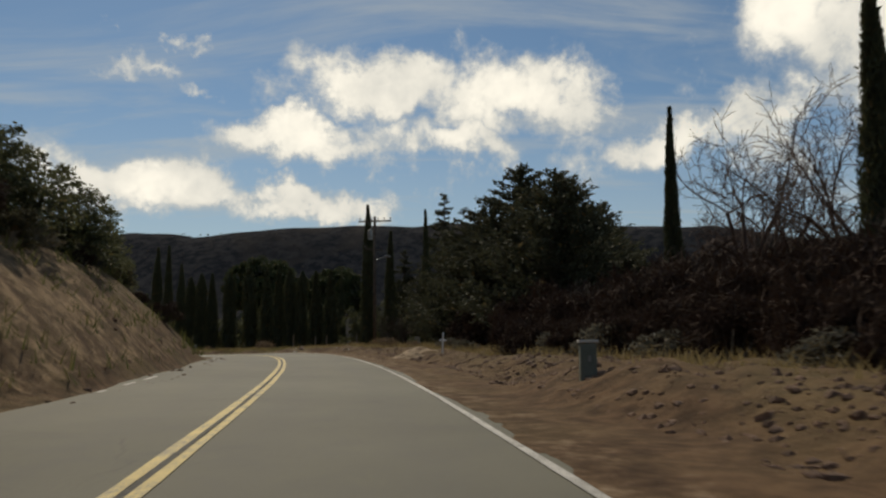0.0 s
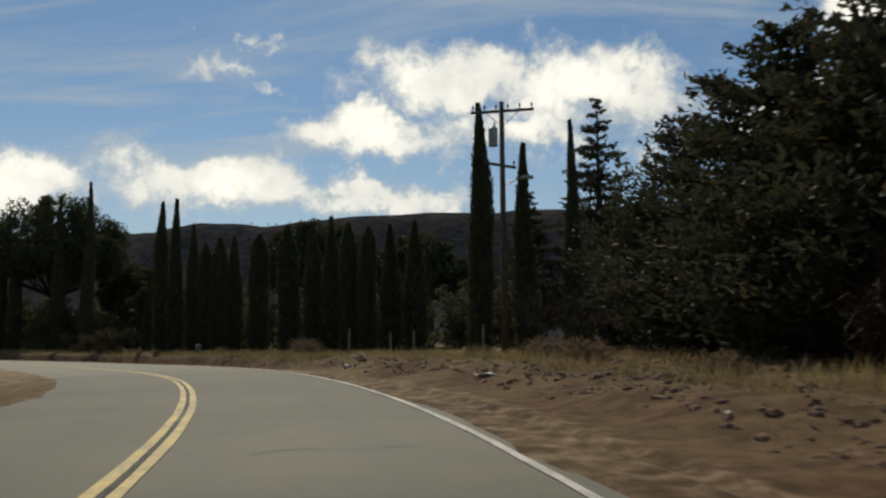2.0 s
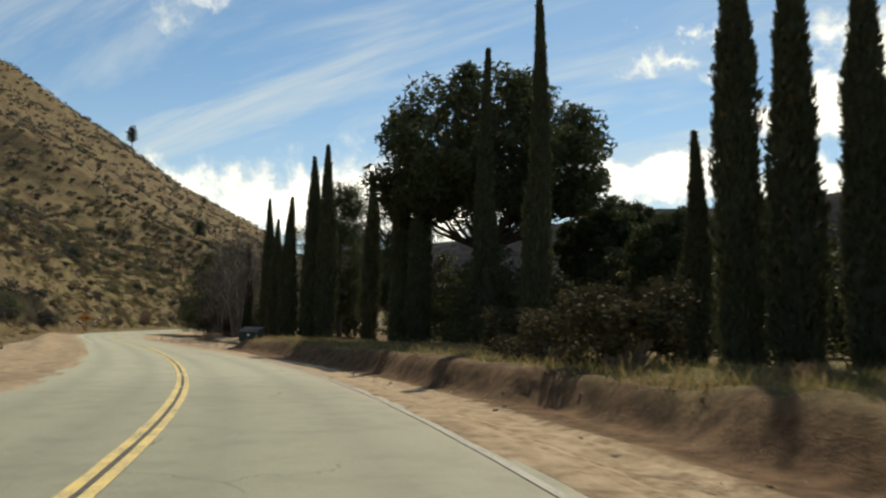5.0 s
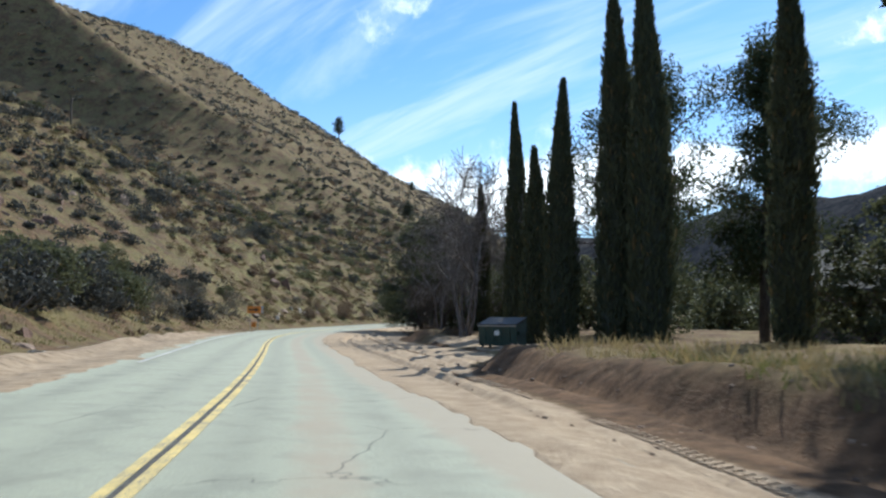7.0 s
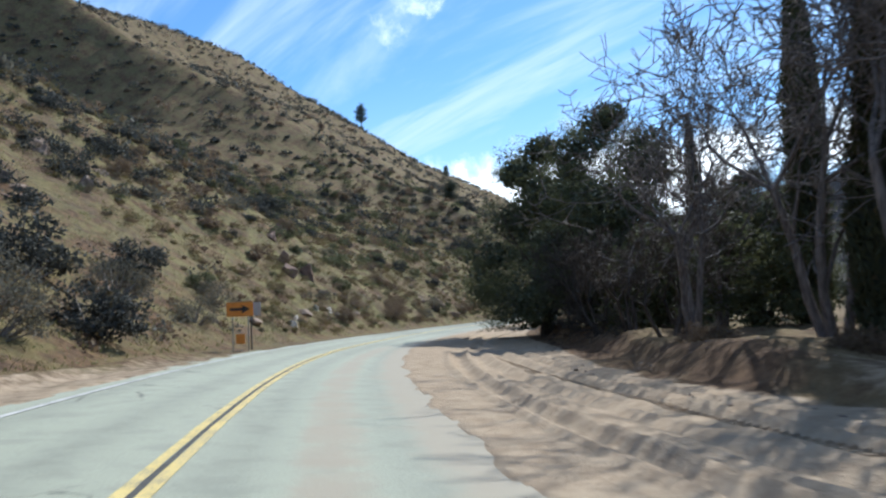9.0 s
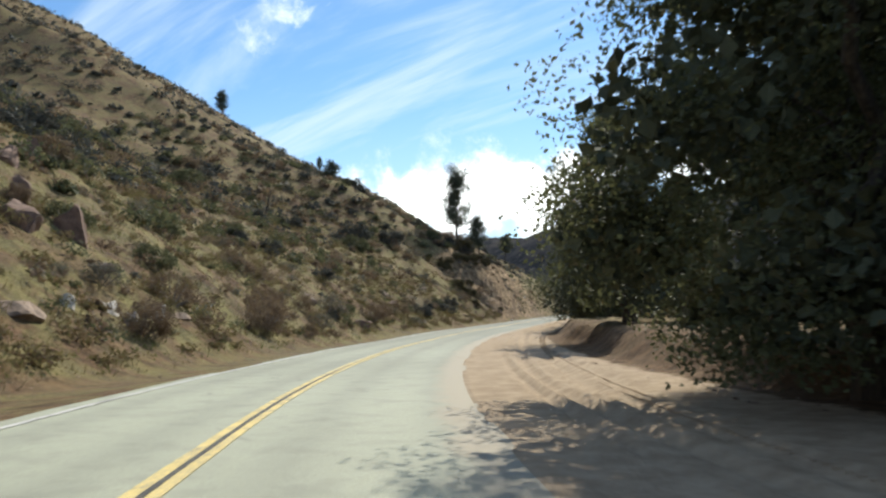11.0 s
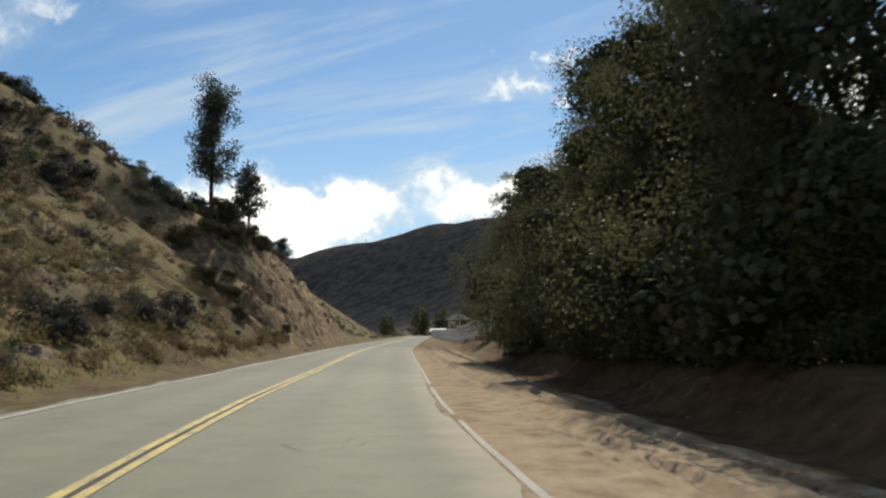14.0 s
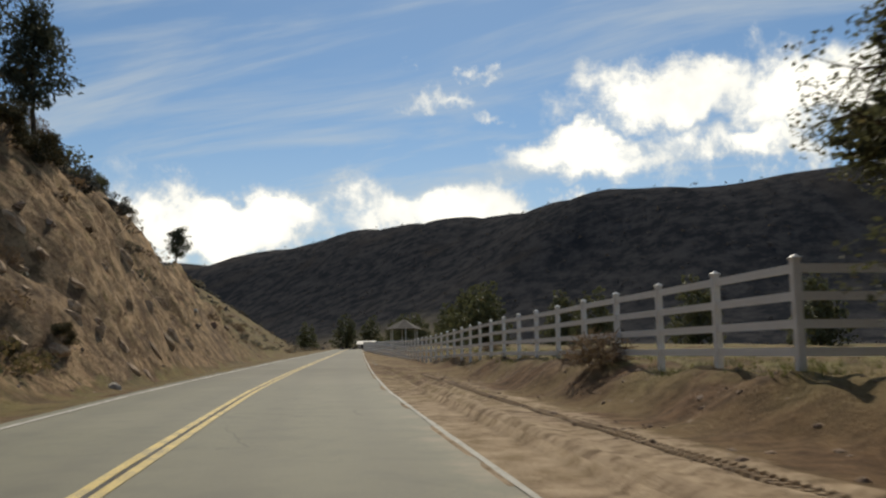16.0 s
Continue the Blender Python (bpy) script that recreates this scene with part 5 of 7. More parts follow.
def plant_oaks():
    kinds = [oak(41, 11, 4.6, 70000, leaf=0.074), oak(42, 10, 3.5, 60000, leaf=0.07, skirt=0.36), oak(43, 9, 4.0, 66000, leaf=0.072)]
    middle = put(oak(45, 9, 4.0, 8000, leaf=0.27, label="dark evergreen oak on the cut bank"), at_su(2, -10.5, 0.3), (0.6, 0.6, 0.45), 0.0)
    far_oak = put(oak(44, 9, 4.0, 2000, leaf=0.55), at_su(40, 36, 0.3), 0.6, 0.0, "low dark tree in the belt behind the road")
    base_h, base_w = (11, 10, 9), (4.6, 3.5, 4.0)
    used = [False] * 3
    # s, u, height, spread, kind
    for s, u, h, w, k in ((207.0, 10.6, 11.6, 5.4, 0), (214.2, 7.4, 12.0, 5.7, 2), (210, 18, 8, 5, 2), (241.4, 8.3, 10.6, 4.6, 0),
                          (301.8, 10.4, 10.3, 4.8, 1), (220.5, 10.2, 9.6, 4.5, 1), (268.5, 8.4, 11.4, 4.8, 0), (275.0, 8.0, 10.0, 4.2, 2), (281.5, 7.8, 10.8, 4.5, 0), (287.5, 8.0, 8.6, 4.6, 2),
                          (292.5, 8.3, 8.2, 4.5, 0), (297.0, 8.3, 8.2, 4.6, 2), (274, 14.5, 11.5, 5.2, 2), (285, 15, 9, 5, 0)):
        size = (w / base_w[k], w / base_w[k], h / base_h[k])
        if used[k]:
            again(kinds[k], at_su(s, u, 0.05), size, rng.random() * 6.3)
        else:
            put(kinds[k], at_su(s, u, 0.05), size, 0.0)
            used[k] = True
    # a darker belt of trees further off
    for s, u, h in [(x, 26 + 34 * rng.random(), 3.5 + 3.5 * rng.random()) for x in np.arange(20, 330, 4.5)]:
        again(far_oak, at_su(s + rng.random() * 5, u, 0.3), (h / 7, h / 7, h / 9), rng.random() * 6.3, "low dark tree in the belt behind the road")
    for x, y, h in ((-205, 330, 9), (-214, 352, 10), (-196, 338, 8), (-222, 372, 11), (-232, 396, 9), (-188, 316, 7), (-246, 432, 12), (-262, 440, 10), (-238, 410, 9), (-178, 330, 9), (-165, 322, 9), (-150, 318, 8), (-140, 300, 8), (-130, 310, 9), (-270, 470, 12), (-282, 480, 11), (-256, 455, 10), (-296, 490, 12), (-310, 500, 13), (-322, 492, 11), (-210, 345, 10), (-226, 384, 10)):
        again(far_oak, at_xy(x, y, 0.3), (h / 9, h / 9, h / 9), rng.random() * 6.3, "dark oak standing in the valley pasture")
    # dark evergreens that close the gaps behind the cypresses
    for x, y, h in ((-40, 124, 6.5), (-33, 117, 6), (-24, 110, 6), (-16, 104, 6), (-46, 131, 6), (-66, 141, 7), (-74, 147, 7), (-90, 153, 6), (-99, 158, 6), (-28, 116, 5.5), (-36, 126, 7), (-10, 103, 6), (-52, 137, 7), (-62, 147, 7), (-20, 118, 7), (-8, 112, 7), (3, 108, 7), (12, 104, 7), (-60, 136, 5), (-56.5, 127.5, 6.5), (-63, 133, 6.5), (-52.5, 126, 5.5)):
        again(middle, at_xy(x, y, 0.3), (h / 8, h / 8, h / 9), rng.random() * 6.3, "dark evergreen filling the gap behind the cypresses")
    # trees over the early left bank
    for s, u, h in ((199, 11.5, 4.6), (204, 11.0, 5.0), (194, 13.5, 4.4), (206, 14, 5.0)):
        again(middle, at_su(s, u, 0.3), (h / 7, h / 7, h / 9), rng.random() * 6.3, "dark evergreen thicket behind bare twigs")
    # low growth under the oaks
    for k in range(13):
        again(middle, at_su(267.5 + 2.4 * k, 6.4 + 1.0 * rng.random(), 0.25), (0.34, 0.34, 0.30 + 0.08 * rng.random()), rng.random() * 6.3, "low dark oak scrub at the foot of the trees")
    for s, u, h in ((7, -9.5, 4.6), (13, -9.8, 5.0), (19, -9.2, 4.2), (25, -9.6, 4.8), (30, -8.6, 4.2), (35, -8.8, 3.6), (39, -8.6, 2.6), (-5, -11, 5.5), (22, -12.5, 5.4), (33, -12, 4.6), (40, -12, 3.6), (45, -16, 4.0), (52, -26, 6), (58, -34, 6), (48, -22, 5)):
        again(middle, at_su(s, u, 0.3), (h / 8.6, h / 8.6, h / 12), rng.random() * 6.3, "dark evergreen oak on the cut bank")


def plant_bare():
    kinds = [bare_tree(51, 11, label="leafless winter tree with a fine web of brown twigs", stems=3, mat=RUSSET_BARK), bare_tree(52, 8, stems=3, label="leafless tree with grey spreading branches", mat=DUSK_BARK, girth=0.011), bare_tree(53, 4, "bare_bush", "leafless thicket of brown twigs", 3, DARK_BARK)]
    put(kinds[0], at_xy(13.5, 35.5), 1.05, 0.3)
    put(kinds[1], at_su(182.5, 10.8), 1.4, 0.0)
    put(kinds[2], at_xy(12.0, 28.0), 1.0, 0.0)
    again(kinds[0], at_xy(17.5, 33.0), 1.1, 2.0), again(kinds[0], at_xy(16.0, 40.5), 0.95, 4.0), again(kinds[0], at_xy(19.5, 47.0), 0.9, 1.0)
    for s, u, k, t in ((188, 9.5, 1.15, 1.0), (177.5, 9.8, 1.4, 2.0), (185, 15, 1.35, 3.0), (193, 12, 1.1, 4.0), (170, 17, 1.3, 5.0)):
        again(kinds[1], at_su(s, u), k, t)
    for s, u, k, t in ((16, 12, 0.9, 1), (22, 13, 1.0, 2), (27, 12.5, 0.9, 3), (32, 11, 0.8, 4), (36, 12, 0.8, 5), (12, 13, 1.0, 0.4), (8, 14, 1, 2.4), (62, 12, 0.7, 1.9), (66, 13, 0.7, 2.9), (56, 13, 0.7, 0.9), (190, 9.4, 1.0, 1), (194, 9.2, 1.1, 2), (198, 8.8, 1.15, 3), (202, 9.0, 1.15, 4), (205, 9.4, 1.1, 5), (196, 11.5, 1.1, 0.5), (201, 12, 1.1, 1.5), (247, 11.5, 0.7, 1), (251, 11, 0.8, 2), (255, 11.5, 0.8, 3), (259, 11.5, 0.85, 4), (263, 11, 0.8, 5), (224, 14, 0.7, 1), (229, 14.5, 0.75, 2), (234, 14, 0.7, 3), (240, 14.5, 0.7, 4), (246, 15, 0.7, 5)):
        again(kinds[2], at_su(s, u), k, t)


def plant_thicket():
    """Brown leafless brush crowding the verge before the cedars, and scrub on the cut bank across the road."""
    brush = shrub(76, BROWN_TWIG, "dense thicket of brown leafless twigs behind the verge", 2600, 0.36, "brush_thicket", 0.8, 14.0)
    grey_brush = shrub(77, SAGE_LEAF, "grey-brown scrub on the dirt verge", 900, 0.2, "brush_thicket", 0.7, 3.0)
    gen = np.random.default_rng(78)
    first = True
    for s in np.arange(4, 50, 1.55):
        for row in range(3):
            u = (7.9, 10.2, 12.8)[row] + gen.normal() * 0.5
            r = (1.0, 1.7, 2.2)[row] * gen.uniform(0.8, 1.2)
            if s > 33 and row < 2:
                continue
            at, size = at_su(s + gen.normal() * 0.6, u, 0.1), (r, r * gen.uniform(0.85, 1.15), r * gen.uniform(0.85, 1.2))
            if first:
                put(brush, at, size, 0.0)
                first = False
            else:
                again(brush, at, size, gen.random() * 6.3)
    for s in np.arange(226, 266, 1.7):
        r = gen.uniform(1.0, 1.5)
        again(brush, at_su(s, 15.0 + gen.normal() * 0.9, 0.1), (r, r, r * gen.uniform(0.9, 1.2)), gen.random() * 6.3, "brown leafless hedge beyond the earth bank")
    put(grey_brush, at_su(21, 7.0, 0.1), (0.9, 1.3, 0.8), 0.0)
    for s, u, r in ((17.5, 7.2, 0.8), (26, 7.1, 0.8), (30, 7.4, 0.9), (12, 7.4, 0.8), (40, 7.6, 0.7), (44, 8.0, 0.7)):
        again(grey_brush, at_su(s, u, 0.1), (r, r * 1.2, r * 0.8), gen.random() * 6.3)
    big = shrub(79, OLIVE_LEAF, "rounded olive-brown shrub among the cypresses", 5200, 0.085, "shrub", 0.85)
    put(big, at_xy(-38.3, 103.6, 0.2), (2.1, 1.9, 1.75), 0.0)
    again(big, at_xy(-42.5, 107.6, 0.2), (1.7, 1.7, 1.3), 2.0), again(big, at_xy(-46.5, 112.6, 0.2), (1.8, 1.6, 1.5), 3.0)
    for k in range(34):
        s, u = gen.uniform(-4, 45), -(6.0 + 3.4 * gen.random())
        r = gen.uniform(0.35, 0.95)
        again(big if k % 3 == 0 else grey_brush if k % 3 == 1 else brush, at_su(s, u, 0.1 * r), (r, r, r * gen.uniform(0.7, 1.0)), gen.random() * 6.3, "dark scrub clinging to the cut bank")
    for s, u, r in ((322.0, -12.2, 1.3), (324.0, -11.6, 1.3), (325.6, -11.0, 1.15), (327.0, -10.9, 0.9), (319.8, -13.6, 1.4), (323.4, -13.6, 1.5), (326.6, -12.8, 1.4), (328.8, -12.2, 1.0), (317.0, -14.8, 1.3), (331.0, -14.0, 1.2), (333.6, -15.0, 1.1), (329.0, -15.6, 1.4),
                    (313.0, -10.4, 0.8), (314.8, -11.6, 0.9), (310.6, -9.4, 0.8), (311.8, -11.8, 1.0), (317.2, -11.6, 0.7), (315.4, -7.9, 0.5), (318.8, -7.5, 0.5), (307.6, -8.8, 0.8), (309.0, -10.4, 0.9)):
        again(big, at_su(s, u, 0.25 * r), (r, r, r * gen.uniform(0.85, 1.1)), gen.random() * 6.3, "rounded brown-green bush on the edge of the road cut")


def dead_tree():
    gen = np.random.default_rng(63)
    segs, tips = [], []
    grow(gen, (0, 0, -0.3), (0.05, 0, 1.0), 3.2, 0.13, 1, 0.15, (1, 2), 0.5, 0.1, 4, segs, tips)
    ob = tagged(new("dead_tree"), "bare dead tree trunk standing on the hillside", "dead tree")
    v, f = tubes(segs, 6)
    hang("trunk", mesh_np("trunk", v, f, [DARK_BARK], True), ob)
    put(ob, at_xy(-201.5, 210.0, 0.1), 1.0, 0.0)
    again(ob, at_xy(-172.0, 143.0, 0.1), 1.3, 2.0), again(ob, at_xy(-225.0, 236.0, 0.1), 0.8, 4.0)


def plant_hill():
    """Pines and chaparral on the slope to the left."""
    grey = ragged_pine(61, 11, 2.2, 0.34, 26)
    small = ragged_pine(62, 6, 1.5, 0.42, 14, label="small ragged grey pine on the ridge")
    put(grey, at_xy(-204.0, 249.0, 0.2), (1.15, 1.15, 13.4 / 11), 0.0)
    put(small, at_xy(-200.4, 249.9, 0.2), (1.2, 1.2, 1.15), 0.0)
    again(grey, at_xy(-239.7, 254.7, 0.2), (1.0, 1.0, 0.6), 1.0)
    again(small, at_xy(-282, 365, 0.2), (2.0, 2.0, 1.5), 2.0)
    again(grey, at_xy(-438, 366, 0.2), (1.7, 1.7, 1.15), 2.0)
    for x, y, k in ((-236, 262, 0.45), (-330, 330, 0.9), (-412, 349, 0.6)):
        again(small, at_xy(x, y, 0.2), k, rng.random() * 6.3)
    kinds = [shrub(71, CHAPARRAL, "dark green chaparral bush on the slope", 2000, 0.125), shrub(72, SHRUB_LEAF, "rounded dark green chaparral bush", 2400, 0.10), shrub(73, SAGE_LEAF, "grey-green sagebrush on the slope", 1800, 0.10, "shrub", 0.6, 3.0),
             shrub(74, DRY_LEAF, "brown dry brush on the slope", 1800, 0.12, "shrub", 0.7, 4.0), shrub(75, SAGE_LEAF, "low pale buckwheat bush", 1500, 0.10, "shrub", 0.5, 3.0)]
    used = [False] * 5

    def one(k, at, size):
        if used[k]:
            again(kinds[k], at, size, rng.random() * 6.3)
        else:
            put(kinds[k], at, size, 0.0)
            used[k] = True

    # s, u, size, kind: the large bushes by the road
    for s, u, r, k in ((168, -12.5, 2.6, 0), (174, -13.5, 2.9, 1), (180, -12.0, 2.4, 0), (163, -13, 2.0, 2), (186, -12.5, 2.6, 1), (191, -11, 1.8, 2), (158, -12, 1.7, 2), (196, -10, 1.9, 0), (152, -12.5, 1.8, 0), (212, -11.5, 1.5, 2), (177, -15.5, 2.6, 1), (184, -15.0, 2.8, 0), (189, -14.0, 2.6, 1), (194, -13.0, 2.3, 2), (199, -14.5, 2.5, 0), (203, -12.5, 1.9, 2), (196, -17.0, 2.1, 1), (207, -13.5, 1.8, 0),
                       (206, -10, 1.4, 2), (240, -8.6, 1.5, 3), (243, -9.2, 1.6, 3), (262, -8.6, 1.35, 3), (266, -9, 1.2, 3), (255, -9.5, 1.3, 2), (249, -8.4, 1.1, 4), (228, -9, 1.2, 3), (233, -10, 1.3, 3), (274, -9.5, 1.2, 3),
                       (281, -9.2, 1.1, 0), (290, -9.5, 1.1, 0), (297, -9.8, 1.0, 0), (306, -10.2, 1.0, 3), (318, -10.0, 0.9, 3), (334, -16.5, 2.0, 0), (338, -17.0, 1.8, 1), (328, -17.5, 1.9, 0), (342, -17.5, 1.7, 3), (322, -18.5, 1.8, 1),
                       (312, -21, 2.0, 0), (305, -24, 2.3, 0), (300, -22, 1.8, 1), (346, -18, 1.6, 0), (352, -17, 1.4, 0), (330, -12.6, 1.2, 0), (333, -13.0, 1.4, 3), (336, -12.8, 1.3, 0), (339, -13.0, 1.2, 1), (343, -12.5, 1.0, 0), (327, -13.5, 1.4, 1), (324, -13.0, 1.3, 0), (347, -13.0, 1.1, 3), (331, -10.3, 0.6, 3), (320, -9.8, 0.7, 3), (341, -10.0, 0.5, 3), (6, -8.4, 1.0, 3), (12, -8.0, 0.8, 4), (18, -8.4, 0.9, 3), (25, -8.2, 0.8, 2), (31, -8.4, 1.0, 0), (37, -9.0, 1.0, 0), (43, -12, 1.3, 0)):
        one(k, at_su(s, u, 0.1 * r), (r, r, r * 0.9))
    for k in range(64):
        r = rng.uniform(0.35, 1.05)
        one(int(rng.choice(5, p=(0.06, 0.06, 0.26, 0.40, 0.22))), at_su(rng.uniform(222, 304), -(7.6 + 9 * rng.random()), 0.12 * r), (r, r * rng.uniform(0.8, 1.2), r * rng.uniform(0.7, 1.0)))
    put_n = 0
    while put_n < 175:
        s = rng.uniform(120, 400)
        u = -(8.6 + 38 * rng.random())
        if u > -16 and rng.random() < 0.7:
            continue
        k = int(rng.choice(5, p=(0.34, 0.30, 0.14, 0.12, 0.10)))
        r = (0.5 + 1.35 * rng.random() ** 1.3) * (1.0 if u > -40 else 1.35)
        one(k, at_su(s, u, 0.12 * r), (r, r * rng.uniform(0.8, 1.2), r * rng.uniform(0.7, 1.0)))
        put_n += 1
    # uncounted bushes all over the hill
    gen = np.random.default_rng(77)
    for label, mat, n, near, m, leaf in (("dark chaparral dotted over the hillside", CHAPARRAL, 5200, 22, 40, 0.27), ("grey sage and buckwheat over the hillside", SAGE_LEAF, 3200, 9, 32, 0.22), ("brown dry brush over the hillside", DRY_LEAF, 2600, 9, 32, 0.22)):
        s, u = gen.uniform(60, 560, n), -(near + 300 * gen.random(n) ** 1.7)
        x, y = on_plan(s, u)
        thick = wave(x, y, 18, 31) + wave(x, y, 6, 32) * 0.7 + gen.normal(size=n) * 0.35 > -0.35
        x, y, u = x[thick], y[thick], u[thick]
        z = ground_z(x, y)
        big = (0.25 + 1.0 * gen.random(len(x)) ** 1.6) * np.interp(-u, [10, 60, 120], [0.75, 1.1, 1.7])
        d = gen.normal(size=(len(x), m, 3))
        d /= np.linalg.norm(d, axis=2)[:, :, None]
        d[:, :, 2] = np.abs(d[:, :, 2])
        cc = np.stack([x, y, z], 1)[:, None] + d * (big[:, None] * gen.random((len(x), m)) ** 0.35)[:, :, None] * (1, 1, 0.85)
        v, f = leaves(cc.reshape(-1, 3), leaf, gen, 1.5)
        tagged(new("hill_scrub", mesh_np("hill_scrub", v, f, [mat])), label, "scrub", kind="stuff")
    # rounded bushes too many to count, thickest on the near slope
    for label, mat, n, lo, hi in (("dark rounded bushes over the hillside", CHAPARRAL, 900, 120, 421), ("dark rounded bushes on the slope above the bend", CHAPARRAL, 760, 145, 262), ("grey-green bushes on the slope above the bend", SAGE_LEAF, 160, 145, 240), ("olive bushes on the near slope", SHRUB_LEAF, 300, 235, 350), ("brown brush on the near slope", DRY_LEAF, 240, 225, 350)):
        m = 190
        s, u = gen.uniform(lo, hi, n), -((24 if hi > 400 else 20 if hi < 270 else 15) + (120 if hi > 400 else 85 if hi < 270 else 46) * gen.random(n) ** 1.1)
        x, y = on_plan(s, u)
        big = (0.6 + 1.2 * gen.random(n) ** 1.4) * np.interp(-u, [10, 60, 130], [0.8, 1.15, 1.5])
        d = gen.normal(size=(n, m, 3))
        d /= np.linalg.norm(d, axis=2)[:, :, None]
        d[:, :, 2] = np.abs(d[:, :, 2])
        cc = np.stack([x, y, ground_z(x, y)], 1)[:, None] + d * (big[:, None] * gen.random((n, m)) ** 0.35 * gen.uniform(0.7, 1.15, (n, m)))[:, :, None] * (1, 1, 0.85)
        v, f = leaves(cc.reshape(-1, 3), 0.26, gen, 1.6)
        tagged(new("hill_bushes", mesh_np("hill_bushes", v, f, [mat])), label, "scrub", kind="stuff")
    # knee-high brush that covers the near slope
    for label, mat, n in (("low golden-olive brush covering the near slope", GOLD_LEAF, 1500), ("low brown brush covering the near slope", DRY_LEAF, 700), ("low green brush on the near slope", SHRUB_LEAF, 260)):
        m = 84
        s = gen.uniform(214, 318, n)
        u = -(np.array(table(s, LEFT)[0]) + 0.8 + 34 * gen.random(n) ** 1.15)
        x, y = on_plan(s, u)
        big = 0.30 + 0.60 * gen.random(n) ** 1.3
        d = gen.normal(size=(n, m, 3))
        d /= np.linalg.norm(d, axis=2)[:, :, None]
        d[:, :, 2] = np.abs(d[:, :, 2])
        cc = np.stack([x, y, ground_z(x, y)], 1)[:, None] + d * (big[:, None] * gen.random((n, m)) ** 0.4 * gen.uniform(0.7, 1.15, (n, m)))[:, :, None] * (1, 1, 0.8)
        v, f = leaves(cc.reshape(-1, 3), 0.17, gen, 2.6, np.array((0, 0, 0.7)), 1.0)
        tagged(new("low_brush", mesh_np("low_brush", v, f, [mat])), label, "scrub", kind="stuff")
    # the same scrub higher up, in coarser clumps
    for mat, label in ((CHAPARRAL, "dark chaparral high on the hillside"), (SAGE_LEAF, "grey scrub high on the hillside"), (DRY_LEAF, "brown brush high on the hillside")):
        n, m = (3000 if mat is CHAPARRAL else 1300), 26
        s, u = gen.uniform(90, 560, n), -(28 + 276 * gen.random(n) ** 1.25)
        x, y = on_plan(s, u)
        z = ground_z(x, y)
        big = (0.6 + 1.6 * gen.random(n) ** 1.9) * np.interp(-u, [15, 50, 150], [0.55, 1.0, 1.15])
        d = gen.normal(size=(n, m, 3))
        d /= np.linalg.norm(d, axis=2)[:, :, None]
        d[:, :, 2] = np.abs(d[:, :, 2])
        cc = np.stack([x, y, z], 1)[:, None] + d * (big[:, None] * gen.random((n, m)) ** 0.35)[:, :, None] * (1, 1, 0.85)
        v, f = leaves(cc.reshape(-1, 3), 0.66, gen, 1.3)
        tagged(new("hill_scrub", mesh_np("hill_scrub", v, f, [mat])), label, "scrub", kind="stuff")
    # woods on the far range, haze tint in their leaf colour
    n = 2400
    k = gen.integers(0, len(CREST) - 1, n)
    t = gen.random(n)
    c = np.array(CREST)
    x = c[k, 0] * (1 - t) + c[k + 1, 0] * t + gen.normal(size=n) * 70
    y = c[k, 1] * (1 - t) + c[k + 1, 1] * t - np.abs(gen.normal(size=n)) * 150 - 14
    near = (np.abs(x + 150) < 900) & (y > 330)
    x, y = x[near], y[near]
    z = ground_z(x, y)
    big = gen.uniform(0.5, 1.3, len(x))
    m = 10
    d = gen.normal(size=(len(x), m, 3))
    d /= np.linalg.norm(d, axis=2)[:, :, None]
    d[:, :, 2] = np.abs(d[:, :, 2]) * 1.2
    cc = (np.stack([x, y, z], 1)[:, None] + d * (big[:, None] * gen.random((len(x), m)) ** 0.3)[:, :, None]).reshape(-1, 3)
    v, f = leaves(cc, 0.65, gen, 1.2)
    tagged(new("far_woods", mesh_np("far_woods", v, f, [FAR_LEAF_HAZE])), "dark oak and pine woods on the distant range", "woods", kind="stuff")


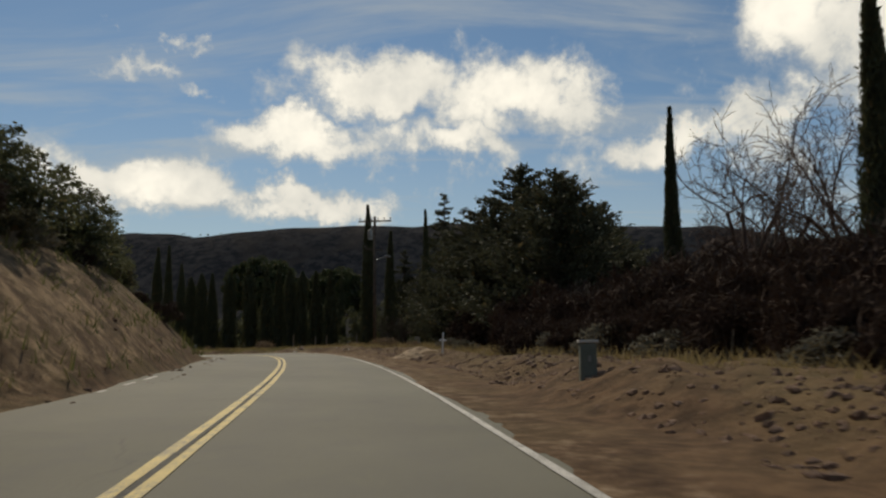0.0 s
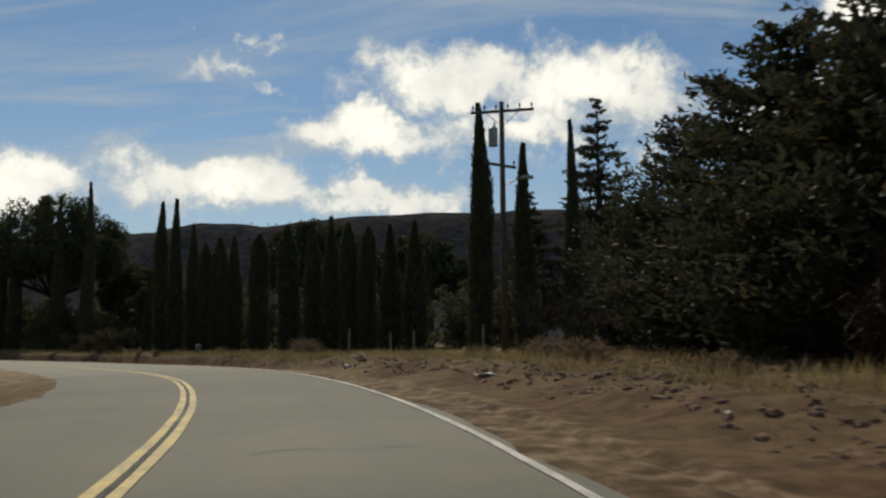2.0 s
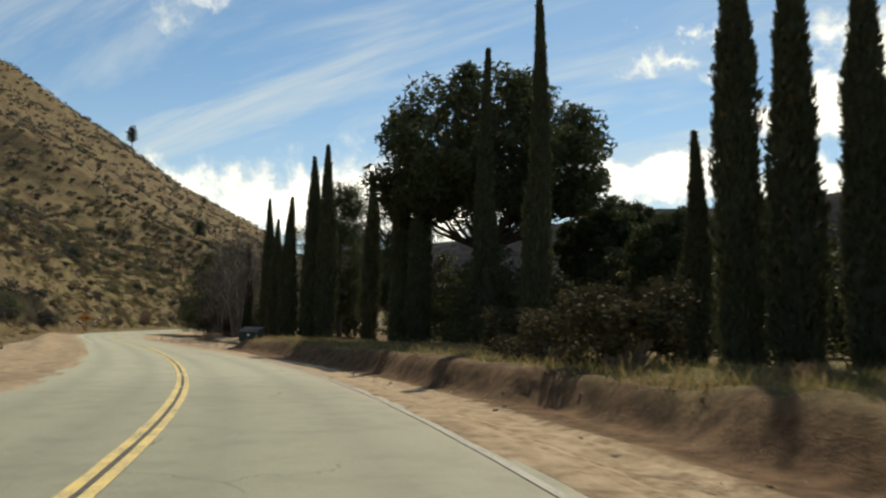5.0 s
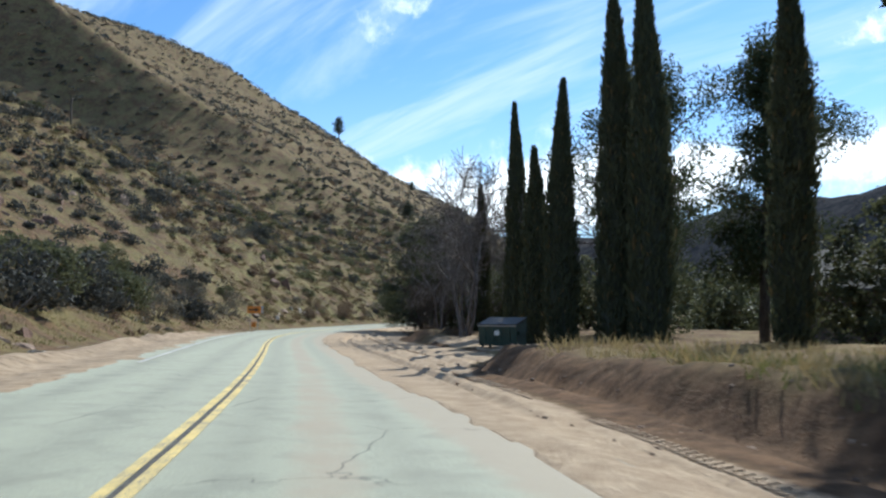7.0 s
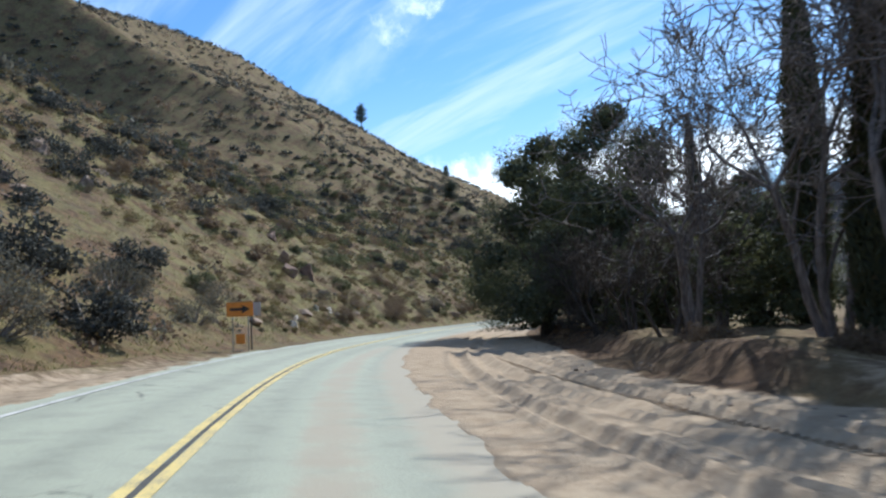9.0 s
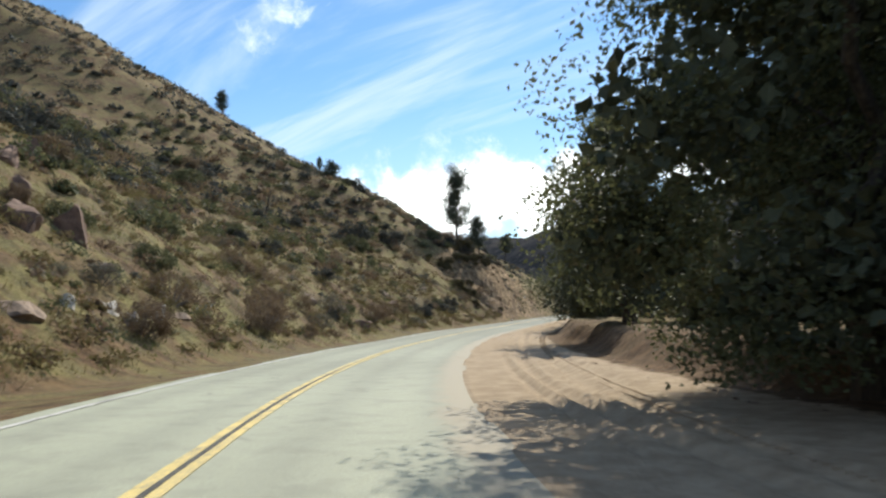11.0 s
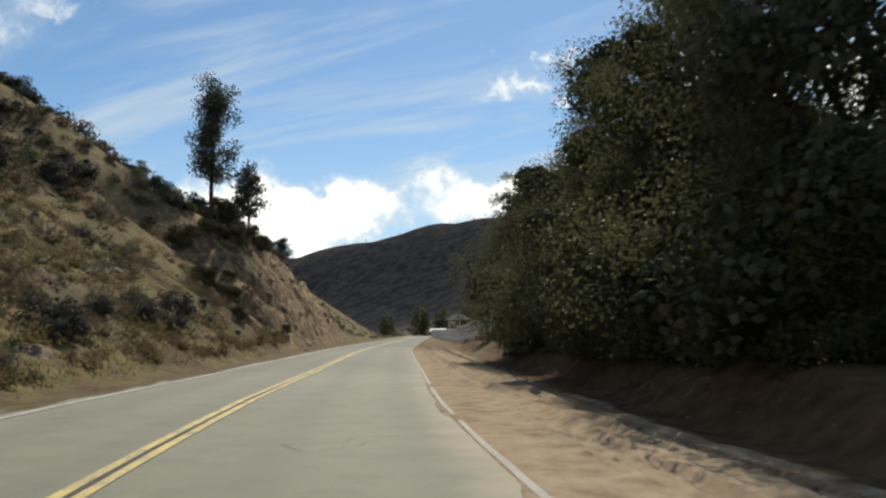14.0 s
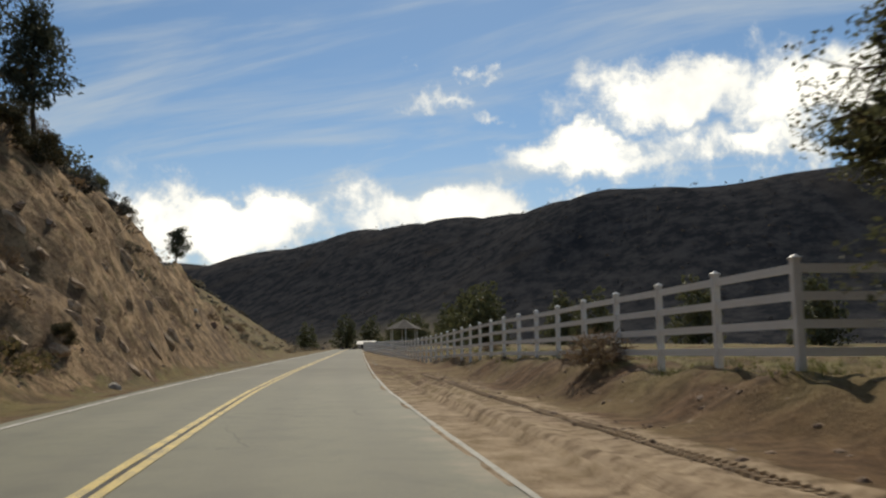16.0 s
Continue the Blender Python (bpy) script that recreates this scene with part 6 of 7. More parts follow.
def strew_grass():
    gen = np.random.default_rng(81)

    def tufts(name, s, u, blades, tall, mat, label, width=0.02, lean=0.5, spread=0.16):
        x, y = on_plan(s, u)
        z = ground_z(x, y)
        n = len(x)
        root = np.repeat(np.stack([x, y, z - 0.03], 1), blades, 0)
        root[:, :2] += gen.normal(size=(n * blades, 2)) * spread
        h = np.repeat(tall * gen.uniform(0.5, 1.3, n), blades) * gen.uniform(0.5, 1.2, n * blades)
        way = gen.normal(size=(n * blades, 2)) * lean
        tip = root + np.stack([way[:, 0] * h, way[:, 1] * h, h], 1)
        a = gen.random(n * blades) * math.pi
        side = np.stack([np.cos(a), np.sin(a), a * 0], 1) * (width * (0.6 + h))[:, None]
        v = np.stack([root - side, root + side, tip], 1).reshape(-1, 3)
        tagged(new(name, mesh_np(name, v, np.arange(len(v)).reshape(-1, 3), [mat])), label, "grass", kind="stuff")

    n = 4200
    s = gen.uniform(-10, 150, n)
    at = np.array(table(s, RIGHT)[0])
    tufts("dry_grass", s, at + np.interp(s, (40, 75), (2.8, 1.3)) + 8 * gen.random(n) ** 1.6, 9, 0.32, STRAW, "dry straw-coloured grass on the verge")
    n = 1700
    s = gen.uniform(72, 142, n)
    tufts("green_grass", s, np.array(table(s, RIGHT)[0]) + 1.1 + 5 * gen.random(n), 10, 0.26, GREEN_GRASS, "mixed green and dry grass on the bank top")
    n = 900
    s = gen.uniform(302, 360, n)
    tufts("green_grass", s, 7.0 + 6 * gen.random(n), 10, 0.2, GREEN_GRASS, "short green grass under the fence")
    n = 13000
    s = gen.uniform(150, 305, n)
    toe = np.array(table(s, LEFT)[0])
    tufts("hill_grass", s, -(toe + 0.6 + 46 * gen.random(n) ** 1.2), 7, 0.17, GREEN_GRASS, "patchy green and dry grass on the hillside", 0.03, 0.6, 0.25)
    n = 7000
    s = gen.uniform(120, 312, n)
    toe = np.array(table(s, LEFT)[0])
    tufts("hill_straw", s, -(toe + 0.4 + 50 * gen.random(n) ** 1.2), 7, 0.22, DRY_GRASS, "dry grass on the hillside", 0.03, 0.6, 0.25)
    n = 600
    s = gen.uniform(-10, 50, n)
    tufts("bank_grass", s, -(np.array(table(s, LEFT)[0]) + 0.2 + 6 * gen.random(n)), 8, 0.36, GREEN_GRASS, "rank grass on the cut bank")


def strew_rocks():
    kinds = [rock(91), rock(92), rock(93, PALE_STONE, "pale flat slab of broken stone"), rock(94, BROWN_STONE, "reddish brown boulder")]
    ledges = [rock(98, OCHRE_STONE, "ochre slanting rock ledge in the face of the road cut"), rock(99, OCHRE_STONE, "ochre slanting rock ledge in the face of the road cut")]
    put(kinds[3], at_xy(-1.7, 40.8, 0.12), (0.34, 0.30, 0.34), 0.4, "dark brown angular rock beside a dirt mound")
    put(kinds[2], at_su(67.4, 5.25, 0.05), (0.40, 0.32, 0.24), 0.3)
    put(kinds[0], at_su(64.0, 4.87, 0.03), (0.30, 0.24, 0.20), 1.0, "grey stone on the dirt shoulder")
    put(kinds[1], at_su(67.9, 5.87, 0.05), (0.48, 0.36, 0.30), 2.0, "brown stone half sunk among dry weeds")
    gen = np.random.default_rng(95)
    for s, u, k, r in ((60.5, 6.4, 2, 0.26), (71, 6.8, 2, 0.4), (73, 7.4, 2, 0.5), (75, 7.0, 2, 0.35), (78, 7.7, 0, 0.4), (81, 8.2, 2, 0.3), (55, 5.4, 0, 0.2), (47, 5.0, 0, 0.18), (30, 5.6, 3, 0.2), (98, 7.2, 0, 0.3), (101, 7.6, 0, 0.35), (41, 5.5, 0, 0.22)):
        again(kinds[k], at_su(s, u, 0.04), (r, r * 0.8, r * 0.55), gen.random() * 6.3, "stone lying in dry grass by the road")
    # outcrops on the slope
    for s, u, r, k in ((158, -17, 1.7, 0), (160, -20, 2.2, 1), (163, -19, 1.6, 0), (155, -22, 1.8, 1), (166, -26, 1.5, 0), (171, -31, 1.6, 1), (150, -18, 1.2, 0), (147, -15, 1.1, 1), (196, -26, 1.4, 3), (199, -28, 1.8, 3), (201, -24, 1.2, 3),
                       (218, -27, 1.5, 1), (222, -25, 1.3, 0), (216, -22, 1.2, 1), (220, -9.6, 0.8, 2), (217.5, -9.0, 0.7, 2), (223, -10.2, 0.9, 0), (226, -9.4, 0.6, 2), (214, -10, 0.8, 0), (229, -9.8, 0.5, 2), (209, -10.4, 0.7, 0),
                       (19, -10, 0.9, 2), (27, -9.4, 1.0, 2), (14, -10.2, 0.8, 0)):
        t = gen.random() * 6.3
        again(kinds[k], at_su(s, u, r * 0.35), (r, r * gen.uniform(0.6, 1), r * gen.uniform(0.7, 1.15)), t, "rough outcrop of weathered rock on the slope")
    for x, y, size, turn in ((-118.6, 127.4, (1.1, 0.6, 2.6), 0.6), (-121.0, 128.6, (1.3, 0.8, 2.4), 0.9), (-115.8, 128.2, (1.0, 0.5, 1.5), 1.2), (-124.4, 128.0, (1.6, 1.0, 2.2), 0.3)):
        again(kinds[3 if turn < 1 else 0], at_xy(x, y, 0.5), size, turn, "upright blade of reddish rock above the roadside brush")
    for x, y, r, k in ( (-150.4, 162.6, 1.2, 3), (-149.2, 160.4, 1.1, 3), (-151.6, 161.2, 0.9, 3), (-148.0, 162.2, 0.8, 0), (-158.6, 164.4, 1.2, 3), (-156.4, 162.8, 1.0, 3), (-146.8, 163.8, 0.8, 2), (-145.6, 161.6, 0.7, 2),
                       (-147.6, 165.4, 0.7, 0), (-144.0, 159.4, 0.5, 2), (-189.9, 243.2, 0.5, 2)):
        again(kinds[k], at_xy(x, y, r * 0.3), (r, r * gen.uniform(0.6, 0.9), r * gen.uniform(0.8, 1.3)), gen.random() * 6.3, "rough outcrop of weathered rock on the slope")
    # more rock breaking through the slope and the cut
    for q in range(128):
        if q < 95 and q % 6 == 0:
            hub = (gen.uniform(140, 300), 9.5 + 34 * gen.random() ** 1.4)
        s = hub[0] + gen.normal() * 1.5 if q < 95 else gen.uniform(298, 372)
        u = -max(8.2, hub[1] + gen.normal() * 1.2) if q < 95 else -(7.6 + 9 * gen.random())
        r = 0.3 + (1.1 if q < 95 else 0.35) * gen.random() ** 2.5
        k = int(gen.choice(4, p=(0.4, 0.3, 0.04, 0.26)))
        again(kinds[k], at_su(s, u, r * 0.3), (r, r * gen.uniform(0.6, 1.3), r * gen.uniform(0.45, 0.9)), gen.random() * 6.3, "weathered rock breaking through the hillside" if q < 95 else "ledge of tan rock in the road cut")
    # ochre bedding ledges slanting down the face of the cut, in broken runs
    runs = ((319.0, -9.2, 4, 0.46), (317.7, -8.3, 3, 0.36), (321.4, -7.6, 4, 0.36), (323.7, -7.1, 3, 0.34), (333.2, -8.2, 3, 0.36), (321.9, -9.3, 3, 0.36), (316.4, -9.8, 3, 0.36), (326.6, -7.5, 3, 0.34), (329.8, -7.7, 3, 0.36), (320.2, -10.4, 3, 0.40), (336.0, -7.9, 3, 0.34), (313.0, -9.6, 2, 0.32), (340.0, -8.4, 3, 0.36))
    first = 0
    for s, u, count, thick in runs:
        way = Vector(at_su(s - 0.5, u - 0.55)) - Vector(at_su(s + 0.5, u + 0.55))
        for q in range(count):
            d = (q - (count - 1) / 2) * 0.75
            place = at_su(s - d + gen.normal() * 0.12, u - d * 1.05 + gen.normal() * 0.1, thick * 0.62)
            turn = way.to_track_quat("X", "Z") @ Euler((gen.uniform(-0.7, 0.7), gen.normal() * 0.15, gen.normal() * 0.2)).to_quaternion()
            k = thick * gen.uniform(0.7, 1.2)
            ledge = ledges[first] if first < 2 else copy_thing(ledges[q % 2], Matrix.Identity(4))
            ledge.matrix_basis = Matrix.LocRotScale(place, turn, (gen.uniform(0.5, 0.85), k * 1.4, k))
            first += 1
    # gravel and clods
    n = 17200
    s = np.concatenate([gen.uniform(-5, 335, 5200), gen.uniform(-5, 88, 12000)])
    left = gen.random(n) < np.where(np.arange(n) < 5200, 0.3, 0.0)
    at = np.array(table(s, RIGHT)[0])
    u = np.where(left, -(np.array(table(s, LEFT)[0]) - 0.9 + 2.2 * gen.random(n)), at - np.where(s < 90, -0.3, 1.5) + np.where(s < 90, 6.0, 4.0) * gen.random(n) ** 1.3)
    x, y = on_plan(s, u)
    z = ground_z(x, y)
    r = 0.025 + np.where((s > 95) & (s < 300), 0.045, 0.075) * gen.random(n) ** 3
    g = (1 + 5 ** 0.5) / 2
    lump = np.array([(0, p, q * g) for p in (1, -1) for q in (1, -1)] + [(p, q * g, 0) for p in (1, -1) for q in (1, -1)] + [(q * g, 0, p) for p in (1, -1) for q in (1, -1)]) / 1.9
    far = np.linalg.norm(lump[:, None] - lump[None], axis=2) < 1.2
    oct_f = np.array([(i, j, k) for i in range(12) for j in range(i + 1, 12) for k in range(j + 1, 12) if far[i, j] and far[j, k] and far[i, k]])
    v = (np.stack([x, y, z], 1)[:, None] + lump[None] * r[:, None, None] * gen.uniform(0.6, 1.3, (n, 12, 3)) * (1, 1, 0.75)).reshape(-1, 3)
    for nm, sel, mat, label in (("gravel", s > 88, STONE, "loose stones and clods on the shoulders"), ("dirt_clods", s <= 88, CLOD, "dark brown clods and rubble on the verge")):
        pick = np.flatnonzero(sel)
        vv = v.reshape(n, 12, 3)[pick].reshape(-1, 3)
        ff = (oct_f[None] + (np.arange(len(pick)) * 12)[:, None, None]).reshape(-1, 3)
        tagged(new(nm, mesh_np(nm, vv, ff, [mat])), label, "gravel", kind="stuff")
    # weeds
    w = dry_weed(96)
    put(w, at_xy(-18.3, 87.1, 0.05), (1.25, 1.25, 1.1), 0.0)
    brush = dry_weed(97, "low brown brush by the road", DRY_LEAF)
    put(brush, at_su(313.5, 6.9, 0.05), (1.0, 1.0, 0.95), 0.0)
    for s, u, r in ((10, 8.5, 0.7), (13, 9.5, 0.9), (17, 9, 0.8), (24, 8.2, 0.7), (29, 8.8, 0.8), (33, 9.5, 0.7), (40, 8, 0.6), (46, 8.6, 0.8), (51, 8.2, 0.7), (57, 8.6, 0.9), (61, 9.6, 1.0), (64, 8.8, 0.7), (90, 9, 0.6), (96, 10.2, 0.7), (104, 9, 0.6), (112, 10, 0.7), (118, 9.4, 0.8),
                    (327, 8.2, 0.5), (339, 8.8, 0.6), (184, 8.4, 0.8), (179, 9.2, 0.7)):
        again(brush, at_su(s, u, 0.05), (r, r, r * 0.8), gen.random() * 6.3)


# ---- made things ----
def utility_pole():
    ob = tagged(new("utility_pole"), "dark wooden power pole with crossarms, transformer and street lamp", "utility pole")
    part("pole", rod(bmesh.new(), (0, 0, -0.5), (0, 0, 12.0), 0.17, 0.11, 12), POLE_WOOD, ob, smooth=True)
    for z, x0, x1, turn in ((11.6, -1.5, 1.5, 0.0), (9.0, -1.0, 1.0, 0.9)):
        m = Matrix.Rotation(turn, 4, "Z")
        arm = part("crossarm", box(bmesh.new(), (x0, 0.10, z - 0.06), (x1, 0.22, z + 0.06), 0.01, m), POLE_WOOD, ob)
        for k in np.linspace(x0 + 0.1, x1 - 0.1, 6 if turn == 0 else 2):
            bm = bmesh.new()
            p = m @ Vector((k, 0.16, z + 0.06))
            rod(bm, p, p + Vector((0, 0, 0.12)), 0.02)
            for i in range(3):
                rod(bm, p + Vector((0, 0, 0.12 + i * 0.05)), p + Vector((0, 0, 0.16 + i * 0.05)), 0.06, 0.035, 10)
            part("insulator", bm, PORCELAIN, arm)
    for sgn in (-1, 1):
        part("brace", rod(bmesh.new(), (sgn * 0.05, 0.16, 10.9), (sgn * 0.75, 0.16, 11.52), 0.018), GREY_METAL, ob)
    bm = bmesh.new()
    rod(bm, (-0.42, 0, 9.9), (-0.42, 0, 10.75), 0.21, None, 14)
    rod(bm, (-0.42, 0, 10.75), (-0.42, 0, 10.85), 0.21, 0.1, 14)
    rod(bm, (-0.35, 0.05, 10.85), (-0.35, 0.05, 11.05), 0.04)
    part("transformer", bm, GREY_METAL, ob, "grey can transformer")
    bm = bmesh.new()
    rod(bm, (0, 0, 8.0), (0.9, 0, 8.35), 0.03)
    arm = part("lamp_arm", bm, GREY_METAL, ob)
    bm = bmesh.new()
    box(bm, (0.85, -0.12, 8.26), (1.45, 0.12, 8.42), 0.05)
    part("lamp_head", bm, GREY_METAL, arm)
    ob.matrix_basis = pose(*at_xy(-6.15, 75.6), 0, 0, -8)


def utility_box(at, turn, w, d, h, mat, label):
    ob = tagged(new("utility_box"), label, "utility box")
    part("body", box(bmesh.new(), (-w / 2, -d / 2, -0.1), (w / 2, d / 2, h), 0.015), mat, ob)
    part("lid", box(bmesh.new(), (-w / 2 - 0.03, -d / 2 - 0.03, h), (w / 2 + 0.03, d / 2 + 0.03, h + 0.05), 0.012), CONCRETE, ob, "pale weathered lid")
    part("door", box(bmesh.new(), (-w / 2 + 0.05, -d / 2 - 0.012, 0.08), (w / 2 - 0.05, -d / 2 - 0.002, h - 0.06), 0.004), mat, ob)
    part("latch", box(bmesh.new(), (w / 2 - 0.14, -d / 2 - 0.035, h * 0.5), (w / 2 - 0.10, -d / 2 - 0.013, h * 0.5 + 0.1), 0.004), GREY_METAL, ob)
    ob.matrix_basis = pose(*at, 0, 0, turn)


def cross_marker():
    ob = tagged(new("cross_marker"), "white wooden roadside cross standing in the dirt", "cross")
    part("upright", box(bmesh.new(), (-0.035, -0.02, -0.3), (0.035, 0.02, 1.05), 0.006), WHITE_BOARD, ob)
    part("crosspiece", box(bmesh.new(), (-0.15, -0.062, 0.68), (0.15, -0.022, 0.76), 0.006), WHITE_BOARD, ob)
    ob.matrix_basis = pose(*at_xy(-0.07, 36.15, 0.12), 0, 2, 8)


def posts():
    ob = tagged(new("wooden_post"), "grey weathered wooden fence post leaning slightly", "fence post", "old fence posts")
    part("shaft", rod(bmesh.new(), (0, 0, -0.3), (0.03, 0, 1.25), 0.065, 0.055, 8), POST_WOOD, ob)
    put(ob, at_xy(-13.4, 75.5), 1.0, 0.0)
    for x, y, k, t in ((-9.9, 71.6, 0.85, 1.0), (-11.9, 78.6, 0.95, 2.0), (-20.6, 87.6, 0.7, 3.0), (-6.8, 66.2, 0.9, 5.0)):
        again(ob, at_xy(x, y), k, t)


def arrow_sign():
    ob = tagged(new("arrow_sign"), "orange temporary road sign with a black arrow on a short stand", "road sign")
    ob.matrix_basis = pose(*at_su(200.5, -5.9), 0, 0, 40)
    for x in (-0.35, 0.35):
        part("leg", box(bmesh.new(), (x - 0.02, 0.012, -0.2), (x + 0.02, 0.05, 1.5), 0.004), GREY_METAL, ob)
    board = part("board", box(bmesh.new(), (-0.6, -0.01, 1.5), (0.6, 0.012, 2.1), 0.004), SIGN_ORANGE, ob)
    bm = bmesh.new()
    v = [bm.verts.new((x, -0.016, z)) for x, z in ((-0.45, 1.74), (0.1, 1.74), (0.1, 1.62), (0.45, 1.8), (0.1, 1.98), (0.1, 1.86), (-0.45, 1.86))]
    bm.faces.new(v)
    part("arrow", bm, BLACK_PAINT, board, "black arrow")
    part("flag_base", box(bmesh.new(), (-0.5, -0.12, 0.0), (0.5, 0.14, 0.05), 0.01), BLACK_PLASTIC, ob)
    part("lower_board", box(bmesh.new(), (-0.2, -0.012, 0.35), (0.2, 0.008, 0.75), 0.004), SIGN_ORANGE, ob)
    ob2 = tagged(new("road_sign"), "back of a small metal road sign on a dark post", "road sign")
    ob2.matrix_basis = pose(*at_su(203.2, -6.2), 0, 0, 222)
    part("post", box(bmesh.new(), (-0.03, 0.01, -0.3), (0.03, 0.05, 2.2), 0.004), DARK_METAL, ob2)
    part("plate", box(bmesh.new(), (-0.45, -0.006, 1.55), (0.45, 0.006, 2.15), 0.003), SIGN_BACK, ob2)


def dumpster():
    ob = tagged(new("dumpster"), "dark green steel dumpster with black lids under the cypresses", "dumpster")
    w, d, h = 1.85, 1.2, 1.05
    bm = bmesh.new()
    lo = [bm.verts.new(p) for p in ((-w / 2, -d / 2 + 0.1, 0.15), (w / 2, -d / 2 + 0.1, 0.15), (w / 2, d / 2 - 0.05, 0.15), (-w / 2, d / 2 - 0.05, 0.15))]
    hi = [bm.verts.new(p) for p in ((-w / 2, -d / 2, h), (w / 2, -d / 2, h), (w / 2, d / 2, h + 0.3), (-w / 2, d / 2, h + 0.3))]
    for a in range(4):
        bm.faces.new((lo[a], lo[(a + 1) % 4], hi[(a + 1) % 4], hi[a]))
    bm.faces.new(lo[::-1])
    bm.faces.new(hi)
    part("body", bm, DUMPSTER_GREEN, ob)
    tilt = Matrix.Translation((0, 0, h + 0.17)) @ Matrix.Rotation(math.atan2(0.3, d), 4, "X")
    for x0, x1 in ((-w / 2 - 0.02, -0.01), (0.01, w / 2 + 0.02)):
        lid = part("lid", box(bmesh.new(), (x0, -d / 2 - 0.06, 0), (x1, d / 2 + 0.04, 0.045), 0.012, tilt), BLACK_PLASTIC, ob)
        part("handle", box(bmesh.new(), ((x0 + x1) / 2 - 0.15, -d / 2 - 0.09, 0.01), ((x0 + x1) / 2 + 0.15, -d / 2 - 0.061, 0.04), 0.006, tilt), BLACK_PLASTIC, lid)
    for x in (-w / 2 - 0.07, w / 2):
        part("fork_pocket", box(bmesh.new(), (x, -d / 2 + 0.2, 0.62), (x + 0.07, d / 2 - 0.2, 0.80), 0.008), DUMPSTER_GREEN, ob)
    for x in (-0.6, -0.2, 0.2, 0.6):
        part("rib", box(bmesh.new(), (x - 0.03, -d / 2 - 0.012, 0.3), (x + 0.03, -d / 2 + 0.05, h - 0.06), 0.004), DUMPSTER_GREEN, ob)
    part("rim", box(bmesh.new(), (-w / 2 - 0.02, -d / 2 - 0.035, h - 0.05), (w / 2 + 0.02, -d / 2 - 0.002, h + 0.01), 0.004), GREY_METAL, ob, "pale worn rim")
    part("notice", box(bmesh.new(), (-0.12, -d / 2 - 0.03, 0.62), (0.12, -d / 2 - 0.014, 0.82), 0.002), LITTER, ob, "faded white notice")
    for x in (-w / 2 + 0.12, w / 2 - 0.12):
        for y in (-d / 2 + 0.2, d / 2 - 0.2):
            part("caster", rod(bmesh.new(), (x - 0.03, y, 0.075), (x + 0.03, y, 0.075), 0.075, None, 10), BLACK_PLASTIC, ob)
    ob.matrix_basis = pose(*at_xy(-85.3, 135.0), 0, 0, 20)


def fence():
    """White ranch fence of posts and four rails along the pasture."""
    ob = tagged(new("ranch_fence"), "white four-rail vinyl ranch fence along the pasture", "fence")
    pts = []
    start = np.array((-171.3, 236.9))
    way = np.array((-math.sin(radians(27.75)), math.cos(radians(27.75))))
    gap, n = FENCE_GAP, 58
    for k in range(n):
        p = start + way * gap * k
        pts.append(at_xy(p[0], p[1]))
    level = np.array([p.z for p in pts])
    level = np.convolve(np.pad(level, 6, mode="edge"), np.ones(13) / 13, "valid")
    for p, z in zip(pts, level):
        p.z = float(z)
    post_m = box(bmesh.new(), (-0.065, -0.065, -0.45), (0.065, 0.065, 1.72), 0.006)
    post_me = bpy.data.meshes.new("post")
    post_m.to_mesh(post_me), post_m.free()
    post_me.materials.append(WHITE_VINYL)
    bm = bmesh.new()
    box(bm, (-0.08, -0.08, 1.72), (0.08, 0.08, 1.75), 0.004)
    bmesh.ops.create_cone(bm, cap_ends=True, segments=4, radius1=0.105, radius2=0.01, depth=0.05, matrix=Matrix.Translation((0, 0, 1.776)) @ Matrix.Rotation(math.pi / 4, 4, "Z"))
    cap_me = bpy.data.meshes.new("cap")
    bm.to_mesh(cap_me), bm.free()
    cap_me.materials.append(WHITE_VINYL)
    rail_m = box(bmesh.new(), (0, -0.02, -0.07), (1, 0.02, 0.07))
    rail_me = bpy.data.meshes.new("rail")
    rail_m.to_mesh(rail_me), rail_m.free()
    rail_me.materials.append(WHITE_VINYL)
    for k, p in enumerate(pts):
        q = pts[min(k + 1, n - 1)]
        turn = math.atan2(q.y - p.y, q.x - p.x) if k < n - 1 else turn
        po = hang("post", post_me, ob)
        po.matrix_basis = Matrix.LocRotScale(p, Euler((0, 0, turn)), None)
        hang("cap", cap_me, po)
        if k < n - 1:
            d = q - p
            for z in (0.26, 0.70, 1.14, 1.58):
                r = hang("rail", rail_me, ob)
                a = p + Vector((0, 0, z)) + d.normalized() * 0.067
                length = d.length - 0.134
                r.matrix_basis = Matrix.Translation(a) @ d.to_track_quat("X", "Z").to_matrix().to_4x4() @ Matrix.Diagonal((length, 1, 1, 1))
    # the side run that leaves the corner post
    side = Vector((0.93, 0.36, 0)).normalized()
    last = pts[0]
    for k in range(1, 6):
        p = at_xy(*(pts[0] + side * 3.2 * k).xy)
        po = hang("post", post_me, ob)
        po.matrix_basis = Matrix.LocRotScale(p, Euler((0, 0, math.atan2(side.y, side.x))), None)
        hang("cap", cap_me, po)
        d = p - last
        for z in (0.26, 0.70, 1.14, 1.58):
            r = hang("rail", rail_me, ob)
            r.matrix_basis = Matrix.Translation(last + Vector((0, 0, z)) + d.normalized() * 0.067) @ d.to_track_quat("X", "Z").to_matrix().to_4x4() @ Matrix.Diagonal((d.length - 0.134, 1, 1, 1))
        last = p


FENCE_GAP = 2.8


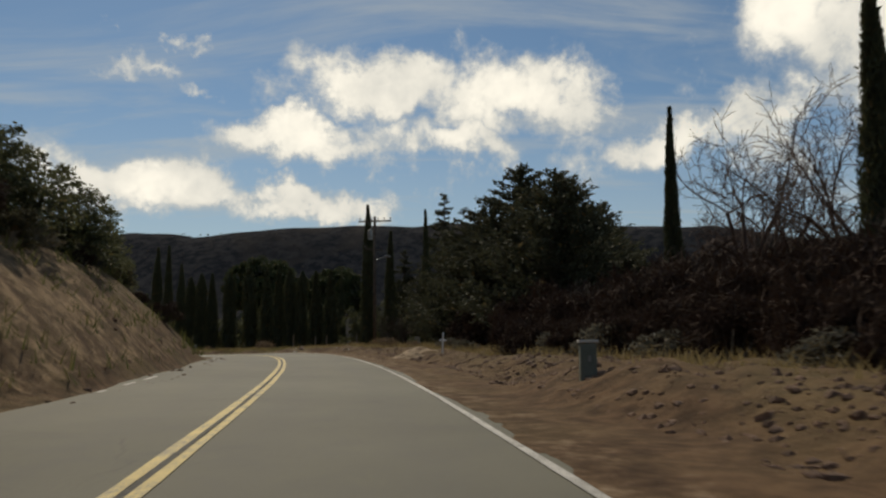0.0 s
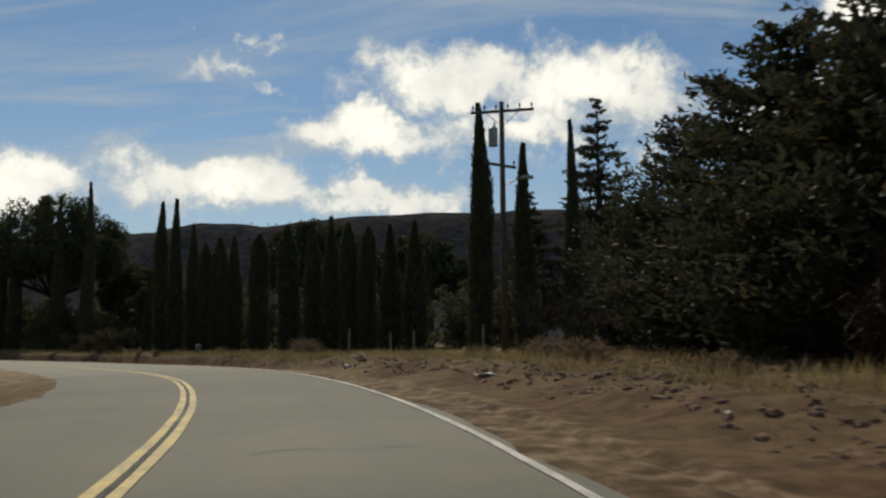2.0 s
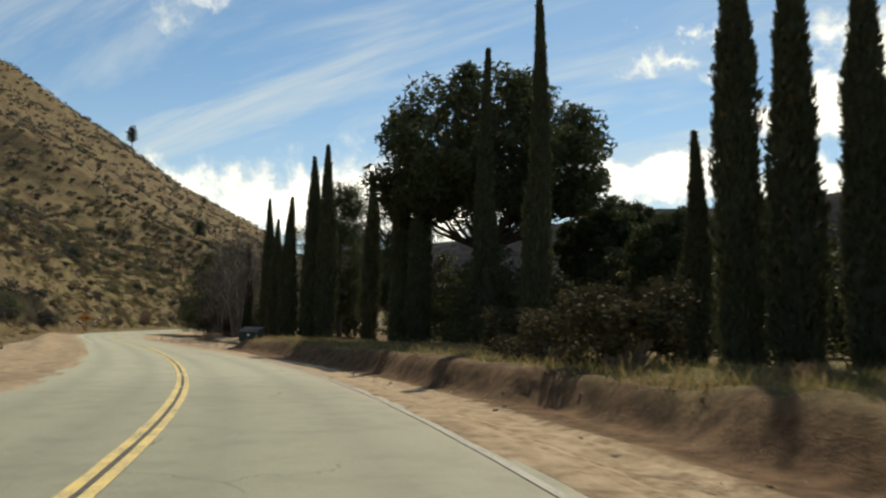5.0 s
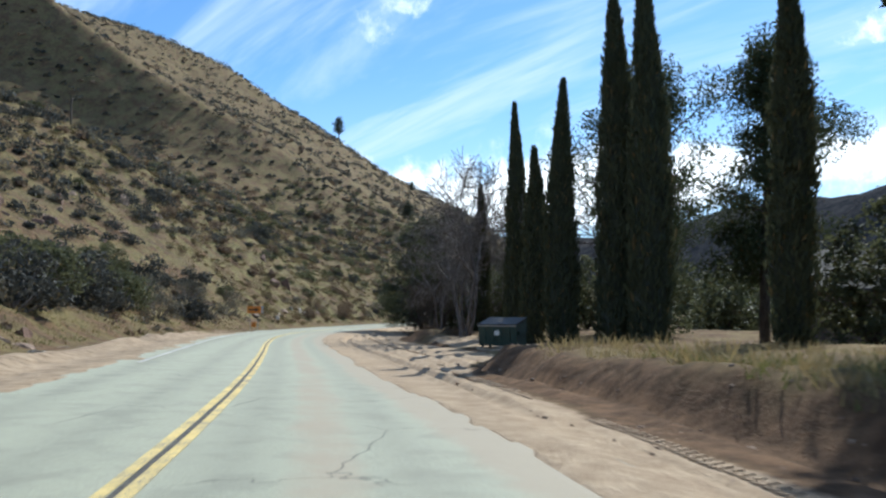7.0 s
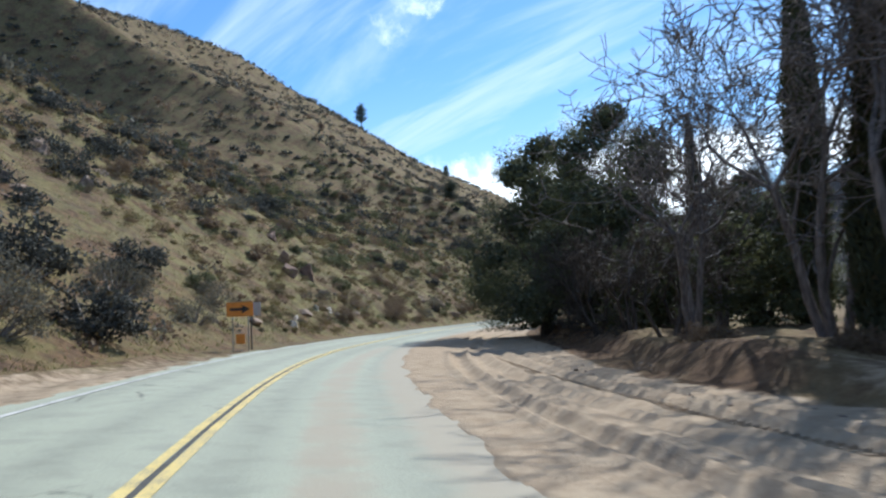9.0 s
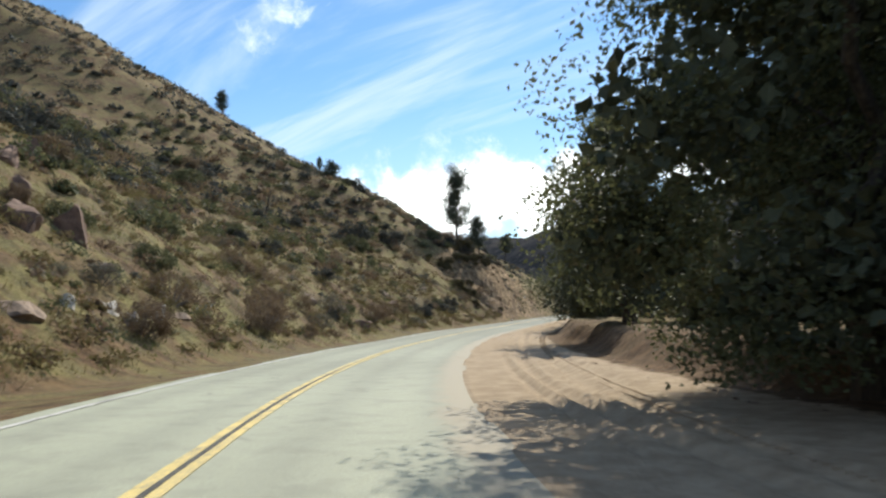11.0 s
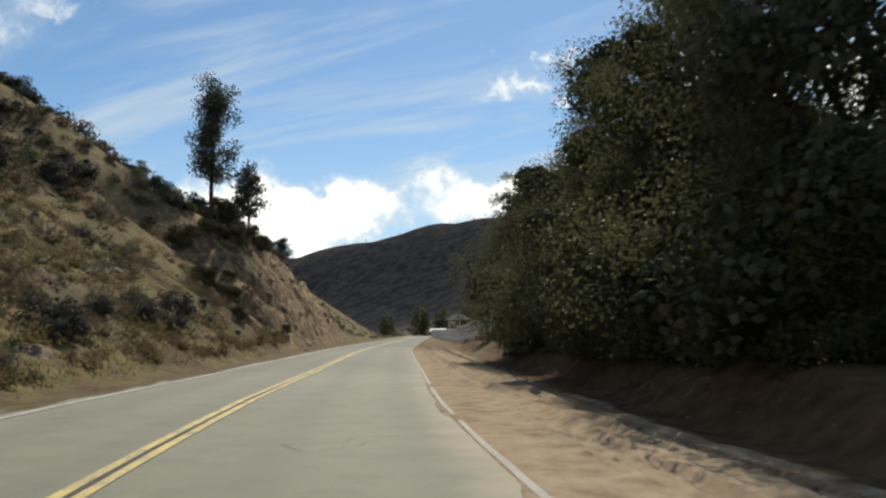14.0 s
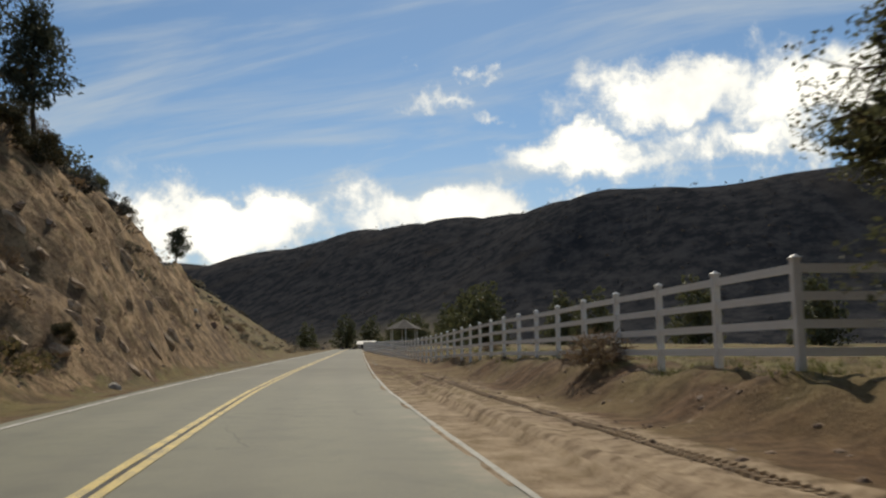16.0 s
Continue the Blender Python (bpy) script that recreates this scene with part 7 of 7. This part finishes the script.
def house(at, turn, w, d, h, wall, roof, label, name="house"):
    ob = tagged(new(name), label, "house")
    bm = bmesh.new()
    box(bm, (-w / 2, -d / 2, -0.4), (w / 2, d / 2, h))
    part("wall", bm, wall, ob)
    bm = bmesh.new()
    e, rise = 0.5, d * 0.28
    pr = [(-w / 2 - e, -d / 2 - e, h - 0.12), (-w / 2 - e, 0, h + rise), (-w / 2 - e, d / 2 + e, h - 0.12), (-w / 2 - e, d / 2 + e, h + 0.06), (-w / 2 - e, 0, h + rise + 0.2), (-w / 2 - e, -d / 2 - e, h + 0.06)]
    a = [bm.verts.new(p) for p in pr]
    b = [bm.verts.new((p[0] + w + 2 * e, p[1], p[2])) for p in pr]
    for k in range(6):
        bm.faces.new((a[k], a[(k + 1) % 6], b[(k + 1) % 6], b[k]))
    bm.faces.new(a[::-1]), bm.faces.new(b)
    part("roof", bm, roof, ob)
    bm = bmesh.new()
    for x in (-w / 2, w / 2):
        g = [bm.verts.new(p) for p in ((x, -d / 2, h), (x, d / 2, h), (x, 0, h + rise * 0.98))]
        bm.faces.new(g)
    part("gable", bm, wall, ob)
    for x in np.arange(-w / 2 + 1.4, w / 2 - 1, 2.6):
        win = part("window", box(bmesh.new(), (x - 0.55, -d / 2 - 0.05, 0.9), (x + 0.55, -d / 2 - 0.01, 2.1), 0.01), WHITE_BOARD, ob)
        part("pane", box(bmesh.new(), (x - 0.47, -d / 2 - 0.056, 0.98), (x + 0.47, -d / 2 - 0.051, 2.02)), WINDOW_DARK, win)
    part("door", box(bmesh.new(), (w / 2 - 1.3, -d / 2 - 0.05, 0.0), (w / 2 - 0.4, -d / 2 - 0.01, 2.05), 0.01), WALL_DARK, ob)
    ob.matrix_basis = pose(*at, 0, 0, turn)


def gazebo(at):
    ob = tagged(new("gazebo"), "small white garden gazebo behind the fence", "gazebo")
    for k in range(6):
        a = k * math.pi / 3
        part("post", rod(bmesh.new(), (2 * math.cos(a), 2 * math.sin(a), -0.3), (2 * math.cos(a), 2 * math.sin(a), 2.5), 0.07), WHITE_BOARD, ob)
    bm = bmesh.new()
    bmesh.ops.create_cone(bm, cap_ends=True, segments=6, radius1=2.6, radius2=0.15, depth=1.3, matrix=Matrix.Translation((0, 0, 3.15)))
    part("roof", bm, ROOF_DARK, ob)
    ob.matrix_basis = pose(*at)


def litter():
    for s, u, t, k in ((54.8, 4.97, 0.4, 1.1), (57.3, 5.05, 1.2, 0.4), (45.5, 4.6, 2.0, 0.4)):
        bm = bmesh.new()
        got = bmesh.ops.create_grid(bm, x_segments=5, y_segments=4, size=0.2)
        for v in got["verts"]:
            v.co.z = 0.05 + 0.05 * noise.noise(v.co * 6 + Vector((s, 0, 0)))
            v.co.y *= 0.6
        bmesh.ops.solidify(bm, geom=bm.faces[:], thickness=0.004)
        me = bpy.data.meshes.new("paper_scrap")
        bm.to_mesh(me), bm.free()
        me.materials.append(LITTER)
        ob = tagged(new("paper_scrap", me), "crumpled white paper litter on the verge", "litter")
        put(ob, at_su(s, u), k, t)


def dirt_mound():
    gen = np.random.default_rng(5)
    for s, u, w, h in ((38.5, 4.9, 1.7, 0.42), (36.2, 4.2, 0.9, 0.26)):
        nn = 26
        a, b = np.meshgrid(np.linspace(-1, 1, nn), np.linspace(-1, 1, nn))
        r2 = a * a + b * b
        at = at_su(s, u)
        floor_z = ground_z(at.x + a.ravel() * w, at.y + b.ravel() * w).reshape(a.shape) - at.z
        z = floor_z + np.exp(-r2 * 3.4) * h - 0.05 - 0.12 * np.clip(r2 - 0.8, 0, 1) + gen.normal(size=a.shape) * 0.012 + wave(a, b, 0.3, 3) * 0.05 * np.exp(-r2)
        me = mesh_np("dirt_mound", np.stack([a.ravel() * w, b.ravel() * w, z.ravel()], 1), sheet(nn, nn), [EARTH], True)
        for nm, val in (("sand", 0.62), ("bare", 1.0)):
            at_r = me.attributes.new(nm, "FLOAT", "POINT")
            at_r.data.foreach_set("value", np.full(nn * nn, val, np.float32))
        ob = tagged(new("dirt_mound", me), "low mound of loose dirt on the verge", "dirt mound")
        ob.matrix_basis = Matrix.Translation(at)


plant_cypresses()
plant_conifers()
plant_oaks()
plant_bare()
plant_thicket()
plant_hill()
dead_tree()
strew_grass()
strew_rocks()
utility_pole()
utility_box(at_xy(2.35, 13.9), -4, 0.27, 0.27, 0.6, BOX_GREEN, "faded grey-green utility pedestal with a pale lid in the dirt")
utility_box(at_xy(-27.1, 92.5), 30, 0.30, 0.30, 0.76, BOX_GREEN, "grey-green utility box with a pale lid on the bank")
utility_box(at_xy(-84.6, 141.0), 50, 0.4, 0.3, 0.45, CONCRETE, "small pale concrete box by the driveway")
cross_marker()
posts()
arrow_sign()
dumpster()
fence()
house(at_su(176, 40), 35, 16, 9, 3.2, WALL_DARK, ROOF_DARK, "low dark house behind the cypresses")
house(at_xy(-288, 470), 20, 5, 3.6, 2.2, WALL_PALE, ROOF_PALE, "pale house with a white roof down the valley")
gazebo(at_xy(-218, 333))
litter()
dirt_mound()
